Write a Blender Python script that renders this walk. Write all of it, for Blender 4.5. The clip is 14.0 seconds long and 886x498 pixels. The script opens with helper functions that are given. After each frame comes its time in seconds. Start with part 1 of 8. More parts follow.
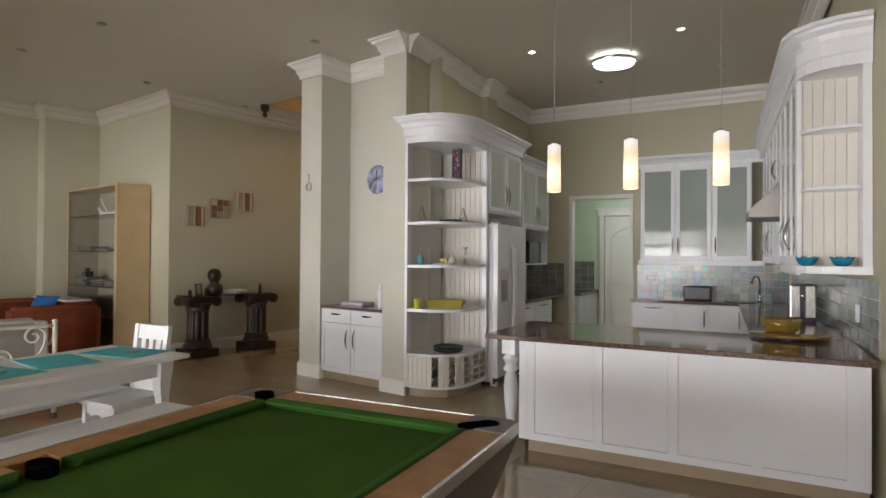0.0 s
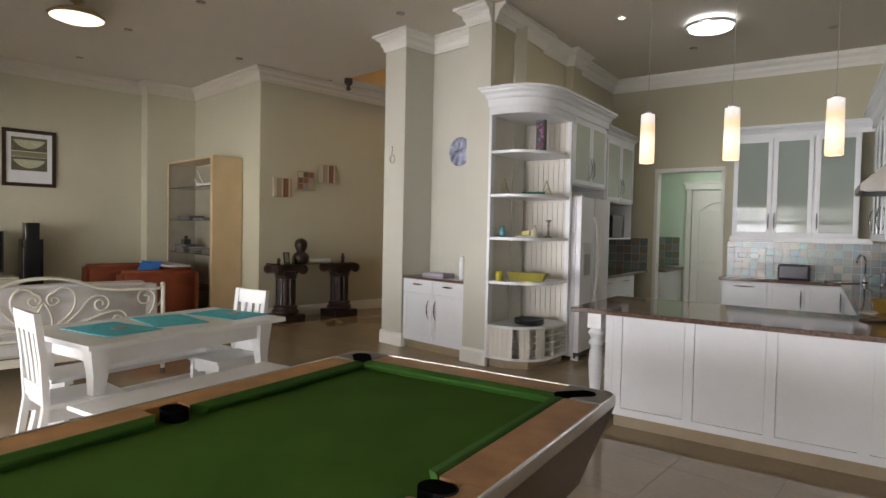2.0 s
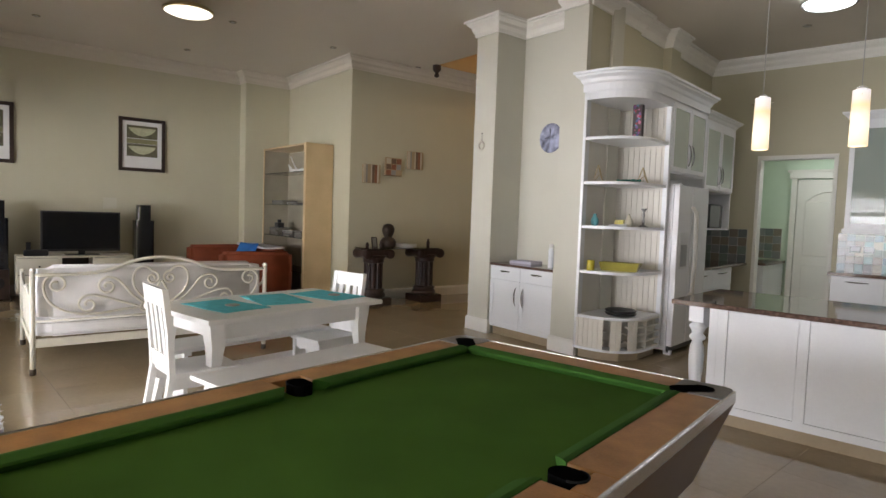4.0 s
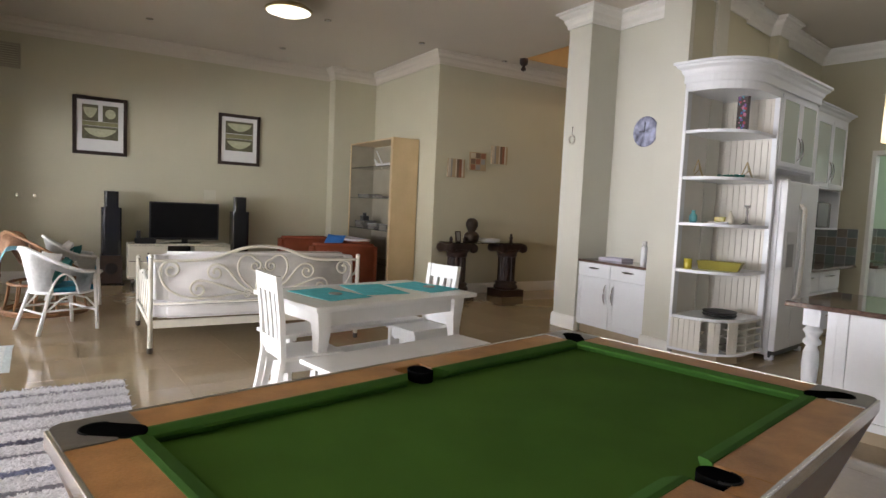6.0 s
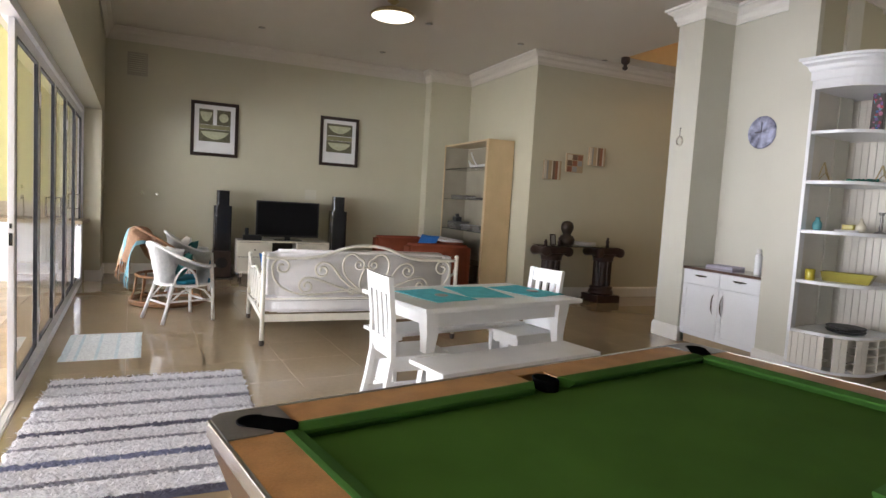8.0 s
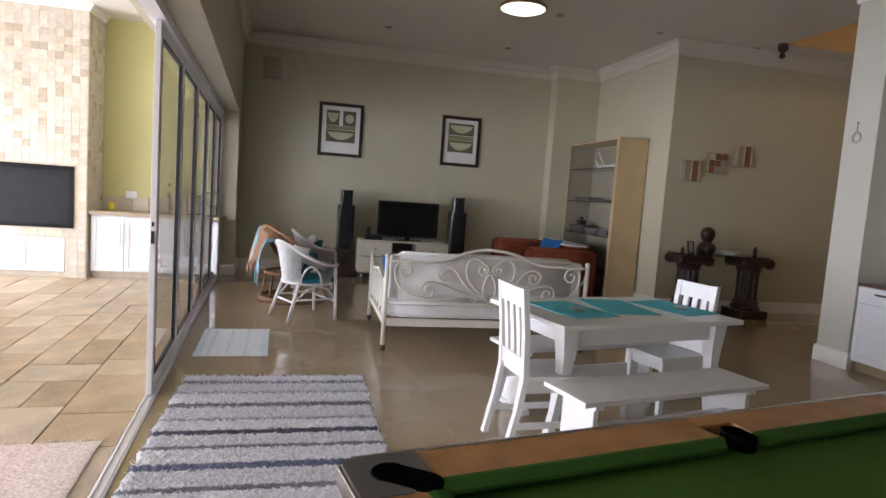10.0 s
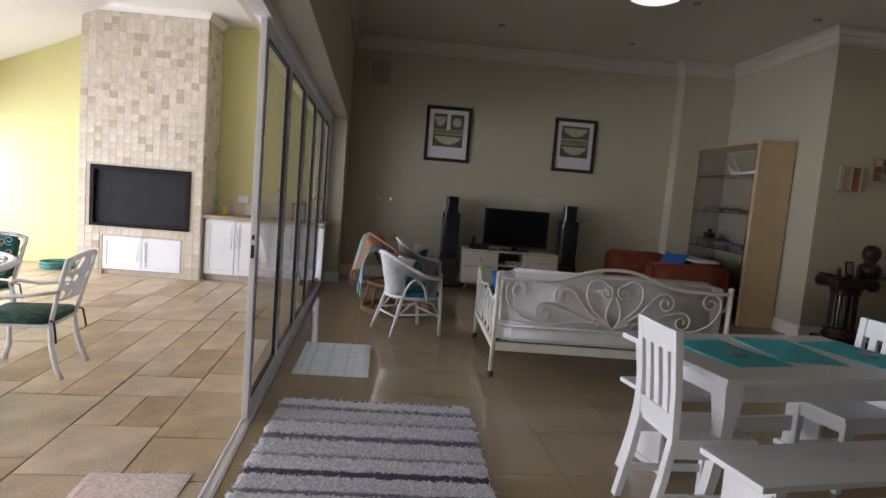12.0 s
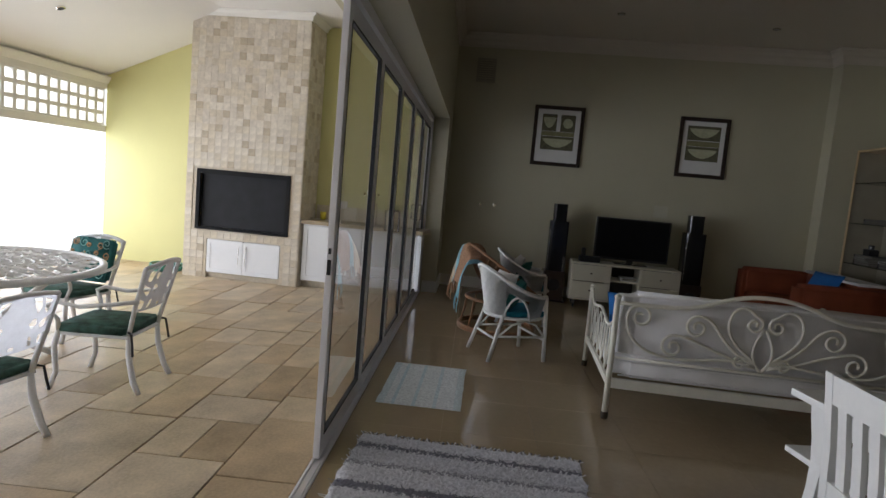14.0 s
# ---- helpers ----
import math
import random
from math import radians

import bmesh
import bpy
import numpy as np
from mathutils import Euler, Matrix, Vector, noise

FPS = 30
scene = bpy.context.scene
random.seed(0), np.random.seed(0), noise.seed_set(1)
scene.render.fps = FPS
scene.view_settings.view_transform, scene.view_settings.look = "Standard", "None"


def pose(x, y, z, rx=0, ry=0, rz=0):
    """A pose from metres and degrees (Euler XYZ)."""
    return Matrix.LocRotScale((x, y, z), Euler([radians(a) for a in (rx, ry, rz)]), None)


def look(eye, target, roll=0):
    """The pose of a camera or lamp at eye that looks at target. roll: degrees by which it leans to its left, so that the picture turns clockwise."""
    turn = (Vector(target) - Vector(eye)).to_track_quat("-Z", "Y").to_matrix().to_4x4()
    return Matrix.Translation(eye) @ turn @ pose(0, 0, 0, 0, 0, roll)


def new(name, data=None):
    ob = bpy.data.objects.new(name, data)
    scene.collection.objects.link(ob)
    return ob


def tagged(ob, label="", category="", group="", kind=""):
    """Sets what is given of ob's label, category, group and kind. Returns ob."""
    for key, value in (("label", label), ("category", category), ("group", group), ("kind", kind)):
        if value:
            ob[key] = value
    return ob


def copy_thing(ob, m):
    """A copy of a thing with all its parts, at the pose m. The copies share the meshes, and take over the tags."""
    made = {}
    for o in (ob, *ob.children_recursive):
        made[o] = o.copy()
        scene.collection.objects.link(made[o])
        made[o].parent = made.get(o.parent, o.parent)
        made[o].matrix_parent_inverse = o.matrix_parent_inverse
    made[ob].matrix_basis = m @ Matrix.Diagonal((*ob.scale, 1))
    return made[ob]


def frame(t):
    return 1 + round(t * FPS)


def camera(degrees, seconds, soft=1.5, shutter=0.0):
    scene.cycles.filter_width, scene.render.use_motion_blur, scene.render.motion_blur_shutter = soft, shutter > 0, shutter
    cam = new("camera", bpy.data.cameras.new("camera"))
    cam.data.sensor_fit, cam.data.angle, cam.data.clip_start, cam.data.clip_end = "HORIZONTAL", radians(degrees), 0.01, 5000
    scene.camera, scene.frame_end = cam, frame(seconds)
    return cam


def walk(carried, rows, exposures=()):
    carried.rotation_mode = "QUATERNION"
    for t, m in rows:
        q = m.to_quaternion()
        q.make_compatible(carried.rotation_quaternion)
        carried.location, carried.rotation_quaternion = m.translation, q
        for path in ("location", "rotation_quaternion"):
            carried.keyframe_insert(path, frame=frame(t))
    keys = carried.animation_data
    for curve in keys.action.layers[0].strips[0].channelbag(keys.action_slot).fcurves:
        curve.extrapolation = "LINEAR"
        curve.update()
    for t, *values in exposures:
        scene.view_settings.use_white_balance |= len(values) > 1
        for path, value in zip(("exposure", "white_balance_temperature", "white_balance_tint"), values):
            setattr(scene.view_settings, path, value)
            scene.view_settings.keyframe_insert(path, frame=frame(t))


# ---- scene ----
cam = camera(73.5, 14.0)
EXPOSURES = [(0, -0.35, 6450, 16), (3, -0.25, 6400, 16), (6.5, -0.1, 6250, 17), (8, -0.1, 6150, 17), (10.5, -0.84, 5950, 21), (11.5, -1.25, 5950, 20), (12.5, -1.6, 5900, 18), (13.5, -1.95, 5950, 15), (14, -2.05, 5950, 14)]
PATH = [
    (0, (0.352, 0.572, 1.495), (-0.867, 2.157, 1.519), 0.4),
    (0.5, (0.334, 0.554, 1.488), (-0.931, 2.102, 1.485), 0.5),
    (1, (0.317, 0.531, 1.477), (-0.994, 2.041, 1.452), 0.7),
    (1.5, (0.302, 0.509, 1.478), (-1.055, 1.978, 1.43), 0.9),
    (2, (0.282, 0.483, 1.473), (-1.118, 1.91, 1.406), 1.2),
    (2.5, (0.258, 0.45, 1.469), (-1.185, 1.832, 1.385), 1.3),
    (3, (0.238, 0.428, 1.468), (-1.249, 1.763, 1.372), 1.5),
    (5.5, (0.096, 0.238, 1.447), (-1.574, 1.329, 1.308), 2.6),
    (6, (0.077, 0.199, 1.441), (-1.624, 1.241, 1.299), 2.7),
    (6.5, (0.062, 0.141, 1.444), (-1.666, 1.137, 1.298), 2.9),
    (7, (0.058, 0.103, 1.442), (-1.702, 1.041, 1.295), 3.1),
    (7.5, (0.045, 0.076, 1.445), (-1.75, 0.945, 1.293), 3.3),
    (8, (-0.017, 0.051, 1.45), (-1.845, 0.847, 1.295), 3.4),
    (10.5, (-0.519, 0.007, 1.461), (-2.478, 0.365, 1.277), 4.3),
    (11, (-0.662, -0.023, 1.467), (-2.633, 0.26, 1.28), 4.5),
    (11.5, (-0.78, -0.026, 1.491), (-2.761, 0.172, 1.301), 4.6),
    (12, (-0.915, -0.016, 1.514), (-2.903, 0.093, 1.32), 4.7),
    (12.5, (-1.09, 0.024, 1.524), (-3.08, 0.03, 1.325), 4.8),
    (13, (-1.223, 0.036, 1.522), (-3.211, -0.053, 1.32), 4.9),
    (13.5, (-1.379, 0.013, 1.517), (-3.361, -0.159, 1.313), 5.0),
    (14, (-1.544, -0.014, 1.523), (-3.519, -0.253, 1.318), 5.1),
]
walk(cam, [(t, look(eye, target, roll)) for t, eye, target, roll in PATH], EXPOSURES)

# ---- world and large lights ----
world = bpy.data.worlds.new("world")
scene.world = world
world.use_nodes = True
wn = world.node_tree.nodes
sky = wn.new("ShaderNodeTexSky")
sky.sky_type, sky.sun_disc = 'NISHITA', False
sky.sun_elevation, sky.sun_rotation = radians(48), radians(200)
sky.dust_density = 3.0
world.node_tree.links.new(sky.outputs[0], wn["Background"].inputs[0])
wn["Background"].inputs[1].default_value = 0.15

def lamp(name, kind, m, energy, colour=(1, 1, 1), size=None, size_y=None, angle=None):
    d = bpy.data.lights.new(name, kind)
    d.energy, d.color = energy, colour
    if kind == 'AREA':
        d.shape, d.size, d.size_y = 'RECTANGLE', size, size_y or size
    elif kind == 'SUN':
        d.angle = radians(angle)
    else:
        d.shadow_soft_size = size or 0.05
    ob = new(name, d)
    ob.matrix_world = m
    return ob

lamp("sun", 'SUN', look((-3, -16, 18), (-4, -2, 0)), 2.4, (1, 0.96, 0.9), angle=15)
lamp("patio_daylight", 'AREA', look((-5.8, -6.55, 1.35), (-5.8, 0, 1.0)), 1050, (0.93, 0.97, 1.0), 10.6, 2.3)

# ---- materials ----
def mat(name, colour, rough=0.5, metal=0.0, vary=0.08, scale=6.0, fine=60.0, bump=0.02, spec=0.5, coat=0.0, tint=None, random_piece=0.0):
    """A surface with two scales of variation in tone and a fine relief."""
    m = bpy.data.materials.new(name)
    m.use_nodes = True
    nt = m.node_tree
    n, l = nt.nodes, nt.links
    b = n["Principled BSDF"]
    tc = n.new("ShaderNodeTexCoord")
    big, small = n.new("ShaderNodeTexNoise"), n.new("ShaderNodeTexNoise")
    big.inputs["Scale"].default_value, big.inputs["Detail"].default_value = scale, 4
    small.inputs["Scale"].default_value, small.inputs["Detail"].default_value = fine, 3
    l.new(tc.outputs["Object"], big.inputs["Vector"])
    l.new(tc.outputs["Object"], small.inputs["Vector"])
    add = n.new("ShaderNodeMath")
    add.operation = 'MULTIPLY_ADD'
    l.new(small.outputs["Fac"], add.inputs[0])
    add.inputs[1].default_value = 0.4
    l.new(big.outputs["Fac"], add.inputs[2])
    fac = add.outputs[0]
    if random_piece:
        oi = n.new("ShaderNodeObjectInfo")
        ad2 = n.new("ShaderNodeMath")
        ad2.operation = 'MULTIPLY_ADD'
        l.new(oi.outputs["Random"], ad2.inputs[0])
        ad2.inputs[1].default_value = random_piece
        l.new(fac, ad2.inputs[2])
        fac = ad2.outputs[0]
    ramp = n.new("ShaderNodeValToRGB")
    lo = tuple(max(0, c * (1 - vary)) for c in colour)
    hi = tuple(min(1, c * (1 + vary)) for c in (tint or colour))
    ramp.color_ramp.elements[0].position, ramp.color_ramp.elements[1].position = 0.45, 0.95 + random_piece
    ramp.color_ramp.elements[0].color, ramp.color_ramp.elements[1].color = (*lo, 1), (*hi, 1)
    l.new(fac, ramp.inputs[0])
    l.new(ramp.outputs[0], b.inputs["Base Color"])
    b.inputs["Roughness"].default_value, b.inputs["Metallic"].default_value = rough, metal
    b.inputs["Specular IOR Level"].default_value, b.inputs["Coat Weight"].default_value = spec, coat
    b.inputs["Coat Roughness"].default_value = 0.08
    if bump:
        bp = n.new("ShaderNodeBump")
        bp.inputs["Strength"].default_value, bp.inputs["Distance"].default_value = 0.5, bump * 0.1
        l.new(small.outputs["Fac"], bp.inputs["Height"])
        l.new(bp.outputs[0], b.inputs["Normal"])
    return m

def glow(name, colour, strength):
    m = bpy.data.materials.new(name)
    m.use_nodes = True
    b = m.node_tree.nodes["Principled BSDF"]
    b.inputs["Base Color"].default_value = (*colour, 1)
    b.inputs["Emission Color"].default_value = (*colour, 1)
    b.inputs["Emission Strength"].default_value = strength
    return m

def glass(name, colour=(1, 1, 1), rough=0.0):
    m = bpy.data.materials.new(name)
    m.use_nodes = True
    b = m.node_tree.nodes["Principled BSDF"]
    b.inputs["Base Color"].default_value = (*colour, 1)
    b.inputs["Transmission Weight"].default_value = 1
    b.inputs["Roughness"].default_value, b.inputs["IOR"].default_value = rough, 1.45
    return m

M_WALL = mat("wall_paint", (0.52, 0.487, 0.352), 0.6, vary=0.03, scale=1.2, fine=90, bump=0.03)
# lit copy of the wall paint: cool daylight on columns and niche in its colour
M_WALL_DAYLIT = mat("wall_paint_daylit", (0.56, 0.545, 0.465), 0.6, vary=0.03, scale=1.2, fine=90, bump=0.03)
M_CEIL = mat("ceiling_paint", (0.62, 0.565, 0.485), 0.65, vary=0.02, scale=1.0, fine=80, bump=0.02)
M_TRIM = mat("white_trim", (0.8, 0.78, 0.73), 0.45, vary=0.03, scale=3)
M_LACQ = mat("white_lacquer", (0.79, 0.8, 0.82), 0.28, vary=0.03, scale=3, fine=40, bump=0.008)
M_WHITE = mat("white_painted_wood", (0.82, 0.82, 0.81), 0.33, vary=0.04, scale=5, fine=45, bump=0.015)
M_TILE = mat("porcelain_tile", (0.35, 0.27, 0.165), 0.035, vary=0.07, scale=1.6, fine=25, bump=0.0, spec=1.0, tint=(0.38, 0.29, 0.18), random_piece=0.08)
M_GROUT = mat("tile_grout", (0.36, 0.28, 0.175), 0.3)
M_GRANITE = mat("granite", (0.085, 0.05, 0.04), 0.06, vary=0.6, scale=45, fine=220, bump=0.0, tint=(0.14, 0.09, 0.07))
M_BAIZE = mat("green_baize", (0.06, 0.145, 0.022), 0.95, vary=0.12, scale=3, fine=400, bump=0.02, spec=0.1)
M_OAK = mat("oak_veneer", (0.38, 0.185, 0.06), 0.42, vary=0.16, scale=9, fine=120, spec=0.35, tint=(0.46, 0.235, 0.085))
M_STEEL = mat("brushed_steel", (0.62, 0.61, 0.6), 0.24, metal=1.0, vary=0.06, scale=20, fine=200, bump=0.005)
M_ALU = mat("white_aluminium", (0.82, 0.81, 0.84), 0.3, vary=0.03, scale=4)
M_BLACK = mat("black_plastic", (0.012, 0.012, 0.013), 0.35, vary=0.2)
M_YELLOW = mat("yellow_paint", (0.62, 0.59, 0.27), 0.7, vary=0.04, scale=1.5)
M_GLASS = glass("clear_glass")

# ---- building helpers ----
def box(bm, x0, y0, z0, x1, y1, z1, bevel=0.0):
    r = bmesh.ops.create_cube(bm, size=1.0)
    vs = r["verts"]
    for v in vs:
        v.co = Vector(((x0 + x1) / 2 + v.co.x * (x1 - x0), (y0 + y1) / 2 + v.co.y * (y1 - y0), (z0 + z1) / 2 + v.co.z * (z1 - z0)))
    if bevel:
        es = list({e for v in vs for e in v.link_edges})
        bmesh.ops.bevel(bm, geom=es, offset=bevel, segments=2, affect='EDGES', profile=0.6)
    return bm

def boxes(*specs, bevel=0.0):
    bm = bmesh.new()
    for s in specs:
        box(bm, *s, bevel=bevel)
    return bm

def mesh_of(name, bm, material, smooth=False):
    bmesh.ops.recalc_face_normals(bm, faces=bm.faces)
    me = bpy.data.meshes.new(name)
    bm.to_mesh(me)
    bm.free()
    for m in (material if isinstance(material, (list, tuple)) else [material]):
        me.materials.append(m)
    if smooth:
        for p in me.polygons:
            p.use_smooth = True
    return me

def part(name, bm, material, parent, label="", smooth=False):
    ob = new(name, mesh_of(name, bm, material, smooth))
    ob.parent = parent
    if label:
        ob["label"] = label
    return ob

def thing(name, label, category, m=None, group="", kind=""):
    ob = new(name)
    ob.empty_display_size = 0.1
    if m is not None:
        ob.matrix_basis = m
    return tagged(ob, label, category, group, kind)

def solid(name, bm, material, label, category, m=None, group="", kind="", smooth=False):
    ob = new(name, mesh_of(name, bm, material, smooth))
    if m is not None:
        ob.matrix_basis = m
    return tagged(ob, label, category, group, kind)

def structure(name, bm, material, label, category):
    return solid(name, bm, material, label, category, kind="structure")

def sweep(bm, path, radius, sides=8, closed=False):
    """A round tube of one or changing radius along a line of points."""
    pts = [Vector(p) for p in path]
    n = len(pts)
    rings, up = [], None
    for i, p in enumerate(pts):
        a = pts[(i - 1) % n] if closed or i else pts[0]
        b = pts[(i + 1) % n] if closed or i < n - 1 else pts[-1]
        d = (b - a).normalized()
        if up is None:
            up = Vector((0, 0, 1)) if abs(d.z) < 0.9 else Vector((1, 0, 0))
        side = d.cross(up).normalized()
        up = side.cross(d).normalized()
        r = radius(i / max(1, n - 1)) if callable(radius) else radius
        rings.append([bm.verts.new(p + (side * math.cos(2 * math.pi * k / sides) + up * math.sin(2 * math.pi * k / sides)) * r) for k in range(sides)])
    for i in range(n if closed else n - 1):
        A, B = rings[i], rings[(i + 1) % n]
        for k in range(sides):
            bm.faces.new((A[k], A[(k + 1) % sides], B[(k + 1) % sides], B[k]))
    if not closed:
        bm.faces.new(rings[0][::-1])
        bm.faces.new(rings[-1])
    return bm

def lathe(bm, profile, sides=24, at=(0, 0, 0), ring=False):
    """A turned shape: (radius, height) pairs from bottom to top."""
    rings = []
    for r, z in profile:
        rings.append([bm.verts.new((at[0] + r * math.cos(2 * math.pi * k / sides), at[1] + r * math.sin(2 * math.pi * k / sides), at[2] + z)) for k in range(sides)])
    for A, B in zip(rings, rings[1:]):
        for k in range(sides):
            bm.faces.new((A[k], A[(k + 1) % sides], B[(k + 1) % sides], B[k]))
    if ring:
        for k in range(sides):
            bm.faces.new((rings[-1][k], rings[-1][(k + 1) % sides], rings[0][(k + 1) % sides], rings[0][k]))
    else:
        bm.faces.new(rings[0][::-1])
        bm.faces.new(rings[-1])
    return bm

def prism(bm, outline, z0, z1):
    """An upright prism over a plan outline."""
    lo = [bm.verts.new((x, y, z0)) for x, y in outline]
    hi = [bm.verts.new((x, y, z1)) for x, y in outline]
    n = len(outline)
    for k in range(n):
        bm.faces.new((lo[k], lo[(k + 1) % n], hi[(k + 1) % n], hi[k]))
    bm.faces.new(lo[::-1])
    bm.faces.new(hi)
    return bm

def moulding(bm, path, profile, closed=False):
    """A profile of (outward, height) pairs run along a plan line; outward is to the right of the way."""
    P = [Vector((x, y)) for x, y in path]
    n = len(P)
    rows = []
    for i, p in enumerate(P):
        d0 = (p - P[i - 1]).normalized() if (i or closed) else (P[1] - p).normalized()
        d1 = (P[(i + 1) % n] - p).normalized() if (i < n - 1 or closed) else d0
        n0, n1 = Vector((d0.y, -d0.x)), Vector((d1.y, -d1.x))
        mi = (n0 + n1).normalized()
        k = 1 / max(0.3, mi.dot(n0))
        rows.append([bm.verts.new((p.x + mi.x * k * o, p.y + mi.y * k * o, z)) for o, z in profile])
    m = len(profile)
    for i in range(n if closed else n - 1):
        A, B = rows[i], rows[(i + 1) % n]
        for j in range(m):
            bm.faces.new((A[j], A[(j + 1) % m], B[(j + 1) % m], B[j]))
    if not closed:
        bm.faces.new(rows[0])
        bm.faces.new(rows[-1][::-1])
    return bm

# ---- large structure ----
CEIL, CORN = 3.90, 0.20
TVX, WBY, WCX, KBY, DY = -10.85, 5.05, -8.2, 9.15, -1.0
EAST = 4.5

# the door line stands four degrees off the room's axes
W = pose(0.01, 0.447, 0, 0, 0, 4.27)
def door_line(x):
    p = W @ Vector((0, DY, 0))
    return p.y + math.tan(math.radians(4.27)) * (x - p.x)
structure("floor", boxes((TVX - 0.4, DY - 0.03, -0.14, EAST + 1.0, 12.6, -0.006)), M_GROUT, "beige polished floor bed with fine grout joints", "floor").matrix_basis = W
structure("wall_west", boxes((TVX - 0.2, -1.7, -0.1, TVX, WBY + 0.2, CEIL)), M_WALL, "pale beige painted living room wall", "wall")
structure("wall_corner_pilaster", boxes((TVX, 4.22, 0, TVX + 0.28, WBY, CEIL)), M_WALL, "pale beige pilaster in the corner", "wall")
structure("wall_alcove", boxes((TVX, WBY, 0, WCX, WBY + 0.2, CEIL)), M_WALL, "pale beige wall behind the bookcase", "wall")
structure("wall_hall", boxes((WCX - 0.2, WBY + 0.2, 0, WCX, 12.2, 6.4)), M_WALL, "beige hall wall with three small pictures", "wall")
structure("wall_hall_end", boxes((WCX, 12.0, 0, -4.9, 12.2, 6.4)), M_WALL, "beige wall at the end of the hall", "wall")
structure("wall_column", boxes((-5.605, 5.38, 0, -5.225, 12.0, CEIL)), M_WALL_DAYLIT, "slim beige painted column and wall behind it", "column")
structure("wall_niche", boxes((-5.225, 5.86, 0, -3.9, 6.06, CEIL)), M_WALL_DAYLIT, "beige wall behind the sideboard", "wall")
structure("wall_pillar", boxes((-4.19, 5.38, 0, -3.86, 5.44, CEIL), (-4.19, 5.44, 0, -4.06, 5.86, CEIL)), M_WALL_DAYLIT, "beige painted pillar beside the sideboard", "column")
# the kitchen stands askew to the living room
K = pose(-3.86, 5.42, 0, 0, 0, 9.5)
KN = 3.88
KD0, KD1, KDH = 0.68, 1.64, 2.45
# its east wall is a few degrees further askew
K2 = pose(-3.86, 5.42, 0, 0, 0, 12.4)
KX = 3.94
def kstructure(name, bm, material, label, category):
    ob = structure(name, bm, material, label, category)
    ob.matrix_basis = K
    return ob
kstructure("wall_kitchen_west", boxes((-0.3, 0.6, 0, -0.05, KN + 0.15, CEIL), (-0.14, 0.03, 0, -0.05, 0.6, CEIL), (-0.05, 0.03, 0, 0.0, 1.2, CEIL), (-0.05, 2.0, 0, 0.06, 2.3, CEIL)), M_WALL, "beige kitchen wall behind the refrigerator", "wall")
kstructure("wall_kitchen_north", boxes((-0.05, KN, 0, KD0, KN + 0.15, CEIL), (KD1, KN, 0, 6.0, KN + 0.15, CEIL), (KD0, KN, KDH, KD1, KN + 0.15, CEIL)), M_WALL, "beige kitchen wall with a doorway", "wall")
kstructure("wall_kitchen_east", boxes((KX, -1.45, 0, 4.23, KN - 0.2, CEIL)), M_WALL, "beige kitchen wall with its free end", "wall").matrix_basis = K2
structure("wall_east", boxes((EAST, -0.9, -0.1, EAST + 0.2, 12.2, CEIL)), M_WALL, "plain beige wall", "wall")
# scullery behind the kitchen doorway
M_GREEN = mat("pale_green_paint", (0.6, 0.72, 0.58), 0.6, vary=0.03)
kstructure("wall_scullery", boxes((0.0, 5.4, 0, 3.4, 5.55, 2.9), (0.05, KN + 0.15, 0, 0.2, 5.4, 2.9), (3.25, KN + 0.15, 0, 3.4, 5.4, 2.9)), M_GREEN, "pale green scullery walls", "wall")
kstructure("ceiling_scullery", boxes((0.0, KN + 0.15, 2.9, 3.4, 5.55, 3.0)), M_CEIL, "white scullery ceiling", "ceiling")
# ceiling with the stair void
SX0, SX1, SY0, SY1 = -7.72, -5.6, 6.35, 10.5
structure("ceiling", boxes((TVX - 0.2, -1.7, CEIL, EAST + 0.2, SY0, CEIL + 0.25), (TVX, SY0, CEIL, SX0, 12.2, CEIL + 0.25), (SX1, SY0, CEIL, EAST + 0.2, 12.2, CEIL + 0.25), (SX0, SY1, CEIL, SX1, 12.2, CEIL + 0.25)), M_CEIL, "smooth off-white painted ceiling with a stair opening", "ceiling")
M_ORANGE = mat("warm_ochre_paint", (0.5, 0.355, 0.175), 0.6, vary=0.05)
structure("wall_stair_void", boxes((SX0 - 0.1, SY1, CEIL + 0.25, SX1 + 0.1, SY1 + 0.1, 6.6), (SX1, SY0, CEIL + 0.25, SX1 + 0.1, SY1, 6.6), (SX0 - 0.1, SY0, CEIL + 0.25, SX0, SY1, 6.6), (SX0, SY0 - 0.1, CEIL + 0.25, SX1, SY0, 6.6)), M_ORANGE, "ochre painted walls of the stair void", "wall")
structure("trim_stair_void", boxes((SX0, SY1 - 0.02, CEIL + 0.002, SX1, SY1, 6.6), (SX1 - 0.02, SY0, CEIL + 0.002, SX1, SY1 - 0.02, 6.6), (SX0, SY0, CEIL + 0.002, SX0 + 0.02, SY1 - 0.02, 6.6)), M_ORANGE, "ochre painted lining of the stair opening", "wall")
structure("ceiling_stair_void", boxes((SX0 - 0.1, SY0 - 0.1, 6.6, SX1 + 0.1, SY1 + 0.1, 6.7)), M_CEIL, "white ceiling over the stair void", "ceiling")

# door wall towards the patio
DX0, DX1, DH = -10.08, 1.6, 2.5
structure("wall_south", boxes((TVX - 0.3, DY - 0.22, 0, DX0, DY + 0.2, CEIL), (DX1, DY - 0.22, 0, EAST + 0.2, DY + 0.2, CEIL), (DX0, DY - 0.22, DH, DX1, DY + 0.2, CEIL)), M_WALL, "pale wall over the folding patio doors", "wall").matrix_basis = W

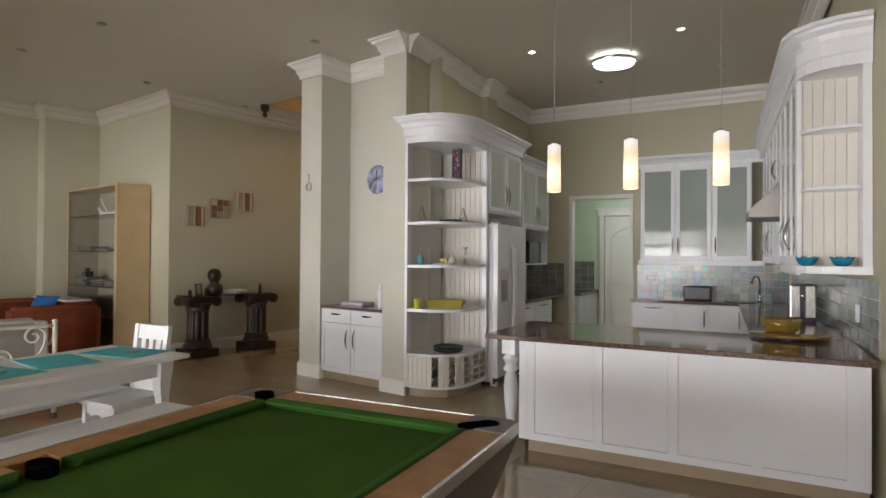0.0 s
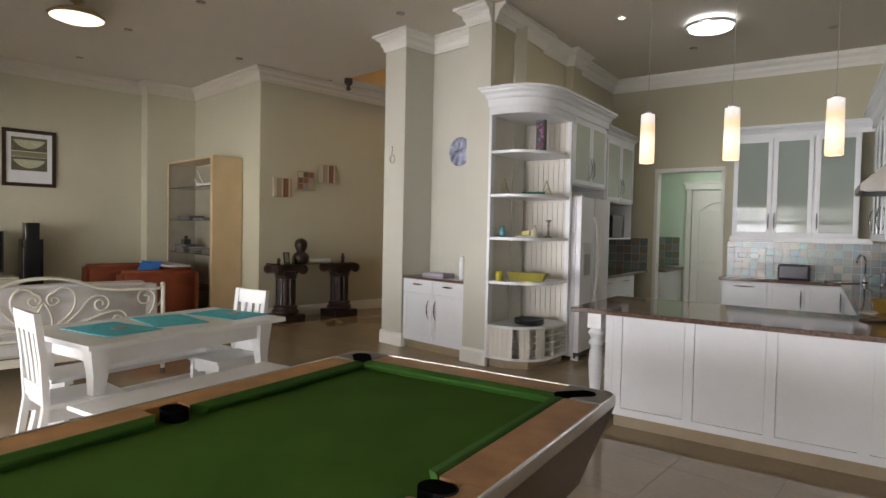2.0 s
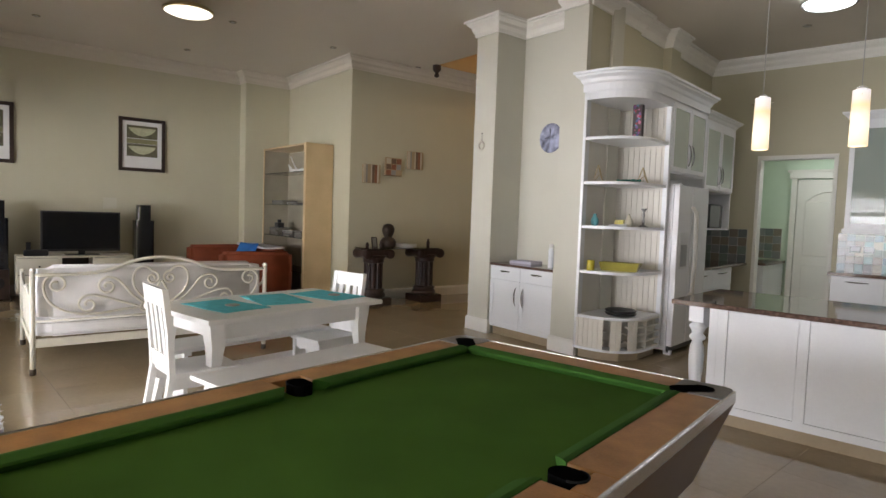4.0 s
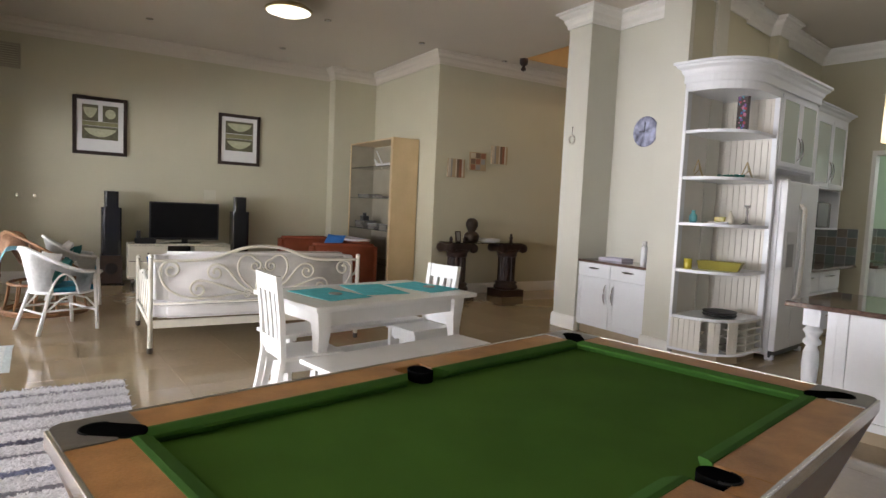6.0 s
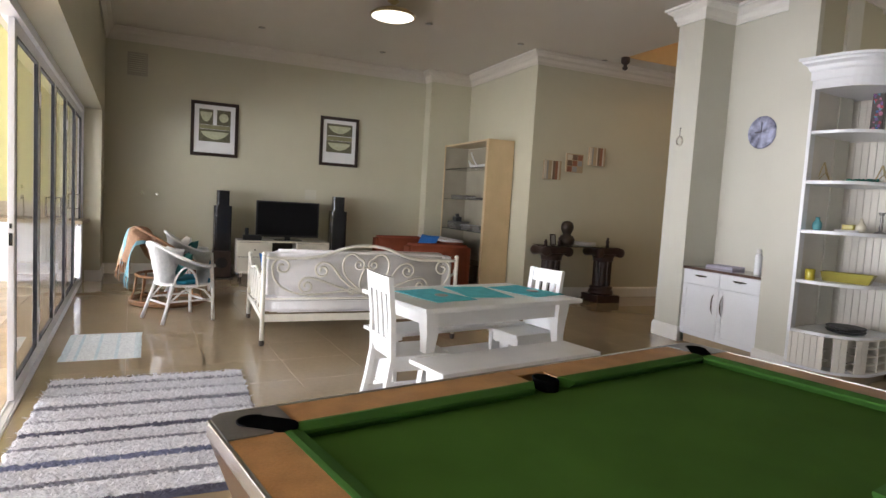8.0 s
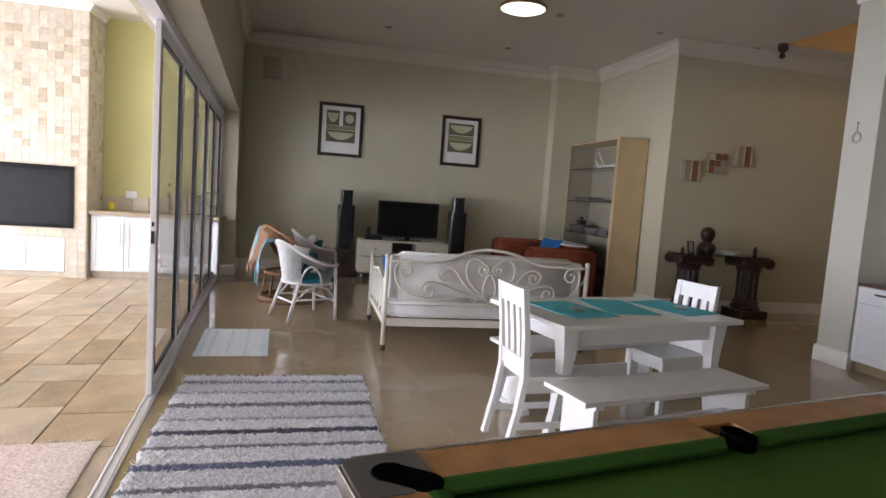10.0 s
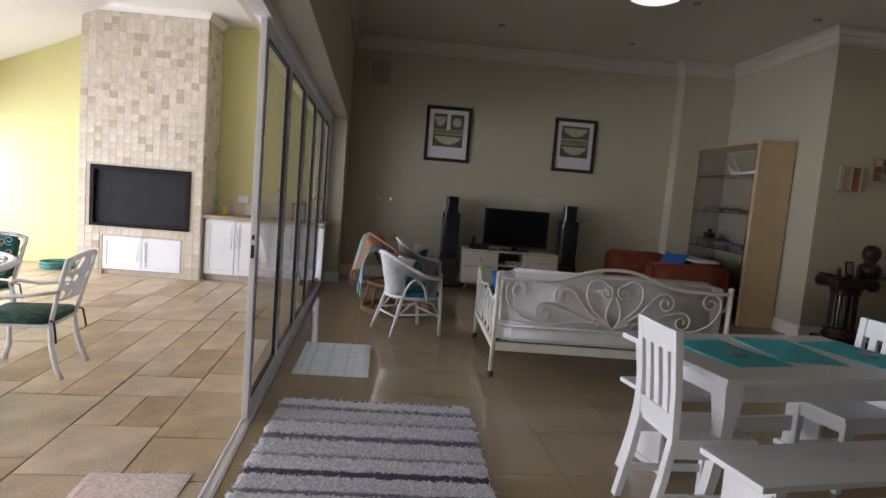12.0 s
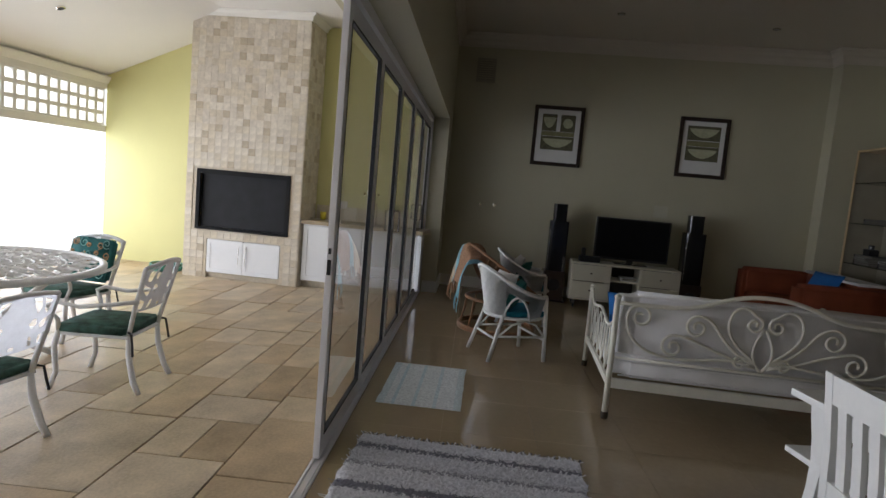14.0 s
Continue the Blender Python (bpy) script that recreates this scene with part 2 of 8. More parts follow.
# cornices
CP = [(0, CEIL - CORN), (0.02, CEIL - CORN), (0.025, CEIL - 0.16), (0.05, CEIL - 0.12), (0.055, CEIL - 0.085), (0.10, CEIL - 0.05), (0.105, CEIL - 0.03), (0.13, CEIL - 0.03), (0.13, CEIL - 0.001), (0, CEIL - 0.001)]
def cornice(name, path, paint=M_TRIM):
    structure(name, moulding(bmesh.new(), path, CP), paint, "white plaster cornice moulding", "cornice")
cornice("cornice_living", [(EAST, door_line(EAST) + 0.2), (TVX, door_line(TVX) + 0.2), (TVX, 4.22), (TVX + 0.28, 4.22), (TVX + 0.28, WBY), (WCX, WBY), (WCX, 12.0)], M_CEIL)
cornice("cornice_column", [(-5.605, 6.2), (-5.605, 5.38), (-5.225, 5.38), (-5.225, 5.86), (-4.19, 5.86)])
cornice("cornice_pillar", [(-4.19, 5.84), (-4.19, 5.38), (-3.86, 5.38)])
c = structure("cornice_kitchen", moulding(bmesh.new(), [(0.0, 0.0), (0.0, 1.2), (-0.05, 1.2), (-0.05, 2.0), (0.06, 2.0), (0.06, 2.3), (-0.05, 2.3), (-0.05, KN), (3.718, KN), (3.971, -1.1)], CP), M_TRIM, "white plaster cornice moulding", "cornice")
c.matrix_basis = K
SP = [(0, 0.0), (0.02, 0.0), (0.02, 0.14), (0.012, 0.165), (0.005, 0.17), (0, 0.17)]
def skirting(name, path, h=1.0):
    return structure(name, moulding(bmesh.new(), path, [(o, z * h) for o, z in SP]), M_TRIM, "white moulded skirting board", "baseboard")
skirting("baseboard_living", [(-9.98, door_line(-9.98) + 0.0), (-9.995, door_line(-9.995) + 0.2), (TVX, door_line(TVX) + 0.2), (TVX, 4.22), (TVX + 0.28, 4.22), (TVX + 0.28, WBY), (WCX, WBY), (WCX, 12.0)])
skirting("baseboard_column", [(-5.605, 11.9), (-5.605, 5.38), (-5.225, 5.38), (-5.225, 5.42)])
skirting("baseboard_pillar", [(-4.19, 5.42), (-4.19, 5.38), (-3.86, 5.38), (-3.86, 5.4)])

# patio shell
PY = -6.3
structure("patio_floor", boxes((-10.8, -6.8, -0.2, 8, DY - 0.04, -0.03)), mat("sandy_mortar", (0.10, 0.07, 0.04), 0.95), "sandy mortar bed of the patio paving", "floor").matrix_basis = W
structure("wall_patio", boxes((-10.1, PY, -0.1, -9.9, -1.5, 4.2)), M_YELLOW, "bright yellow painted patio wall", "wall")
bm = bmesh.new()
for x0, x1 in ((-10.1, 8.0),):
    vs = [(0, 3.62), (-4.15, 3.62), (PY - 0.2, 2.66), (PY - 0.2, 2.86), (-4.1, 3.84), (0, 3.84)]
    a = [bm.verts.new((x0, y or door_line(x0) - 0.2, z)) for y, z in vs]
    b = [bm.verts.new((x1, y or door_line(x1) - 0.2, z)) for y, z in vs]
    for k in range(6):
        bm.faces.new((a[k], a[(k + 1) % 6], b[(k + 1) % 6], b[k]))
    bm.faces.new(a[::-1]); bm.faces.new(b)
structure("patio_ceiling", bm, mat("white_ceiling_boards", (0.8, 0.775, 0.735), 0.6, vary=0.02, scale=1.0, fine=60), "white sloping patio ceiling", "ceiling")
structure("patio_beam", boxes((-9.9, PY - 0.12, 2.6, 8, PY, 2.75), (-9.9, PY - 0.12, 1.9, 8, PY, 2.0)), M_TRIM, "white beam over the open side of the patio", "beam")
structure("wall_patio_end", boxes((7.9, PY, -0.1, 8, -0.2, 4)), M_YELLOW, "yellow painted patio wall", "wall")
structure("ground", boxes((-700, -700, -0.4, 700, -5.0, -0.15)), mat("pale_gravel", (0.8, 0.79, 0.76), 0.9, vary=0.15, scale=2), "bright pale gravel outside the patio", "ground")
# ---- living room: pool table ----
PT = pose(-1.792, 0.121, 0, 0, 0, 12.0)
PW, PL, PZ = 1.40, 2.40, 0.80
def quad_ring(bm, outer, inner, z0, z1):
    """A flat frame between two rectangles (x0, y0, x1, y1)."""
    x0, y0, x1, y1 = outer
    a0, b0, a1, b1 = inner
    for s in ((x0, y0, x1, b0), (x0, b1, x1, y1), (x0, b0, a0, b1), (a1, b0, x1, b1)):
        box(bm, s[0], s[1], z0, s[2], s[3], z1)
    return bm

M_DARKVENEER = mat("dark_walnut_veneer", (0.07, 0.035, 0.02), 0.3, vary=0.3, scale=8, fine=90)
M_CORNER = mat("grey_metal_casting", (0.2, 0.19, 0.18), 0.35, metal=0.6, vary=0.1)
def pool_table():
    t = thing("pool_table", "coin-operated pool table with green baize and oak rails", "pool table", PT)
    rail = 0.155
    # rails cut where pockets sit
    g = 0.12
    mid = PL / 2
    for s in ((g, 0, PW - g, rail), (g, PL - rail, PW - g, PL), (0, g, rail, mid - 0.07), (0, mid + 0.07, rail, PL - g), (PW - rail, g, PW, mid - 0.07), (PW - rail, mid + 0.07, PW, PL - g)):
        part("rail", box(bmesh.new(), s[0], s[1], PZ - 0.05, s[2], s[3], PZ, bevel=0.006), M_OAK, t, "light oak veneered rail")
    # side-pocket bridges
    for x0, x1 in ((0, rail), (PW - rail, PW)):
        part("pocket_bridge", boxes((x0 if x0 == 0 else x1 - 0.07, mid - 0.07, PZ - 0.05, 0.07 if x0 == 0 else x1, mid + 0.07, PZ), bevel=0.004), M_OAK, t)
    # corner castings round the pockets
    for cx, cy, sx, sy in ((0, 0, 1, 1), (PW, 0, -1, 1), (0, PL, 1, -1), (PW, PL, -1, -1)):
        pts = [(0.035, 0.0), (0.2, 0.0), (0.2, 0.12), (0.155, 0.15), (0.15, 0.155), (0.12, 0.2), (0.0, 0.2), (0.0, 0.035), (0.012, 0.012)]
        ring = [(cx + sx * x, cy + sy * y) for x, y in pts]
        bm = bmesh.new()
        prism(bm, ring if sx * sy > 0 else ring[::-1], PZ - 0.055, PZ + 0.004)
        part("corner_casting", bm, M_CORNER, t, "grey metal corner casting")
    for cx, cy in ((0.1, 0.1), (PW - 0.1, 0.1), (0.1, PL - 0.1), (PW - 0.1, PL - 0.1), (0.14, mid), (PW - 0.095, mid)):
        sx, sy = (1 if cx < PW / 2 else -1), (0 if abs(cy - mid) < 0.1 else 1 if cy < mid else -1)
        f = 0.06 if sy else 0.03
        r = 0.046 if sy else 0.04
        a0 = math.atan2(sy, sx)
        ring = [(cx + r * math.cos(a0 + math.pi / 2 + math.pi * q / 10), cy + r * math.sin(a0 + math.pi / 2 + math.pi * q / 10)) for q in range(11)]
        ring += [(cx + f * sx + r * math.cos(a0 - math.pi / 2 + math.pi * q / 10), cy + f * sy + r * math.sin(a0 - math.pi / 2 + math.pi * q / 10)) for q in range(11)]
        # solid plate, no hole: the darkness inside the pocket is its black colour
        part("pocket", prism(bmesh.new(), ring, PZ - 0.045, PZ + 0.0055), mat_void, t, "black plate standing for the dark pocket opening")
        lip = [Vector((x, y, PZ + 0.004)) for x, y in ring[:11]]
        part("pocket_lip", sweep(bmesh.new(), lip, 0.0035, 6), mat_void2, t, "black rubber pocket lip", smooth=True)
    part("playing_bed", boxes((0.12, 0.12, PZ - 0.09, PW - 0.12, PL - 0.12, PZ - 0.035)), M_BAIZE, t, "flat green baize bed")
    # cushions with a sloping nose
    def cushion(p0, p1, inward):
        d = (Vector(p1) - Vector(p0))
        n = Vector(inward)
        bm = bmesh.new()
        prof = [(-0.004, -0.04), (-0.004, 0.002), (0.012, 0.004), (0.05, -0.006), (0.052, -0.014), (0.03, -0.04)]
        dn = d.normalized()
        A = [bm.verts.new((p0[0] + n.x * o + dn.x * max(0, o) * 0.8, p0[1] + n.y * o + dn.y * max(0, o) * 0.8, PZ + z)) for o, z in prof]
        B = [bm.verts.new((p1[0] + n.x * o - dn.x * max(0, o) * 0.8, p1[1] + n.y * o - dn.y * max(0, o) * 0.8, PZ + z)) for o, z in prof]
        m = len(prof)
        for k in range(m):
            bm.faces.new((A[k], A[(k + 1) % m], B[(k + 1) % m], B[k]))
        bm.faces.new(A[::-1]); bm.faces.new(B)
        part("cushion", bm, M_BAIZE_SHADED, t, "green baize covered cushion")
    q = 0.165
    cushion((q, rail), (PW - q, rail), (0, 1)); cushion((PW - q, PL - rail), (q, PL - rail), (0, -1))
    cushion((rail, q), (rail, mid - 0.065), (1, 0)); cushion((rail, mid + 0.065), (rail, PL - q), (1, 0))
    cushion((PW - rail, q), (PW - rail, mid - 0.065), (-1, 0)); cushion((PW - rail, mid + 0.065), (PW - rail, PL - q), (-1, 0))
    # metal edge strip and tapering skirt
    for a0, b0, a1, b1 in ((0.03, -0.012, PW - 0.03, 0.002), (0.03, PL - 0.002, PW - 0.03, PL + 0.012), (-0.012, 0.03, 0.002, PL - 0.03), (PW - 0.002, 0.03, PW + 0.012, PL - 0.03)):
        part("edge_trim", box(bmesh.new(), a0, b0, PZ - 0.045, a1, b1, PZ + 0.003, bevel=0.005), M_STEEL, t, "bright metal edge trim")
    bm = bmesh.new()
    o, i = 0.0, 0.11
    lo = [bm.verts.new(v) for v in ((i, i, 0.42), (PW - i, i, 0.42), (PW - i, PL - i, 0.42), (i, PL - i, 0.42))]
    hi = [bm.verts.new(v) for v in ((o, o, PZ - 0.056), (PW - o, o, PZ - 0.056), (PW - o, PL - o, PZ - 0.056), (o, PL - o, PZ - 0.056))]
    for k in range(4):
        bm.faces.new((lo[k], lo[(k + 1) % 4], hi[(k + 1) % 4], hi[k]))
    bm.faces.new(lo[::-1]); bm.faces.new(hi)
    part("cabinet", bm, M_DARKVENEER, t, "dark brown tapering cabinet")
    for x in (0.2, PW - 0.32):
        for y in (0.22, PL - 0.34):
            part("leg", box(bmesh.new(), x, y, 0, x + 0.12, y + 0.12, 0.42, bevel=0.008), M_DARKVENEER, t)
mat_void2 = mat("black_pocket_rubber", (0.008, 0.008, 0.008), 0.85, spec=0.15)
mat_void = mat("pocket_hole_dark", (0.004, 0.004, 0.004), 1.0, spec=0.0, bump=0)
# darker copy of the baize: shade on the cushion sides put into the colour
M_BAIZE_SHADED = mat("green_baize_shaded", (0.042, 0.125, 0.02), 0.9, vary=0.1, scale=4, fine=400, bump=0.02, spec=0.15)
pool_table()

# ---- dining table, benches, chairs ----
DT = pose(-3.45, 1.34, 0, 0, 0, 12)
def dining_table():
    t = thing("dining_table", "white painted wooden dining table with curved legs", "table", DT)
    part("tabletop", box(bmesh.new(), -0.88, 0.13, 0.735, 0, 1.6, 0.768, bevel=0.006), M_WHITE, t)
    for s in ((-0.115, 0.25, 0.62, -0.09, 1.43, 0.735), (-0.755, 0.25, 0.62, -0.73, 1.43, 0.735), (-0.73, 0.25, 0.62, -0.115, 0.275, 0.735), (-0.73, 1.405, 0.62, -0.115, 1.43, 0.735)):
        part("apron", boxes(s, bevel=0.003), M_WHITE, t)
    for x, dx in ((-0.08, 1), (-0.76, -1)):
        for y, dy in ((0.21, -1), (1.46, 1)):
            bm = bmesh.new()
            prev = None
            # splayed, waisted leg
            for z, off, w in ((0.0, 0.115, 0.05), (0.1, 0.085, 0.05), (0.22, 0.055, 0.052), (0.36, 0.03, 0.058), (0.48, 0.015, 0.07), (0.58, 0.01, 0.088), (0.66, 0.015, 0.1), (0.735, 0.02, 0.105)):
                cy = y + dy * off - (0.0)
                ring = [bm.verts.new((x + sx * w * 0.5 - dx * 0.02, cy + sy * w * 0.5 - dy * 0.03, z)) for sx, sy in ((-1, -1), (1, -1), (1, 1), (-1, 1))]
                if prev:
                    for k in range(4):
                        bm.faces.new((prev[k], prev[(k + 1) % 4], ring[(k + 1) % 4], ring[k]))
                else:
                    bm.faces.new(ring[::-1])
                prev = ring
            bm.faces.new(prev)
            part("leg", bm, M_WHITE, t)
dining_table()

def bench(m, group="benches beside the dining table"):
    t = thing("bench", "white painted wooden bench with plank ends", "bench", m, group)
    part("seat", box(bmesh.new(), 0, 0, 0.44, 0.37, 1.37, 0.468, bevel=0.005), M_WHITE, t)
    for y in (0.1, 1.24):
        part("leg", boxes((0.05, y, 0.035, 0.32, y + 0.032, 0.44), bevel=0.004), M_WHITE, t)
        part("foot", box(bmesh.new(), 0.0, y - 0.015, 0.0, 0.37, y + 0.047, 0.035, bevel=0.004), M_WHITE, t)
        part("cleat", box(bmesh.new(), 0.02, y - 0.012, 0.41, 0.35, y + 0.044, 0.44, bevel=0.003), M_WHITE, t)
    part("stretcher", box(bmesh.new(), 0.172, 0.12, 0.17, 0.198, 1.25, 0.27, bevel=0.003), M_WHITE, t)
    return t
b1 = bench(DT @ pose(0.03, 0.0, 0))
b2 = copy_thing(b1, DT @ pose(-0.96, 0.2, 0))

def dining_chair(m):
    """A slatted chair that faces +y."""
    t = thing("dining_chair", "white painted wooden chair with slatted back", "chair", m, "chairs at the dining table")
    part("seat", box(bmesh.new(), -0.21, 0.02, 0.435, 0.21, 0.44, 0.465, bevel=0.006), M_WHITE, t)
    def slab(pts, x0, x1, name, w=0.035):
        bm = bmesh.new()
        prev = None
        for y, z in pts:
            ring = [bm.verts.new(v) for v in ((x0, y, z), (x1, y, z), (x1, y + w, z), (x0, y + w, z))]
            if prev:
                for k in range(4):
                    bm.faces.new((prev[k], prev[(k + 1) % 4], ring[(k + 1) % 4], ring[k]))
            else:
                bm.faces.new(ring[::-1])
            prev = ring
        bm.faces.new(prev)
        return part(name, bm, M_WHITE, t)
    post = [(-0.085, 0), (-0.03, 0.25), (0.0, 0.45), (-0.012, 0.7), (-0.045, 0.985)]
    slab(post, -0.215, -0.165, "back_post")
    slab(post, 0.165, 0.215, "back_post")
    for x in (-0.126, -0.028, 0.070):
        slab([(0.005, 0.56), (-0.008, 0.7), (-0.03, 0.88)], x, x + 0.056, "slat", 0.02)
    slab([(-0.03, 0.87), (-0.042, 0.982)], -0.165, 0.165, "top_rail", 0.026)
    slab([(0.006, 0.47), (-0.004, 0.57)], -0.165, 0.165, "back_rail", 0.026)
    for x in (-0.2, 0.16):
        part("leg", box(bmesh.new(), x, 0.38, 0, x + 0.04, 0.42, 0.435, bevel=0.003), M_WHITE, t)
    for s in ((-0.16, 0.392, 0.36, 0.16, 0.41, 0.435), (-0.19, 0.03, 0.36, -0.172, 0.38, 0.435), (0.172, 0.03, 0.36, 0.19, 0.38, 0.435), (-0.19, -0.02, 0.14, -0.172, 0.39, 0.18), (0.172, -0.02, 0.14, 0.19, 0.39, 0.18)):
        part("apron", boxes(s, bevel=0.002), M_WHITE, t)
    return t
c1 = dining_chair(DT @ pose(-0.26, -0.045, 0, 0, 0, -8) @ Matrix.Diagonal((0.9, 1, 0.985, 1)))
c2 = copy_thing(c1, DT @ pose(-0.46, 1.63, 0, 0, 0, 180) @ Matrix.Diagonal((0.96, 1, 0.975, 1)))

M_TEAL = mat("teal_cloth", (0.13, 0.55, 0.62), 0.9, vary=0.14, scale=10, fine=300, bump=0.1, spec=0.1)
def placemat(m, seed):
    """A cloth mat with soft creases, lying on the table."""
    bm = bmesh.new()
    n, k = 26, 20
    def P(i, j, up):
        u, v = i / n, j / k
        crease = 0.005 * max(0, noise.noise(Vector((u * 3.2 + v * 1.1, v * 2.4, seed * 3.1)))) + 0.006 * max(0, 1 - abs(u * 1.3 + v - 0.62 - 0.1 * seed) * 14) * (seed % 2)
        lift = crease * min(1, 6 * min(u, 1 - u, v, 1 - v) + 0.2)
        edge = 0.010 * noise.noise(Vector((u * 2.5, seed, v * 2.5)))
        return ((u - 0.5) * 0.52 + edge, (v - 0.5) * 0.36 + edge, up * (0.0035 + lift))
    g = [[[bm.verts.new(P(i, j, up)) for j in range(k + 1)] for i in range(n + 1)] for up in (0, 1)]
    for i in range(n):
        for j in range(k):
            bm.faces.new((g[1][i][j], g[1][i + 1][j], g[1][i + 1][j + 1], g[1][i][j + 1]))
            bm.faces.new((g[0][i][j], g[0][i][j + 1], g[0][i + 1][j + 1], g[0][i + 1][j]))
    rim = [(i, 0) for i in range(n)] + [(n, j) for j in range(k)] + [(i, k) for i in range(n, 0, -1)] + [(0, j) for j in range(k, 0, -1)]
    for a, b in zip(rim, rim[1:] + rim[:1]):
        bm.faces.new((g[0][a[0]][a[1]], g[0][b[0]][b[1]], g[1][b[0]][b[1]], g[1][a[0]][a[1]]))
    return solid("placemat", bm, M_TEAL, "creased teal cloth placemat on the dining table", "placemat", DT @ m, "placemats on the table", smooth=True)
for k, (x, y, a) in enumerate(((-0.45, 0.50, 4), (-0.5, 0.94, -12), (-0.44, 1.40, 6))):
    placemat(pose(x, y, 0.769, 0, 0, a), k + 1)
    c = solid("coaster", lathe(bmesh.new(), [(0.045, 0), (0.05, 0.003), (0.05, 0.006), (0.046, 0.008)], 20), mat("pewter_%d" % k, (0.3, 0.3, 0.3), 0.4, 0.6), "small round pewter coaster on a placemat", "coaster", DT @ pose(x + 0.06, y + 0.02, 0.7765), smooth=True) if k != 1 else None

# ---- white iron daybed ----
M_IRON = mat("cream_painted_iron", (0.72, 0.69, 0.6), 0.35, vary=0.06, scale=10)
M_LINEN = mat("white_linen", (0.72, 0.7, 0.69), 0.9, vary=0.06, scale=7, fine=250, bump=0.06, spec=0.1)
M_BLUE = mat("blue_cushion_cloth", (0.015, 0.13, 0.4), 0.85, vary=0.15, fine=250, bump=0.05)
def soft_box(bm, x0, y0, z0, x1, y1, z1, puff=0.03, seed=0, cuts=8):
    """A padded box: its faces swell and wrinkle a little."""
    b2 = bmesh.new()
    bmesh.ops.create_cube(b2, size=1.0)
    bmesh.ops.bevel(b2, geom=list(b2.edges), offset=0.06, segments=3, affect='EDGES')
    bmesh.ops.subdivide_edges(b2, edges=list(b2.edges), cuts=2, use_grid_fill=True)
    c = Vector(((x0 + x1) / 2, (y0 + y1) / 2, (z0 + z1) / 2))
    d = Vector((x1 - x0, y1 - y0, z1 - z0))
    vm = {}
    for v in b2.verts:
        p = v.co.copy()
        f = (1 - min(1, abs(p.x) * 2) ** 4) + (1 - min(1, abs(p.y) * 2) ** 4) + (1 - min(1, abs(p.z) * 2) ** 4)
        q = Vector((c.x + p.x * d.x, c.y + p.y * d.y, c.z + p.z * d.z))
        w = puff * (f - 1) * 0.5 + 0.35 * puff * noise.noise(q * 5 + Vector((seed, 0, 0)))
        q += Vector((math.copysign(1, p.x) * (abs(p.x) > 0.45), math.copysign(1, p.y) * (abs(p.y) > 0.45), math.copysign(1, p.z) * (abs(p.z) > 0.45))) * w
        vm[v] = bm.verts.new(q)
    for f in b2.faces:
        bm.faces.new([vm[v] for v in f.verts])
    b2.free()
    return bm

def spiral(cx, cz, r0, r1, a0, turns, n=26):
    """Points of a flat spiral in the x-z plane, from the outside inwards."""
    return [(cx + (r0 + (r1 - r0) * k / n) * math.cos(a0 + turns * 2 * math.pi * k / n), cz + (r0 + (r1 - r0) * k / n) * math.sin(a0 + turns * 2 * math.pi * k / n)) for k in range(n + 1)]

def bez(p0, p1, p2, p3, n=16):
    r = []
    for k in range(n + 1):
        t = k / n
        a, b, c, d = (1 - t) ** 3, 3 * t * (1 - t) ** 2, 3 * t * t * (1 - t), t ** 3
        r.append((a * p0[0] + b * p1[0] + c * p2[0] + d * p3[0], a * p0[1] + b * p1[1] + c * p2[1] + d * p3[1]))
    return r

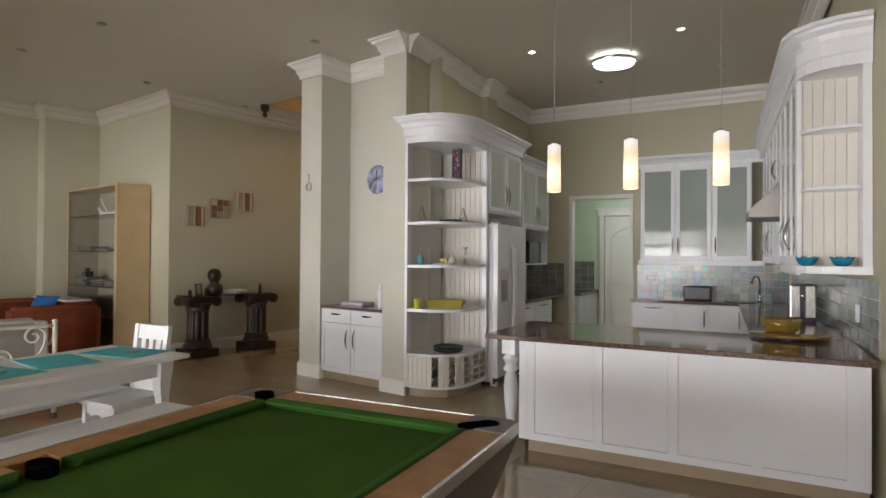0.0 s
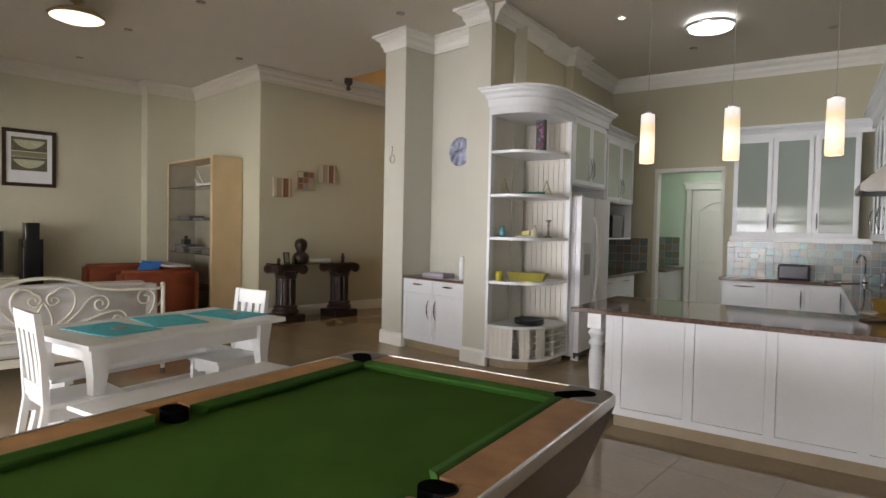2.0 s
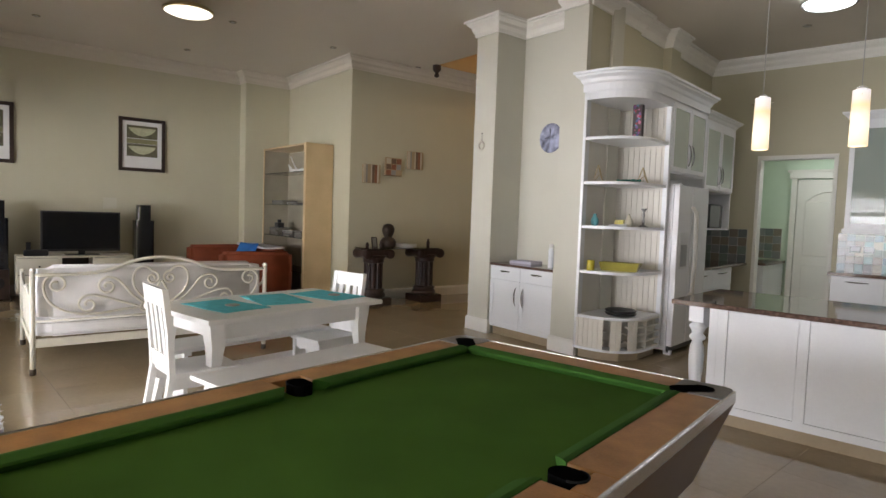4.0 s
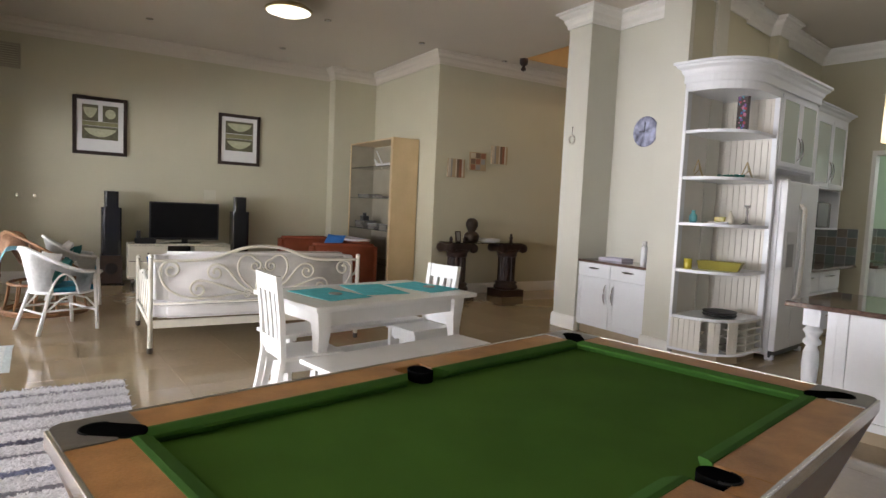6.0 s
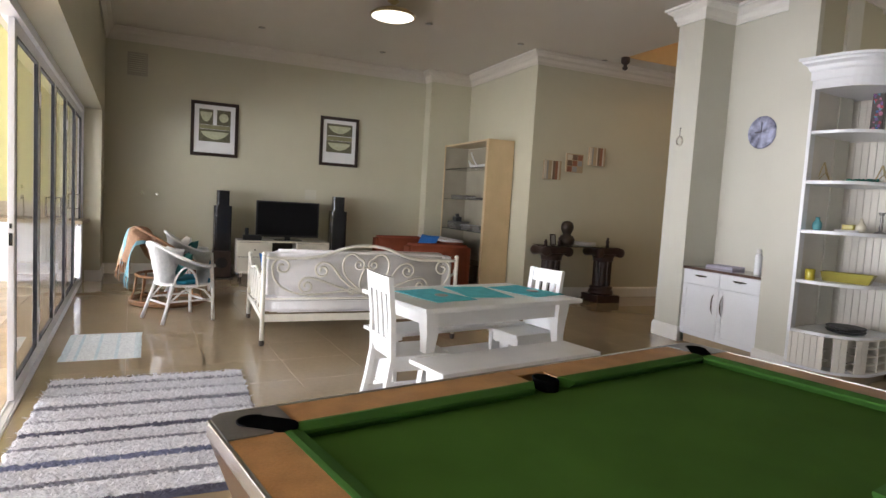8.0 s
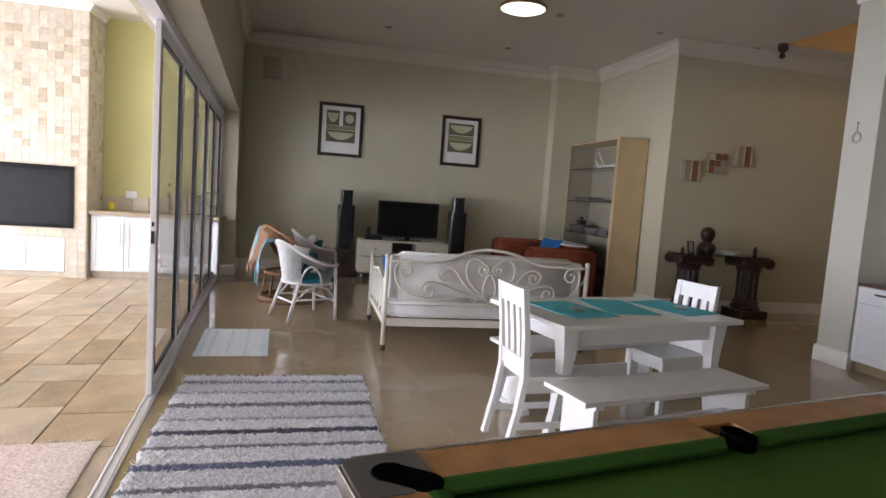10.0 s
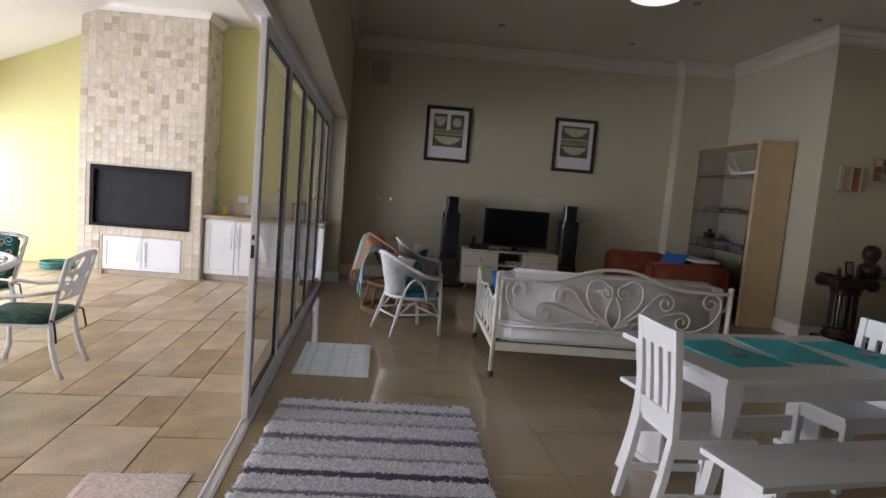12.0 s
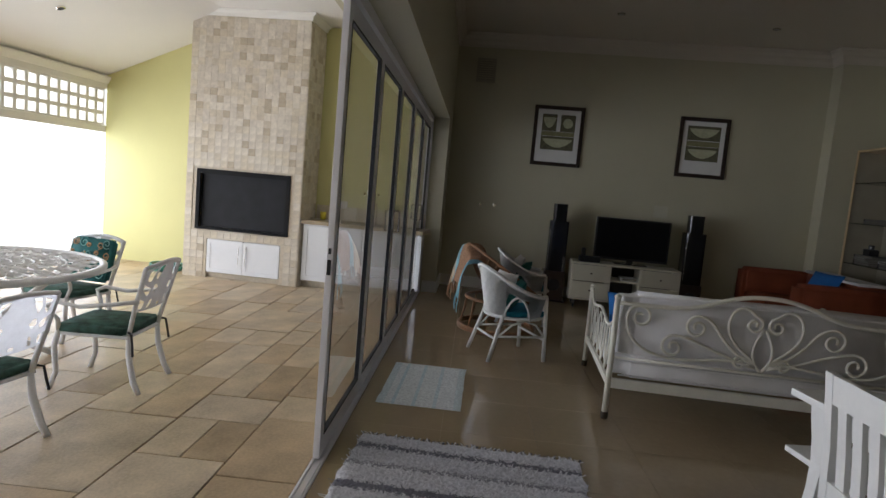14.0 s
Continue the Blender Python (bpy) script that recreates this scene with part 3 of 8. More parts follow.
def daybed():
    """Local y runs along the back, x = 0 is the back, the seat lies towards -x."""
    L, D = 1.98, 1.32
    t = thing("daybed", "cream iron daybed with scrollwork back and white bedding", "daybed", pose(-5.744, 0.73, 0, 0, 0, 0))
    for x, y in ((0, 0), (0, L), (-D, 0), (-D, L)):
        part("post", sweep(bmesh.new(), [(x, y, 0.05), (x, y, 0.87 if x == 0 else 0.74)], 0.021, 12), M_IRON, t, smooth=True)
        part("foot", lathe(bmesh.new(), [(0.02, 0), (0.026, 0.01), (0.026, 0.05), (0.018, 0.055)], 12, (x, y, 0)), mat_foot, t, "dark rubber foot")
        part("finial", lathe(bmesh.new(), [(0.021, 0), (0.026, 0.008), (0.02, 0.02), (0.012, 0.028)], 12, (x, y, 0.87 if x == 0 else 0.74)), M_IRON, t, smooth=True)
    for x in (0, -D):
        part("side_rail", boxes((x - 0.014, 0.02, 0.23, x + 0.014, L - 0.02, 0.30), bevel=0.003), M_IRON, t)
    for y in (0, L):
        part("end_rail", boxes((-D + 0.02, y - 0.014, 0.24, -0.02, y + 0.014, 0.29), bevel=0.003), M_IRON, t)
    # arched top rail of the back
    def yz(points, x=0.0):
        return [(x, p[0], p[1]) for p in points]
    top = bez((0.0, 0.84), (0.35, 0.84), (0.45, 0.83), (0.62, 0.89), 12) + bez((0.62, 0.89), (0.78, 0.965), (0.9, 0.975), (0.99, 0.975), 10)[1:]
    top = top + [(L - y, z) for y, z in top[::-1]][1:]
    part("top_rail", sweep(bmesh.new(), yz(top), 0.015, 10), M_IRON, t, smooth=True)
    part("lower_rail", sweep(bmesh.new(), [(0, 0, 0.45), (0, L, 0.45)], 0.01, 8), M_IRON, t, smooth=True)
    def scroll(pts):
        for flip in (False, True):
            q = [((L - y) if flip else y, z) for y, z in pts]
            part("scroll", sweep(bmesh.new(), yz(q, 0.004), 0.0105, 8), M_IRON, t, smooth=True)
    def curl(cy, cz, r, end, way, turns=1.35, n=30):
        """A curl from its eye outwards to the angle end, turning way = 1 or -1."""
        out = []
        for k in range(n + 1):
            f = k / n
            a = math.radians(end) - way * turns * 2 * math.pi * (1 - f)
            rr = r * (0.22 + 0.78 * f)
            out.append((cy + rr * math.cos(a), cz + rr * math.sin(a)))
        return out
    scroll(curl(0.165, 0.755, 0.09, 180, 1) + bez((0.075, 0.755), (0.07, 0.60), (0.2, 0.49), (0.42, 0.488))[1:] + bez((0.42, 0.488), (0.62, 0.487), (0.76, 0.55), (0.93, 0.50))[1:])
    scroll(curl(0.40, 0.572, 0.082, 90, -1) + bez((0.40, 0.654), (0.53, 0.655), (0.68, 0.55), (0.95, 0.49))[1:])
    scroll(curl(0.55, 0.725, 0.08, 90, -1) + bez((0.55, 0.805), (0.71, 0.80), (0.66, 0.62), (0.96, 0.50))[1:])
    scroll(curl(0.915, 0.785, 0.062, 90, 1) + bez((0.915, 0.847), (0.84, 0.945), (0.73, 0.87), (0.755, 0.74))[1:] + bez((0.755, 0.74), (0.78, 0.61), (0.93, 0.57), (0.985, 0.465))[1:])
    scroll(bez((0.985, 0.465), (0.89, 0.57), (0.93, 0.66), (0.985, 0.76)))
    scroll(curl(0.85, 0.515, 0.042, 90, -1, 1.2) + bez((0.85, 0.557), (0.9, 0.555), (0.94, 0.52), (0.98, 0.475))[1:])
    # ends with looped bars
    for y in (0.0, L):
        e = bez((-D, 0.73), (-D + 0.25, 0.56), (-D + 0.35, 0.66), (-D / 2, 0.68), 12)
        e = e + [(-D - x, z) for x, z in e[::-1]][1:-1] + [(0, 0.80)]
        part("arm_rail", sweep(bmesh.new(), [(x, y, z) for x, z in e], 0.013, 8), M_IRON, t, smooth=True)
        for k in range(1, 6):
            x = -D + k * D / 6
            loop = bez((x, 0.30), (x - 0.12, 0.5), (x - 0.05, 0.66), (x, 0.64)) + bez((x, 0.64), (x + 0.05, 0.66), (x + 0.12, 0.5), (x, 0.30))[1:]
            part("arm_bar", sweep(bmesh.new(), [(a, y, z) for a, z in loop], 0.007, 6), M_IRON, t, smooth=True)
    part("mattress", soft_box(bmesh.new(), -D + 0.03, 0.03, 0.30, -0.03, L - 0.03, 0.45, 0.02, 1), M_LINEN, t, "white linen covered mattress", smooth=True)
    for k in range(2):
        part("piping", sweep(bmesh.new(), [(-0.012, 0.06, 0.325 + 0.1 * k), (-0.012, L - 0.06, 0.325 + 0.1 * k)], 0.006, 6), M_LINEN, t)
    part("back_bolster", soft_box(bmesh.new(), -0.22, 0.04, 0.45, -0.035, L - 0.04, 0.905, 0.02, 4), M_LINEN, t, "white linen back cushion", smooth=True)
    return t
mat_foot = mat("dark_rubber", (0.05, 0.035, 0.02), 0.6)
daybed()
def cushion(name, m, w, h, th, material, label, group="", seed=0):
    bm = bmesh.new()
    n = 10
    def P(i, j, s):
        u, v = i / n * 2 - 1, j / n * 2 - 1
        e = (1 - abs(u) ** 2.6) * (1 - abs(v) ** 2.6)
        pinch = 1 - 0.07 * (1 - abs(u) ** 2) * abs(v) - 0.0
        return Vector((u * w / 2 * (1 - 0.06 * (1 - v * v) * abs(u)), v * h / 2 * (1 - 0.06 * (1 - u * u) * abs(v)), s * (th / 2 * e ** 0.6 + 0.004) + 0.006 * noise.noise(Vector((u * 2, v * 2, seed)))))
    for s in (1, -1):
        g = [[bm.verts.new(P(i, j, s)) for j in range(n + 1)] for i in range(n + 1)]
        for i in range(n):
            for j in range(n):
                bm.faces.new((g[i][j], g[i + 1][j], g[i + 1][j + 1], g[i][j + 1]))
    bmesh.ops.remove_doubles(bm, verts=bm.verts, dist=0.006)
    return solid(name, bm, material, label, "cushion", m, group, smooth=True)
cushion("cushion", pose(-6.25, 0.95, 0.64, 70, 0, 100), 0.4, 0.4, 0.13, M_BLUE, "blue square cushion leaning on the daybed", "", 2)
# ---- kitchen ----
M_BEAD = mat("white_beadboard", (0.71, 0.675, 0.6), 0.4, vary=0.04, scale=4)
M_FROST = glass("grey_green_glass", (0.56, 0.63, 0.57), 0.0)
M_FROST.node_tree.nodes["Principled BSDF"].inputs["Transmission Weight"].default_value = 0.45
# opaque paler copy of the pane glass, its grazing light put into the colour
M_PANE_LIT = mat("lit_pane_glass", (0.5, 0.55, 0.48), 0.2, vary=0.03)
M_KICK = mat("tan_tile_kick", (0.36, 0.28, 0.18), 0.3, vary=0.08)
M_CHROME = mat("chrome", (0.75, 0.75, 0.76), 0.12, metal=1.0, vary=0.03)

def door_panel(parent, name, x0, z0, x1, z1, y, th=0.02, glass_pane=False, handle=None, label="", style=0.055):
    """A framed door in the local x-z plane; its front faces -y at y."""
    bm = bmesh.new()
    s = style
    for b in ((x0, y, z0, x0 + s, y + th, z1), (x1 - s, y, z0, x1, y + th, z1), (x0 + s, y, z0, x1 - s, y + th, z0 + s), (x0 + s, y, z1 - s, x1 - s, y + th, z1)):
        box(bm, *b, bevel=0.003)
    if not glass_pane:
        box(bm, x0 + s - 0.004, y + 0.006, z0 + s - 0.004, x1 - s + 0.004, y + th, z1 - s + 0.004)
    d = part(name, bm, M_LACQ, parent, label)
    if glass_pane:
        part("pane", boxes((x0 + s - 0.004, y + 0.008, z0 + s - 0.004, x1 - s + 0.004, y + 0.013, z1 - s + 0.004)), M_FROST if glass_pane is True else glass_pane, d, "grey-green glass pane")
    if handle:
        hx, hz0, hz1 = handle
        pull(d, (hx, y, hz0), (hx, y, hz1))
    return d

M_PULL = mat("dark_chrome", (0.28, 0.28, 0.28), 0.16, metal=1.0)
def pull(parent, a, b, out=0.03, r=0.006):
    """A bowed bar handle between two points on a front that faces -y."""
    a, b = Vector(a), Vector(b)
    pts = [a + (b - a) * k / 10 + Vector((0, -out * math.sin(math.pi * min(1, max(0, k / 10))) ** 0.6, 0)) for k in range(11)]
    part("handle", sweep(bmesh.new(), pts, lambda t: r * (0.6 + 0.8 * math.sin(math.pi * t)), 8), M_PULL, parent, "bowed dark chrome handle", smooth=True)

def cornice_strip(parent, path, z0, h=0.16, out=0.09, label="white moulded cabinet cornice"):
    prof = [(0, z0), (0.012, z0), (0.014, z0 + 0.06 * h / 0.16), (0.03, z0 + 0.075 * h / 0.16), (0.04, z0 + 0.1 * h / 0.16), (out * 0.75, z0 + 0.12 * h / 0.16), (out * 0.8, z0 + 0.135 * h / 0.16), (out, z0 + 0.14 * h / 0.16), (out, z0 + h), (0, z0 + h)]
    part("cornice", moulding(bmesh.new(), path, prof), M_LACQ, parent, label)

# sideboard in the niche
def sideboard():
    t = thing("sideboard", "white lacquered sideboard with two drawers and granite top", "sideboard", pose(-5.225, 5.40, 0))
    W = 1.035
    part("body", boxes((0.005, 0.025, 0.1, W - 0.005, 0.455, 0.86)), M_LACQ, t)
    part("plinth", boxes((0.02, 0.06, 0.0, W - 0.02, 0.455, 0.1)), M_KICK, t, "tan tiled plinth")
    part("worktop", box(bmesh.new(), 0.003, -0.015, 0.86, W - 0.003, 0.457, 0.89, bevel=0.004), M_GRANITE, t, "polished brown granite top")
    for x0, x1, hx in ((0.01, W / 2 - 0.003, W / 2 - 0.06), (W / 2 + 0.003, W - 0.01, W / 2 + 0.06)):
        d = part("drawer", box(bmesh.new(), x0, 0.0, 0.70, x1, 0.022, 0.855, bevel=0.003), M_LACQ, t)
        pull(d, (x0 + 0.17, 0.0, 0.80), (x1 - 0.17, 0.0, 0.80), 0.025, 0.008)
        door_panel(t, "door", x0, 0.11, x1, 0.692, 0.0, 0.022, handle=(hx, 0.40, 0.62))
sideboard()

# open shelf unit with a rounded end
def rounded(x0, y0, x1, y1, r, n=10):
    """Outline with the corner at (x1, y0) rounded."""
    pts = [(x0, y0)]
    for k in range(n + 1):
        a = -math.pi / 2 + k * math.pi / 2 / n
        pts.append((x1 - r + r * math.cos(a), y0 + r + r * math.sin(a)))
    return pts + [(x1, y1), (x0, y1)]

UT = 2.80
def shelf_unit():
    t = thing("corner_shelf_unit", "white kitchen shelf unit with rounded shelves", "shelf", K @ Matrix.Diagonal((0.93, 1, 1, 1)))
    part("stile", box(bmesh.new(), 0.0, -0.06, 0.12, 0.035, 0.03, UT, bevel=0.004), M_LACQ, t)
    part("side_panel", boxes((0.004, 0.03, 0.12, 0.02, 0.74, UT)), M_BEAD, t)
    # beadboard towards the refrigerator
    n = 9
    for k in range(n):
        x0 = 0.02 + k * (0.63 - 0.02) / n
        part("beadboard_plank", box(bmesh.new(), x0, 0.735, 0.12, x0 + 0.61 / n - 0.003, 0.755, UT, bevel=0.003), M_BEAD, t)
    part("end_stile", box(bmesh.new(), 0.60, 0.72, 0.12, 0.655, 0.765, UT, bevel=0.003), M_LACQ, t)
    for z in (0.46, 0.93, 1.40, 1.86, 2.32):
        part("shelf", prism(bmesh.new(), rounded(0.02, -0.05, 0.64, 0.735, 0.42), z - 0.03, z), M_LACQ, t)
    part("top_panel", prism(bmesh.new(), rounded(0.0, -0.06, 0.655, 0.765, 0.43), UT - 0.1, UT), M_LACQ, t)
    # curved cornice
    curve = [(0.0, 0.0), (0.0, -0.06)] + rounded(0.0, -0.06, 0.66, 0.765, 0.43)[1:-2] + [(0.66, 1.85), (0.1, 1.85)]
    cornice_strip(t, curve, UT - 0.02, 0.2, 0.1)
    # lower body with bottle slots
    out = rounded(0.0, -0.06, 0.655, 0.765, 0.40, 14)
    part("base_board", prism(bmesh.new(), rounded(0.0, -0.07, 0.665, 0.77, 0.41), 0.10, 0.125), M_LACQ, t)
    part("plinth", prism(bmesh.new(), rounded(0.03, 0.0, 0.58, 0.76, 0.35, 2), 0.0, 0.10), M_KICK, t, "tan tiled plinth")
    part("carcass", prism(bmesh.new(), rounded(0.03, 0.10, 0.5, 0.76, 0.3), 0.125, 0.43), M_BEAD, t)
    # slats round the front, gaps for the bottle slots
    pts = out[1:16]
    line = [(0.0, -0.06)] + pts + [(0.655, 0.765)]
    def at(s):
        acc = 0
        for a, b in zip(line, line[1:]):
            d = math.dist(a, b)
            if acc + d >= s:
                f = (s - acc) / d
                return (a[0] + (b[0] - a[0]) * f, a[1] + (b[1] - a[1]) * f), math.atan2(b[1] - a[1], b[0] - a[0])
            acc += d
        return line[-1], math.pi / 2
    total = sum(math.dist(a, b) for a, b in zip(line, line[1:]))
    s = 0.0
    while s < total - 0.02:
        if 0.30 < s < 0.37 or 0.50 < s < 0.57:
            s += 0.075
            continue
        if s > 0.72:
            break
        (x, y), a = at(s + 0.03)
        bm = box(bmesh.new(), -0.0285, 0.0, 0.125, 0.0285, 0.016, 0.43, bevel=0.003)
        o = part("slat", bm, M_BEAD, t)
        o.matrix_local = pose(x, y, 0, 0, 0, math.degrees(a))
        s += 0.06
    # grid of bottle cells on the kitchen side and slot shelves
    for k in range(4):
        (x, y), a = at(0.74 + k * (total - 0.76) / 3)
        o = part("rack_upright", boxes((-0.008, 0, 0.125, 0.008, 0.1, 0.43)), M_BEAD, t)
        o.matrix_local = pose(x, y, 0, 0, 0, math.degrees(a))
    for z in (0.125, 0.20, 0.275, 0.35, 0.422):
        part("rack_shelf", prism(bmesh.new(), [(0.50, 0.16), (0.60, 0.14), (0.64, 0.28), (0.652, 0.40), (0.652, 0.76), (0.50, 0.76)], z, z + 0.012), M_BEAD, t)
    for s0 in (0.325, 0.535):
        (x, y), a = at(s0 + 0.01)
        for z in (0.2, 0.3):
            o = part("rack_shelf", boxes((-0.04, 0.01, z, 0.04, 0.12, z + 0.012)), M_BEAD, t)
            o.matrix_local = pose(x, y, 0, 0, 0, math.degrees(a))
shelf_unit()

KE = K @ pose(0, 0, 0, 0, 0, 90)     # fronts that face the kitchen: local x runs along the wall, -y looks into the room
def over_fridge():
    t = thing("wall_cabinet", "white wall cabinet with frosted doors over the refrigerator", "cabinet", KE @ pose(0, 0.045, 0))
    part("body", boxes((0.77, -0.64, 2.0, 1.83, 0.0, 2.80)), M_LACQ, t)
    for x0, x1, hx in ((0.78, 1.30, 1.26), (1.305, 1.82, 1.345)):
        door_panel(t, "door", x0, 2.02, x1, 2.76, -0.663, 0.022, M_PANE_LIT, (hx, 2.1, 2.35))
over_fridge()

M_FRIDGE = mat("white_enamel", (0.78, 0.78, 0.8), 0.25, vary=0.02, scale=3, bump=0.01)
def fridge():
    t = thing("refrigerator", "white side-by-side refrigerator with ice dispenser", "refrigerator", KE @ pose(0, 0.045, 0))
    part("body", box(bmesh.new(), 0.80, -0.70, 0.05, 1.72, -0.03, 1.87, bevel=0.01), M_FRIDGE, t)
    part("grille", boxes((0.82, -0.72, 0.03, 1.70, -0.70, 0.10)), M_BLACK, t, "dark base grille")
    for x in (0.84, 1.64):
        part("foot", boxes((x, -0.74, 0, x + 0.05, -0.66, 0.05), bevel=0.004), M_FRIDGE, t)
    d1 = part("freezer_door", box(bmesh.new(), 0.80, -0.765, 0.1, 1.19, -0.70, 1.87, bevel=0.012), M_FRIDGE, t)
    d2 = part("fridge_door", box(bmesh.new(), 1.20, -0.765, 0.1, 1.72, -0.70, 1.87, bevel=0.012), M_FRIDGE, t)
    bm = boxes((0.86, -0.772, 0.95, 1.10, -0.764, 1.35), bevel=0.003)
    ds = part("ice_dispenser", bm, mat("pale_grey_plastic", (0.55, 0.55, 0.55), 0.4), d1, "grey ice dispenser")
    # flat plate for the recess, with its shade put into the darker grey
    part("dispenser_hollow", boxes((0.89, -0.775, 0.98, 1.07, -0.771, 1.22)), mat("grey_shadowed_plastic", (0.3, 0.3, 0.3), 0.5), d1)
    for d, x in ((d1, 1.165), (d2, 1.235)):
        pts = [(x, -0.765, 0.62), (x, -0.81, 0.68), (x, -0.825, 1.1), (x, -0.81, 1.58), (x, -0.765, 1.64)]
        part("handle", sweep(bmesh.new(), pts, 0.013, 8), M_TRIM, d, "long curved cream handle", smooth=True)
    part("hinge_cap", box(bmesh.new(), 0.82, -0.75, 1.87, 0.9, -0.66, 1.89, bevel=0.005), M_FRIDGE, t)
fridge()

def tall_side():
    t = thing("wall_cabinet", "white wall cabinet with frosted doors and microwave shelf", "cabinet", KE @ pose(0.06, 0.0, 0))
    part("body", boxes((2.05, -0.50, 1.88, 3.2, 0.0, 2.74)), M_LACQ, t)
    for x0, x1, hx in ((2.06, 2.62, 2.58), (2.63, 3.19, 2.67)):
        door_panel(t, "door", x0, 1.9, x1, 2.72, -0.523, 0.022, M_PANE_LIT, (hx, 1.98, 2.22))
    for x in (2.05, 3.18):
        part("side_panel", boxes((x, -0.5, 1.40, x + 0.02, 0.0, 1.88)), M_LACQ, t)
    part("shelf", boxes((2.05, -0.5, 1.38, 3.2, 0.0, 1.40)), M_LACQ, t)
    cornice_strip(t, [(2.05, 0.0), (2.05, -0.5), (3.2, -0.5), (3.2, 0.0)][::1], 2.72, 0.15)
    m = thing("microwave", "black microwave oven in a cabinet shelf", "microwave", KE)
    part("body", box(bmesh.new(), 2.5, -0.47, 1.402, 3.05, -0.08, 1.72, bevel=0.006), M_BLACK, m)
    part("door", box(bmesh.new(), 2.51, -0.485, 1.41, 2.9, -0.47, 1.71, bevel=0.004), mat("dark_glass", (0.02, 0.02, 0.022), 0.08), m)
    u = thing("base_cabinet", "white base cabinet with drawers and granite top", "cabinet", KE)
    part("body", boxes((1.78, -0.56, 0.1, KN - 0.62, -0.02, 0.87)), M_LACQ, u)
    part("plinth", boxes((1.78, -0.52, 0, KN - 0.62, -0.02, 0.1)), M_KICK, u)
    part("worktop", box(bmesh.new(), 1.76, -0.6, 0.87, KN - 0.005, 0.0, 0.905, bevel=0.004), M_GRANITE, u, "polished brown granite top")
    for k, (z0, z1) in enumerate(((0.12, 0.36), (0.37, 0.61), (0.62, 0.86))):
        for x0, x1 in ((1.8, 2.45), (2.46, KN - 0.64)):
            d = part("drawer", box(bmesh.new(), x0, -0.582, z0, x1, -0.56, z1, bevel=0.003), M_LACQ, u)
            pull(d, (x0 + 0.2, -0.582, z1 - 0.06), (x1 - 0.2, -0.582, z1 - 0.06), 0.025)
tall_side()

# back wall: base cabinets, wall cabinets
def back_run():
    XE = 3.70
    u = thing("base_cabinet", "white base cabinets with granite top and sink", "cabinet", K)
    part("body", boxes((1.75, KN - 0.55, 0.1, (XE), KN - 0.02, 0.86)), M_LACQ, u)
    part("plinth", boxes((1.75, KN - 0.5, 0, (XE), KN - 0.02, 0.1)), M_KICK, u)
    part("worktop", box(bmesh.new(), 1.72, KN - 0.6, 0.86, (XE), KN - 0.003, 0.9, bevel=0.004), M_GRANITE, u, "polished brown granite top")
    x = 1.76
    for w, hs in ((0.55, 0), (0.42, 1), (0.42, -1)):
        z1 = 0.85
        if hs == 0:
            d = part("dishwasher_front", box(bmesh.new(), x, KN - 0.575, 0.12, x + w, KN - 0.55, z1, bevel=0.003), M_LACQ, u)
            pull(d, (x + 0.15, KN - 0.575, 0.79), (x + w - 0.15, KN - 0.575, 0.79))
        else:
            door_panel(u, "door", x, 0.12, x + w, z1, KN - 0.575, 0.025, handle=(x + w - 0.04 if hs > 0 else x + w - 0.04, 0.55, 0.78))
        x += w + 0.005
    t = thing("wall_cabinet", "white wall cabinet with three frosted glass doors", "cabinet", K)
    part("back_panel", boxes((1.82, KN - 0.02, 1.46, 3.27, KN - 0.004, 2.80)), M_LACQ, t)
    for x in (1.82, 2.30, 2.77, 3.25):
        part("side_panel", boxes((x, KN - 0.33, 1.46, x + 0.018, KN - 0.02, 2.80)), M_LACQ, t)
    for z in (1.46, 1.9, 2.35, 2.78):
        part("shelf", boxes((1.838, KN - 0.33, z, 3.25, KN - 0.02, z + 0.018)), M_LACQ, t)
    for x0, x1, hx in ((1.825, 2.295, 2.265), (2.305, 2.765, 2.335), (2.79, 3.26, 2.82)):
        door_panel(t, "door", x0, 1.47, x1, 2.79, KN - 0.352, 0.022, True, (hx, 1.56, 1.78))
    part("light_pelmet", box(bmesh.new(), 1.80, KN - 0.36, 1.39, 3.42, KN - 0.33, 1.46, bevel=0.004), M_LACQ, t)
    cornice_strip(t, [(1.82, KN - 0.01), (1.82, KN - 0.352), (3.42, KN - 0.352)], 2.79, 0.16)
back_run()

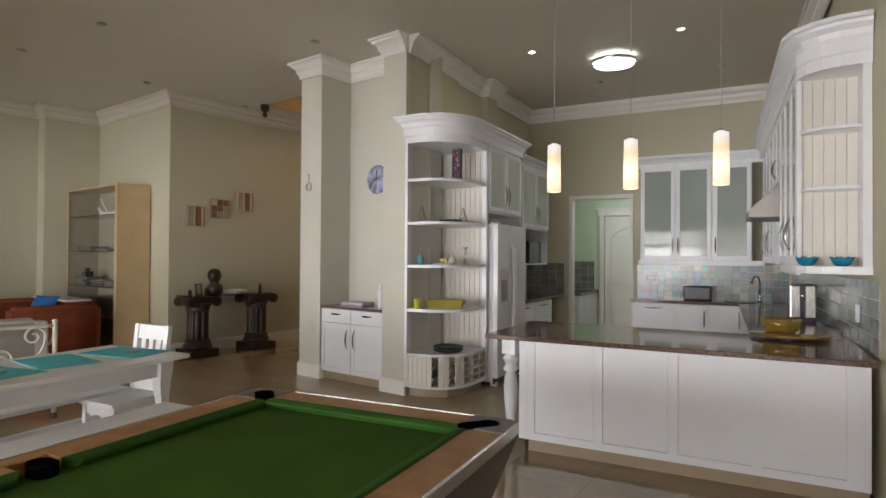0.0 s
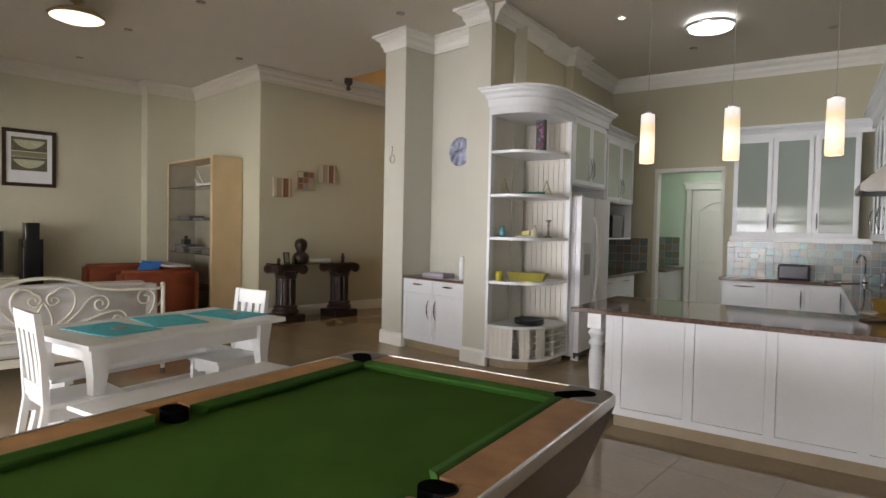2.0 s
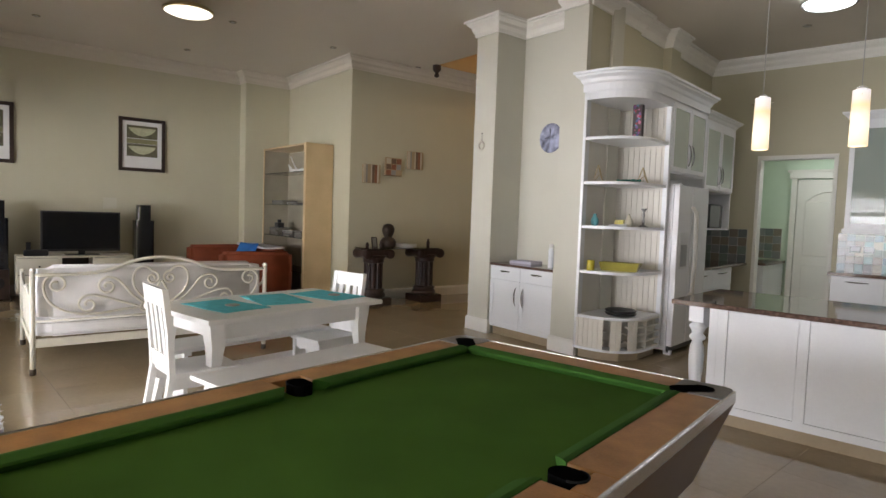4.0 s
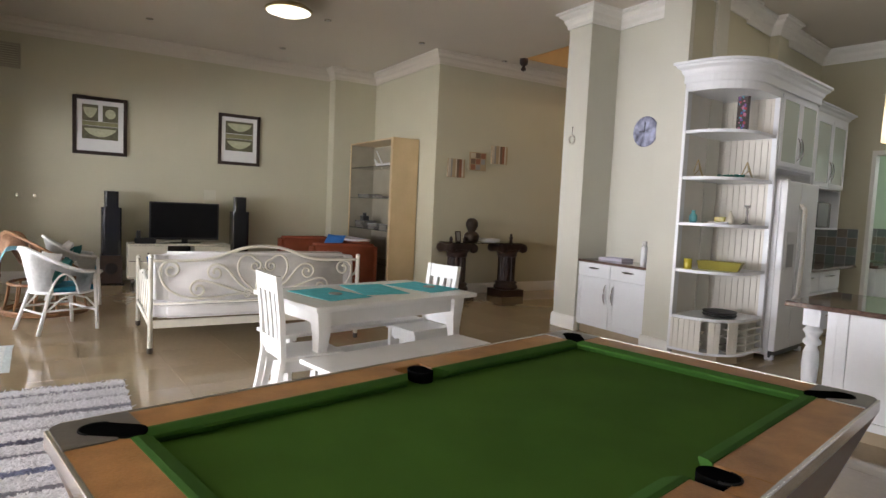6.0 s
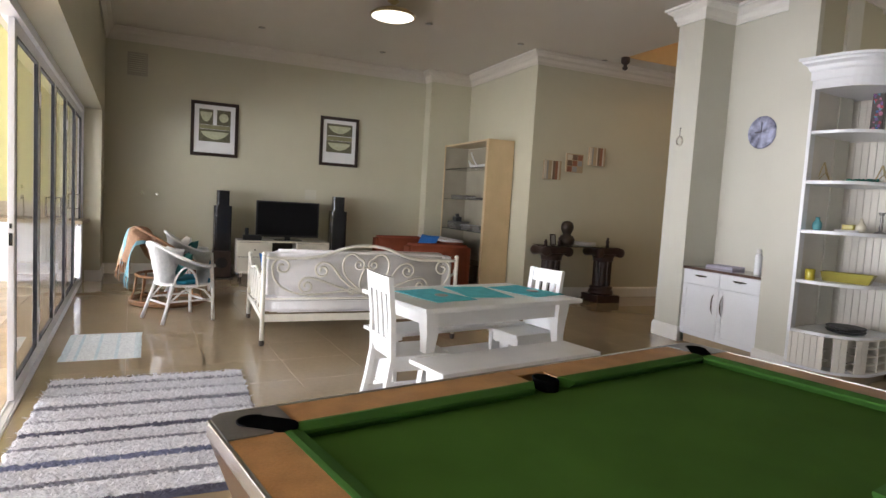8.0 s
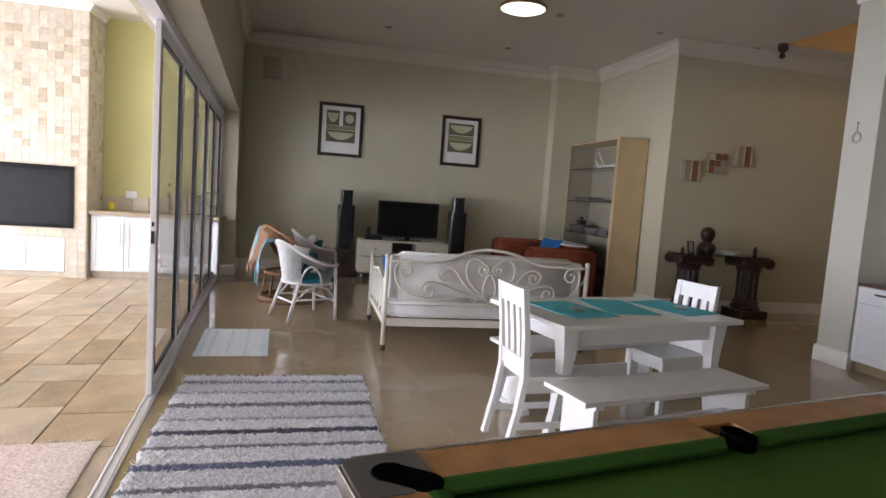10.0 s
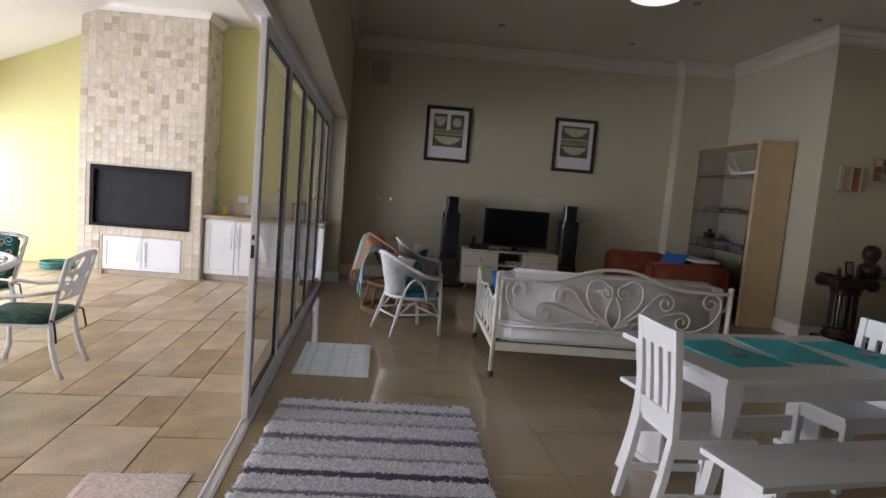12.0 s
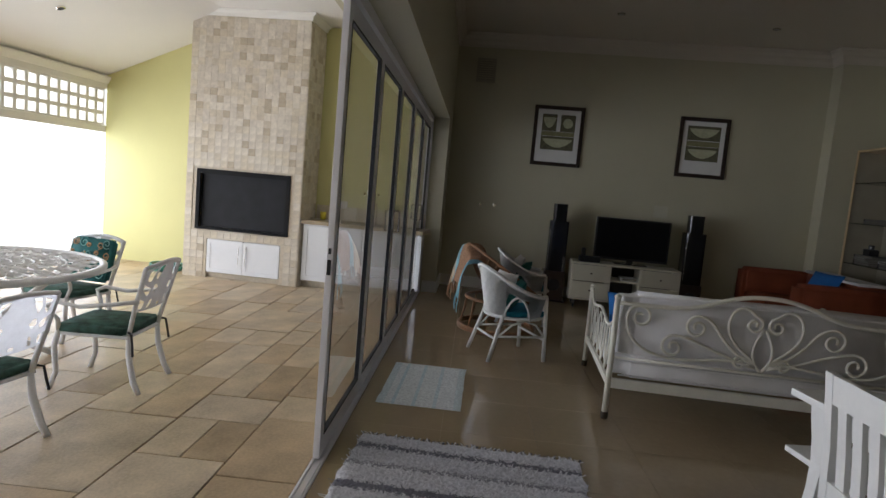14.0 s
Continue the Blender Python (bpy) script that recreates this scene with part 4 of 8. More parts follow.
# east run: rounded end shelves, doors, hood
def east_run():
    t = thing("wall_cabinet", "white wall cabinets with an open shelf end", "cabinet", K2)
    X0, X1 = 3.55, KX - 0.005
    Y0 = -1.12
    # open end
    n = 5
    for k in range(n):
        x0 = X0 + 0.03 + k * (X1 - X0 - 0.05) / n
        part("beadboard_plank", box(bmesh.new(), x0, -0.80, 1.44, x0 + (X1 - X0 - 0.05) / n - 0.002, -0.785, 2.80, bevel=0.003), M_BEAD, t)
    part("end_stile", boxes((X1 - 0.05, Y0 + 0.02, 1.44, X1, Y0 + 0.05, 2.80), (X1 - 0.02, Y0 + 0.05, 1.44, X1, -0.78, 2.80)), M_LACQ, t)
    part("end_stile", boxes((X0, -0.82, 1.44, X0 + 0.03, -0.76, 2.80)), M_LACQ, t)
    shp = [(X1, Y0 + 0.03), (X1, -0.785), (X0 + 0.01, -0.785), (X0 + 0.05, -0.9), (X0 + 0.13, -1.0), (X0 + 0.24, -1.07)]
    for z in (1.98, 2.38):
        part("shelf", prism(bmesh.new(), [(x, max(y, -0.98)) for x, y in shp], z - 0.02, z), M_LACQ, t)
    bot = [(X1, Y0), (X1, -0.76), (X0 - 0.01, -0.76), (X0 - 0.005, -0.86), (X0 + 0.04, -0.97), (X0 + 0.12, -1.05), (X0 + 0.22, -1.1)]
    part("base_board", prism(bmesh.new(), bot, 1.395, 1.445), M_LACQ, t)
    part("top_board", prism(bmesh.new(), bot, 2.74, 2.84), M_LACQ, t)
    edge = [(X0, 3.42), (X0, -0.76), (X0 + 0.005, -0.86), (X0 + 0.04, -0.97), (X0 + 0.12, -1.05), (X0 + 0.22, -1.1), (X1, Y0)]
    cornice_strip(t, edge[::1], 2.82, 0.22, 0.1)
    # bodies along the wall
    part("body", boxes((X0 + 0.022, -0.76, 1.44, X1, 0.55, 2.84)), M_LACQ, t)
    part("body", boxes((X0 + 0.022, 1.4, 1.44, X1, 3.42, 2.84)), M_LACQ, t)
    part("body", boxes((X0 + 0.022, 0.55, 2.2, X1, 1.4, 2.84)), M_LACQ, t)
    part("light_pelmet", boxes((X0, -0.76, 1.38, X0 + 0.03, 0.55, 1.44)), M_LACQ, t)
    w = new("door_row")
    w.parent = t
    w.matrix_local = pose(3.91, 0, 0, 0, 0, -90)
    for y0, y1, z0, hx in ((-0.75, -0.33, 1.46, -0.36), (-0.32, 0.1, 1.46, -0.28), (0.11, 0.54, 1.46, 0.15), (0.56, 0.97, 2.21, 0.94), (0.98, 1.39, 2.21, 1.02), (1.41, 1.9, 1.46, 1.87), (1.91, 2.4, 1.46, 1.95), (2.41, 2.9, 1.46, 2.86)):
        d = door_panel(w, "door", -y1, z0, -y0, 2.82, -0.36, 0.02, True, (-hx, 1.56 if z0 < 1.6 else 2.27, 1.8 if z0 < 1.6 else 2.45))
    h = thing("extractor_hood", "stainless steel extractor hood over the hob", "hood", K2)
    bm = bmesh.new()
    pr = [(3.30, 1.88), (3.30, 1.94), (3.56, 2.19), (3.88, 2.2), (3.88, 1.88)]
    a = [bm.verts.new((x, 0.57, z)) for x, z in pr]
    b = [bm.verts.new((x, 1.38, z)) for x, z in pr]
    for k in range(5):
        bm.faces.new((a[k], a[(k + 1) % 5], b[(k + 1) % 5], b[k]))
    bm.faces.new(a[::-1]); bm.faces.new(b)
    part("canopy", bm, mat("brushed_hood_steel", (0.3, 0.28, 0.26), 0.35, metal=0.9), h)
    part("filter", boxes((3.34, 0.6, 1.874, 3.85, 1.35, 1.88)), mat("hood_mesh", (0.25, 0.25, 0.25), 0.5, 0.7), h)
    u = thing("base_cabinet", "white base cabinets with granite top along the wall", "cabinet", K2)
    part("body", boxes((3.32, -0.36, 0.0, KX - 0.005, 3.1, 0.86)), M_LACQ, u)
    part("worktop", box(bmesh.new(), 3.27, -0.36, 0.858, KX - 0.003, 3.1, 0.896, bevel=0.004), M_GRANITE, u, "polished brown granite top")
east_run()

# island / breakfast bar
def island():
    t = thing("breakfast_bar", "white panelled breakfast bar with granite top and turned leg", "counter", K)
    F = -1.15
    part("body", boxes((1.74, F + 0.02, 0.10, 3.945, F + 0.62, 0.865)), M_LACQ, t)
    part("plinth", boxes((1.78, F + 0.06, 0.0, 3.945, F + 0.6, 0.10)), M_KICK, t, "tan tiled plinth")
    part("worktop", box(bmesh.new(), 1.49, -1.29, 0.866, 3.955, -0.22, 0.9, bevel=0.006), M_GRANITE, t, "polished brown granite top")
    part("end_panel", boxes((1.72, F, 0.10, 1.78, F + 0.62, 0.862), bevel=0.003), M_LACQ, t)
    n, x0, w = 4, 1.84, (3.88 - 1.84) / 4
    part("front_rail", boxes((1.78, F, 0.10, 3.945, F + 0.02, 0.155)), M_LACQ, t)
    part("top_rail", boxes((1.78, F, 0.849, 3.945, F + 0.02, 0.862)), M_LACQ, t)
    part("stile", boxes((1.78, F, 0.155, x0 + 0.006, F + 0.02, 0.849)), M_LACQ, t)
    for k in range(n):
        a = x0 + k * w
        part("panel", boxes((a + 0.011, F, 0.160, a + w - 0.06, F + 0.012, 0.846)), M_LACQ, t)
        part("stile", boxes((a + w - 0.0585, F, 0.155, a + w + 0.006 if k < n - 1 else 3.945, F + 0.02, 0.849)), M_LACQ, t)
    # turned leg under the overhang
    bm = bmesh.new()
    prof = [(0.034, 0), (0.04, 0.02), (0.046, 0.08), (0.03, 0.12), (0.045, 0.14), (0.03, 0.16), (0.036, 0.2), (0.05, 0.34), (0.055, 0.45), (0.05, 0.53), (0.035, 0.57), (0.058, 0.59), (0.058, 0.61), (0.04, 0.63), (0.05, 0.66), (0.062, 0.675), (0.062, 0.69), (0.045, 0.705), (0.045, 0.72)]
    lathe(bm, prof, 20, (1.60, -1.02, 0))
    part("turned_leg", bm, M_LACQ, t, "white turned wooden leg", smooth=True)
    part("leg_block", box(bmesh.new(), 1.545, -1.075, 0.72, 1.655, -0.965, 0.866, bevel=0.004), M_LACQ, t)
island()

# splashback tiles
def tile_field(name, m, x0, x1, z0, z1, size, cols, label, parent_kind="structure"):
    holder = thing(name, label, "tiles", m, kind="structure")
    bm = box(bmesh.new(), 0, -0.008, 0, size - 0.005, 0, size - 0.005, bevel=0.0015)
    base = mesh_of("splash_tile", bm, cols[0])
    meshes = []
    for c in cols:
        q = base.copy()
        q.materials[0] = c
        meshes.append(q)
    rnd = random.Random(5)
    nx, nz = int((x1 - x0) / size + 0.5), int((z1 - z0) / size + 0.5)
    for i in range(nx):
        for j in range(nz):
            o = new("tile", rnd.choice(meshes))
            o.parent = holder
            o.matrix_local = pose(x0 + i * size, 0, z0 + j * size)
    part("grout", boxes((x0, -0.003, z0, x0 + nx * size, 0.0, z0 + nz * size)), M_SPGROUT, holder)
M_SPGROUT = mat("pale_grout", (0.5, 0.5, 0.47), 0.8)
TCOL = [mat("glazed_tile_%s" % n, tuple(0.78 * q for q in c), 0.12, vary=0.12, scale=14) for n, c in (("aqua", (0.24, 0.38, 0.37)), ("sage", (0.26, 0.32, 0.27)), ("slate", (0.21, 0.24, 0.235)), ("cream", (0.5, 0.47, 0.38)), ("blue", (0.18, 0.27, 0.31)), ("grey", (0.3, 0.31, 0.3)), ("taupe", (0.29, 0.25, 0.2)))]
tile_field("splashback_north", K @ pose(0, KN - 0.001, 0), 1.72, 3.70, 0.90, 1.40, 0.1, TCOL, "glazed multicoloured splashback tiles behind the sink")
tile_field("splashback_west", K @ pose(0, KN - 0.001, 0), -0.04, 0.64, 0.90, 1.40, 0.125, [TCOL[5], TCOL[6], TCOL[1], TCOL[2]], "glazed grey and taupe splashback tiles")
tile_field("splashback_east", K2 @ pose(KX, 0, 0, 0, 0, -90), -3.1, 1.3, 0.90, 1.36, 0.115, [TCOL[6], TCOL[5], TCOL[1], TCOL[2]], "glazed dark splashback tiles along the wall")

# scullery door and its fittings
def panel_door(name, m, w, h, label, number):
    t = thing(name, label, "door", m, kind="structure")
    bm = boxes((0, 0, 0, w, 0.04, h))
    leaf = part("leaf", bm, M_TRIM, t)
    for x0, x1, z0, z1 in ((0.12, w - 0.12, 0.2, 0.85), (0.12, w - 0.12, 1.0, h - 0.35)):
        part("raised_panel", box(bmesh.new(), x0, -0.014, z0, x1, 0.0, z1, bevel=0.012), M_TRIM, leaf)
        if z0 > 0.9:
            arch = [(x0 + (x1 - x0) * k / 12, z1 + 0.16 * math.sin(math.pi * k / 12)) for k in range(13)]
            part("arch_moulding", sweep(bmesh.new(), [(x, -0.008, z) for x, z in arch], 0.012, 6), M_TRIM, leaf)
    f = bmesh.new()
    for s in ((-0.09, -0.02, 0, -0.01, 0.05, h + 0.1), (w + 0.01, -0.02, 0, w + 0.09, 0.05, h + 0.1), (-0.12, -0.03, h + 0.02, w + 0.12, 0.05, h + 0.12), (-0.15, -0.045, h + 0.12, w + 0.15, 0.05, h + 0.16)):
        box(f, *s, bevel=0.004)
    part("architrave", f, M_TRIM, t)
    part("door_handle", sweep(bmesh.new(), [(w - 0.06, -0.02, 1.0), (w - 0.06, -0.05, 1.0), (w - 0.17, -0.05, 1.0)], 0.009, 8), M_CHROME, t)
panel_door("door_1", K @ pose(0.90, 5.34, 0), 0.85, 2.22, "white panelled scullery door with arched panel", 1)
kd = thing("door_frame", "white painted doorway architrave", "door frame", K, kind="structure")
for s in ((KD0 - 0.02, KN - 0.015, 0, KD0 + 0.03, KN + 0.16, KDH), (KD1 - 0.03, KN - 0.015, 0, KD1 + 0.02, KN + 0.16, KDH), (KD0 - 0.02, KN - 0.015, KDH - 0.04, KD1 + 0.02, KN + 0.16, KDH + 0.02)):
    part("jamb", boxes(s, bevel=0.003), M_TRIM, kd)
sc = thing("base_cabinet", "white scullery cabinet with dark top", "cabinet", K)
part("body", boxes((0.22, 4.2, 0, 0.75, 5.38, 0.86)), M_LACQ, sc)
part("worktop", boxes((0.21, 4.18, 0.86, 0.78, 5.39, 0.9)), M_GRANITE, sc)
tile_field("splashback_scullery", K @ pose(0, 5.397, 0), 0.2, 0.72, 0.92, 1.4, 0.125, [TCOL[5], TCOL[6], TCOL[1], TCOL[2]], "glazed grey splashback tiles in the scullery")
# ---- living room ----
M_DKWOOD = mat("dark_brown_wood", (0.035, 0.02, 0.015), 0.3, vary=0.3, scale=12, fine=90)
M_MAPLE = mat("maple_veneer", (0.56, 0.41, 0.225), 0.4, vary=0.06, scale=3, fine=70, tint=(0.6, 0.445, 0.25))
M_PAPER = mat("white_paper", (0.75, 0.74, 0.72), 0.8, vary=0.03)
M_PRINT1 = mat("dark_olive_ink", (0.13, 0.12, 0.07), 0.8, vary=0.3, scale=30)
M_PRINT2 = mat("pale_lime_ink", (0.48, 0.48, 0.31), 0.8, vary=0.15, scale=25)
M_PRINT3 = mat("green_band_ink", (0.24, 0.23, 0.12), 0.8, vary=0.2, scale=25)
M_PGLASS = mat("gloss_black", (0.01, 0.01, 0.012), 0.06, vary=0.1)
M_GREYBOX = mat("grey_plastic", (0.35, 0.35, 0.34), 0.45)

def picture(y0, y1, z0, z1, bowls, label):
    t = thing("framed_picture", label, "picture", pose(TVX, 0, 0), "framed prints over the television")
    b = 0.055
    for s in ((0.004, y0, z0, 0.034, y0 + b, z1), (0.004, y1 - b, z0, 0.034, y1, z1), (0.004, y0 + b, z0, 0.034, y1 - b, z0 + b), (0.004, y0 + b, z1 - b, 0.034, y1 - b, z1)):
        part("frame", boxes(s, bevel=0.003), M_DKWOOD, t, "dark brown wooden frame")
    part("mount", boxes((0.006, y0 + b, z0 + b, 0.014, y1 - b, z1 - b)), M_PAPER, t, "white paper mount")
    w, h = y1 - y0, z1 - z0
    for u0, v0, u1, v1, kind in bowls:
        a0, a1, c0, c1 = y0 + u0 * w, y0 + u1 * w, z0 + v0 * h, z0 + v1 * h
        part("print_block", boxes((0.0145, a0, c0, 0.0165, a1, c1)), M_PRINT1 if kind != "band" else M_PRINT3, t)
        if kind == "band":
            continue
        bm = bmesh.new()
        cy, r = (a0 + a1) / 2, (a1 - a0) * 0.45
        if kind == "disc":
            pts = [(cy + r * 0.75 * math.cos(k * math.pi / 10), (c0 + c1) / 2 + r * 0.75 * math.sin(k * math.pi / 10)) for k in range(20)]
        else:
            top, d = c1 - (c1 - c0) * 0.2, (c1 - c0) * 0.62
            pts = [(cy - r + 2 * r * k / 16, top - d * math.sin(math.pi * k / 16) ** 0.7) for k in range(17)] + [(cy + r * 0.6, top + 0.004), (cy - r * 0.6, top + 0.004)]
        f = [bm.verts.new((0.0175, p[0], p[1])) for p in pts]
        g = [bm.verts.new((0.0168, p[0], p[1])) for p in pts]
        bm.faces.new(f)
        for k in range(len(f)):
            bm.faces.new((f[k], f[(k + 1) % len(f)], g[(k + 1) % len(f)], g[k]))
        part("print_bowl", bm, M_PRINT2, t)
picture(0.08, 0.83, 2.0, 2.9, [(0.17, 0.58, 0.46, 0.86, "bowl"), (0.54, 0.58, 0.83, 0.86, "disc"), (0.17, 0.5, 0.83, 0.575, "band"), (0.17, 0.27, 0.83, 0.495, "bowl")], "dark framed print of two bowls and a disc")
picture(2.22, 2.93, 2.0, 2.88, [(0.17, 0.62, 0.83, 0.86, "bowl"), (0.17, 0.52, 0.83, 0.61, "band"), (0.17, 0.28, 0.83, 0.515, "bowl")], "dark framed print of two stacked bowls")

v = thing("air_vent", "square beige louvred air vent on the wall", "vent", pose(TVX, -0.86, 3.18))
part("frame", boxes((0.003, 0, 0, 0.02, 0.29, 0.03), (0.003, 0, 0.33, 0.02, 0.29, 0.36), (0.003, 0, 0.03, 0.02, 0.03, 0.33), (0.003, 0.26, 0.03, 0.02, 0.29, 0.33)), mat("aged_beige_plastic", (0.4, 0.36, 0.28), 0.6), v)
for k in range(9):
    part("slat", boxes((0.004, 0.03, 0.035 + k * 0.033, 0.014, 0.26, 0.055 + k * 0.033)), mat("slat_beige_%d" % k, (0.36, 0.32, 0.25), 0.6), v)
for y in (-0.62, -0.40):
    sw = thing("wall_socket", "small white wall socket plate", "socket", pose(TVX, y, 1.32), "socket plates by the doors")
    part("plate", box(bmesh.new(), 0.003, -0.06, -0.04, 0.012, 0.06, 0.04, bevel=0.003), M_WALL, sw)
    part("rocker", box(bmesh.new(), 0.012, -0.015, -0.02, 0.016, 0.015, 0.02, bevel=0.002), M_CHROME, sw)

# television, its stand, loudspeakers
M_CREAM = mat("cream_lacquer", (0.62, 0.58, 0.47), 0.35, vary=0.04, scale=4)
def tv_stand():
    t = thing("tv_stand", "white low television stand with drawers on castors", "tv stand", pose(-10.5, 0.81, 0))
    W, D, H = 1.49, 0.45, 0.655
    part("top", box(bmesh.new(), 0, 0, H - 0.025, D + 0.01, W, H, bevel=0.004), M_CREAM, t)
    part("base", boxes((0, 0, 0.12, D, W, 0.14)), M_CREAM, t)
    for y in (0.0, 0.53, 0.945, W - 0.02):
        part("upright", boxes((0, y, 0.14, D, y + 0.02, H - 0.025)), M_CREAM, t)
    part("back", boxes((0.0, 0, 0.14, 0.012, W, H - 0.025)), M_DKWOOD, t)
    part("shelf", boxes((0.012, 0.55, 0.42, D, 0.945, 0.438)), M_CREAM, t)
    for y0, y1 in ((0.012, 0.535), (0.96, W - 0.012)):
        for z0, z1 in ((0.15, 0.385), (0.395, 0.625)):
            d = part("drawer", box(bmesh.new(), D, y0, z0, D + 0.02, y1, z1, bevel=0.003), M_CREAM, t)
            part("knob", lathe(bmesh.new(), [(0.006, 0), (0.006, 0.015), (0.014, 0.02), (0.012, 0.03)], 12, (0, 0, 0)), M_DKWOOD, d, "dark round knob").matrix_local = pose(D + 0.02, (y0 + y1) / 2, (z0 + z1) / 2, 0, 90, 0)
    for x in (0.05, D - 0.06):
        for y in (0.05, W - 0.08):
            c = part("castor", lathe(bmesh.new(), [(0.03, -0.012), (0.035, -0.006), (0.035, 0.006), (0.03, 0.012)], 14), M_BLACK, t, smooth=True)
            c.matrix_local = pose(x + 0.02, y + 0.02, 0.0355, 90, 0, 0)
            part("castor_fork", boxes((x + 0.005, y, 0.05, x + 0.035, y + 0.04, 0.12)), M_CHROME, t)
tv_stand()
d = thing("set_top_box", "small grey set-top box on the stand shelf", "media box", pose(-10.3, 1.5, 0.438))
part("body", box(bmesh.new(), 0, 0, 0, 0.2, 0.25, 0.05, bevel=0.004), M_GREYBOX, d)
part("display", boxes((0.2, 0.03, 0.012, 0.202, 0.22, 0.04)), M_STEEL, d)

def television():
    t = thing("television", "black flat-screen television on a white stand", "television", pose(-10.36, 1.12, 0.655))
    part("foot", box(bmesh.new(), -0.12, 0.3, 0, 0.12, 0.75, 0.014, bevel=0.005), M_PGLASS, t)
    part("neck", boxes((-0.03, 0.48, 0.014, 0.0, 0.57, 0.1)), M_BLACK, t)
    part("housing", box(bmesh.new(), -0.045, 0, 0.05, 0.0, 1.05, 0.655, bevel=0.008), M_BLACK, t)
    part("screen", boxes((0.0, 0.025, 0.085, 0.003, 1.025, 0.635)), mat("dark_screen", (0.006, 0.006, 0.007), 0.12, vary=0.1, spec=0.2), t, "dark glossy screen")
television()
ph = thing("cordless_phone", "black cordless phone in its base", "phone", pose(-10.2, 0.9, 0.655))
part("base", box(bmesh.new(), 0, 0, 0, 0.1, 0.3, 0.09, bevel=0.02), M_BLACK, ph)
part("handset", box(bmesh.new(), 0.02, 0.03, 0.08, 0.06, 0.09, 0.2, bevel=0.01), M_BLACK, ph)
M_PLATE = mat("faded_wall_plate", (0.56, 0.53, 0.42), 0.5, vary=0.03)
pl = solid("wall_plate", boxes((0.003, 0, 0, 0.012, 0.2, 0.18), bevel=0.003), M_PLATE, "square pale blank plate on the wall", "plate", pose(TVX, 2.0, 1.36))

def speaker(m):
    t = thing("loudspeaker", "tall glossy black floor-standing loudspeaker", "loudspeaker", m, "loudspeakers beside the television")
    part("base_cabinet", box(bmesh.new(), -0.17, -0.15, 0.0, 0.15, 0.15, 0.45, bevel=0.008), M_DKWOOD, t)
    def upright(hx, hy, r, z0, z1):
        ring = [(sx * (hx - r) + r * math.cos(math.radians(a0 + q)), sy * (hy - r) + r * math.sin(math.radians(a0 + q))) for sx, sy, a0 in ((1, 1, 0), (-1, 1, 90), (-1, -1, 180), (1, -1, 270)) for q in (0, 30, 60, 90)]
        return prism(bmesh.new(), ring, z0, z1)
    part("woofer_cabinet", upright(0.15, 0.14, 0.05, 0.45, 1.19), M_PGLASS, t)
    part("tweeter_cabinet", upright(0.10, 0.1, 0.04, 1.19, 1.44), M_PGLASS, t)
    c = part("woofer", lathe(bmesh.new(), [(0.09, 0), (0.09, 0.006), (0.075, 0.008), (0.03, -0.0), (0.0001, 0.004)], 24), M_BLACK, t, smooth=True)
    c.matrix_local = pose(0.152, 0, 0.25, 0, 90, 0)
    # thin steel strip drawn for the bright vertical highlight on the gloss
    part("highlight_strip", boxes((0.12, -0.128, 0.5, 0.153, -0.121, 1.06)), M_STEEL, t)
    part("plinth", boxes((-0.2, -0.18, 0, 0.19, 0.18, 0.02), bevel=0.004), M_PGLASS, t)
    return t
s1 = speaker(pose(-10.5, 0.60, 0.0))
copy_thing(s1, pose(-10.5, 2.53, 0.0))

# rust-coloured sofa
M_RUST = mat("rust_suede", (0.23, 0.06, 0.028), 0.85, vary=0.15, scale=5, fine=200, bump=0.04, spec=0.15)
def rust_sofa():
    t = thing("sofa", "rust suede two-seat sofa with a white throw", "sofa", pose(-10.68, 3.25, 0))
    W, D = 1.98, 1.08
    part("base", soft_box(bmesh.new(), 0.06, 0.04, 0.06, W - 0.06, D - 0.04, 0.3, 0.008, 1), M_RUST, t, smooth=True)
    for x in (0, W - 0.26):
        part("arm", soft_box(bmesh.new(), x, 0.0, 0.05, x + 0.26, D, 0.78, 0.012, x), M_RUST, t, smooth=True)
    part("back", soft_box(bmesh.new(), 0.2, D - 0.26, 0.05, W - 0.2, D, 0.80, 0.015, 3), M_RUST, t, smooth=True)
    for k in range(2):
        x = 0.27 + k * 0.725
        part("seat_cushion", soft_box(bmesh.new(), x, 0.02, 0.28, x + 0.715, D - 0.26, 0.46, 0.02, 5 + k), M_RUST, t, smooth=True)
    for x in (0.08, W - 0.14):
        for y in (0.06, D - 0.12):
            part("foot", box(bmesh.new(), x, y, 0, x + 0.06, y + 0.06, 0.06, bevel=0.005), M_DKWOOD, t)
rust_sofa()
bm = soft_box(bmesh.new(), 0, -0.03, 0, 1.35, 0.32, 0.035, 0.012, 9)
solid("throw", bm, M_LINEN, "white cotton throw over the sofa back", "throw", pose(-10.35, 4.03, 0.80), smooth=True)
cushion("cushion", pose(-9.5, 3.85, 0.68, 62, 0, 20), 0.45, 0.45, 0.15, M_BLUE, "bright blue cushion leaning on the rust sofa", "", 7)

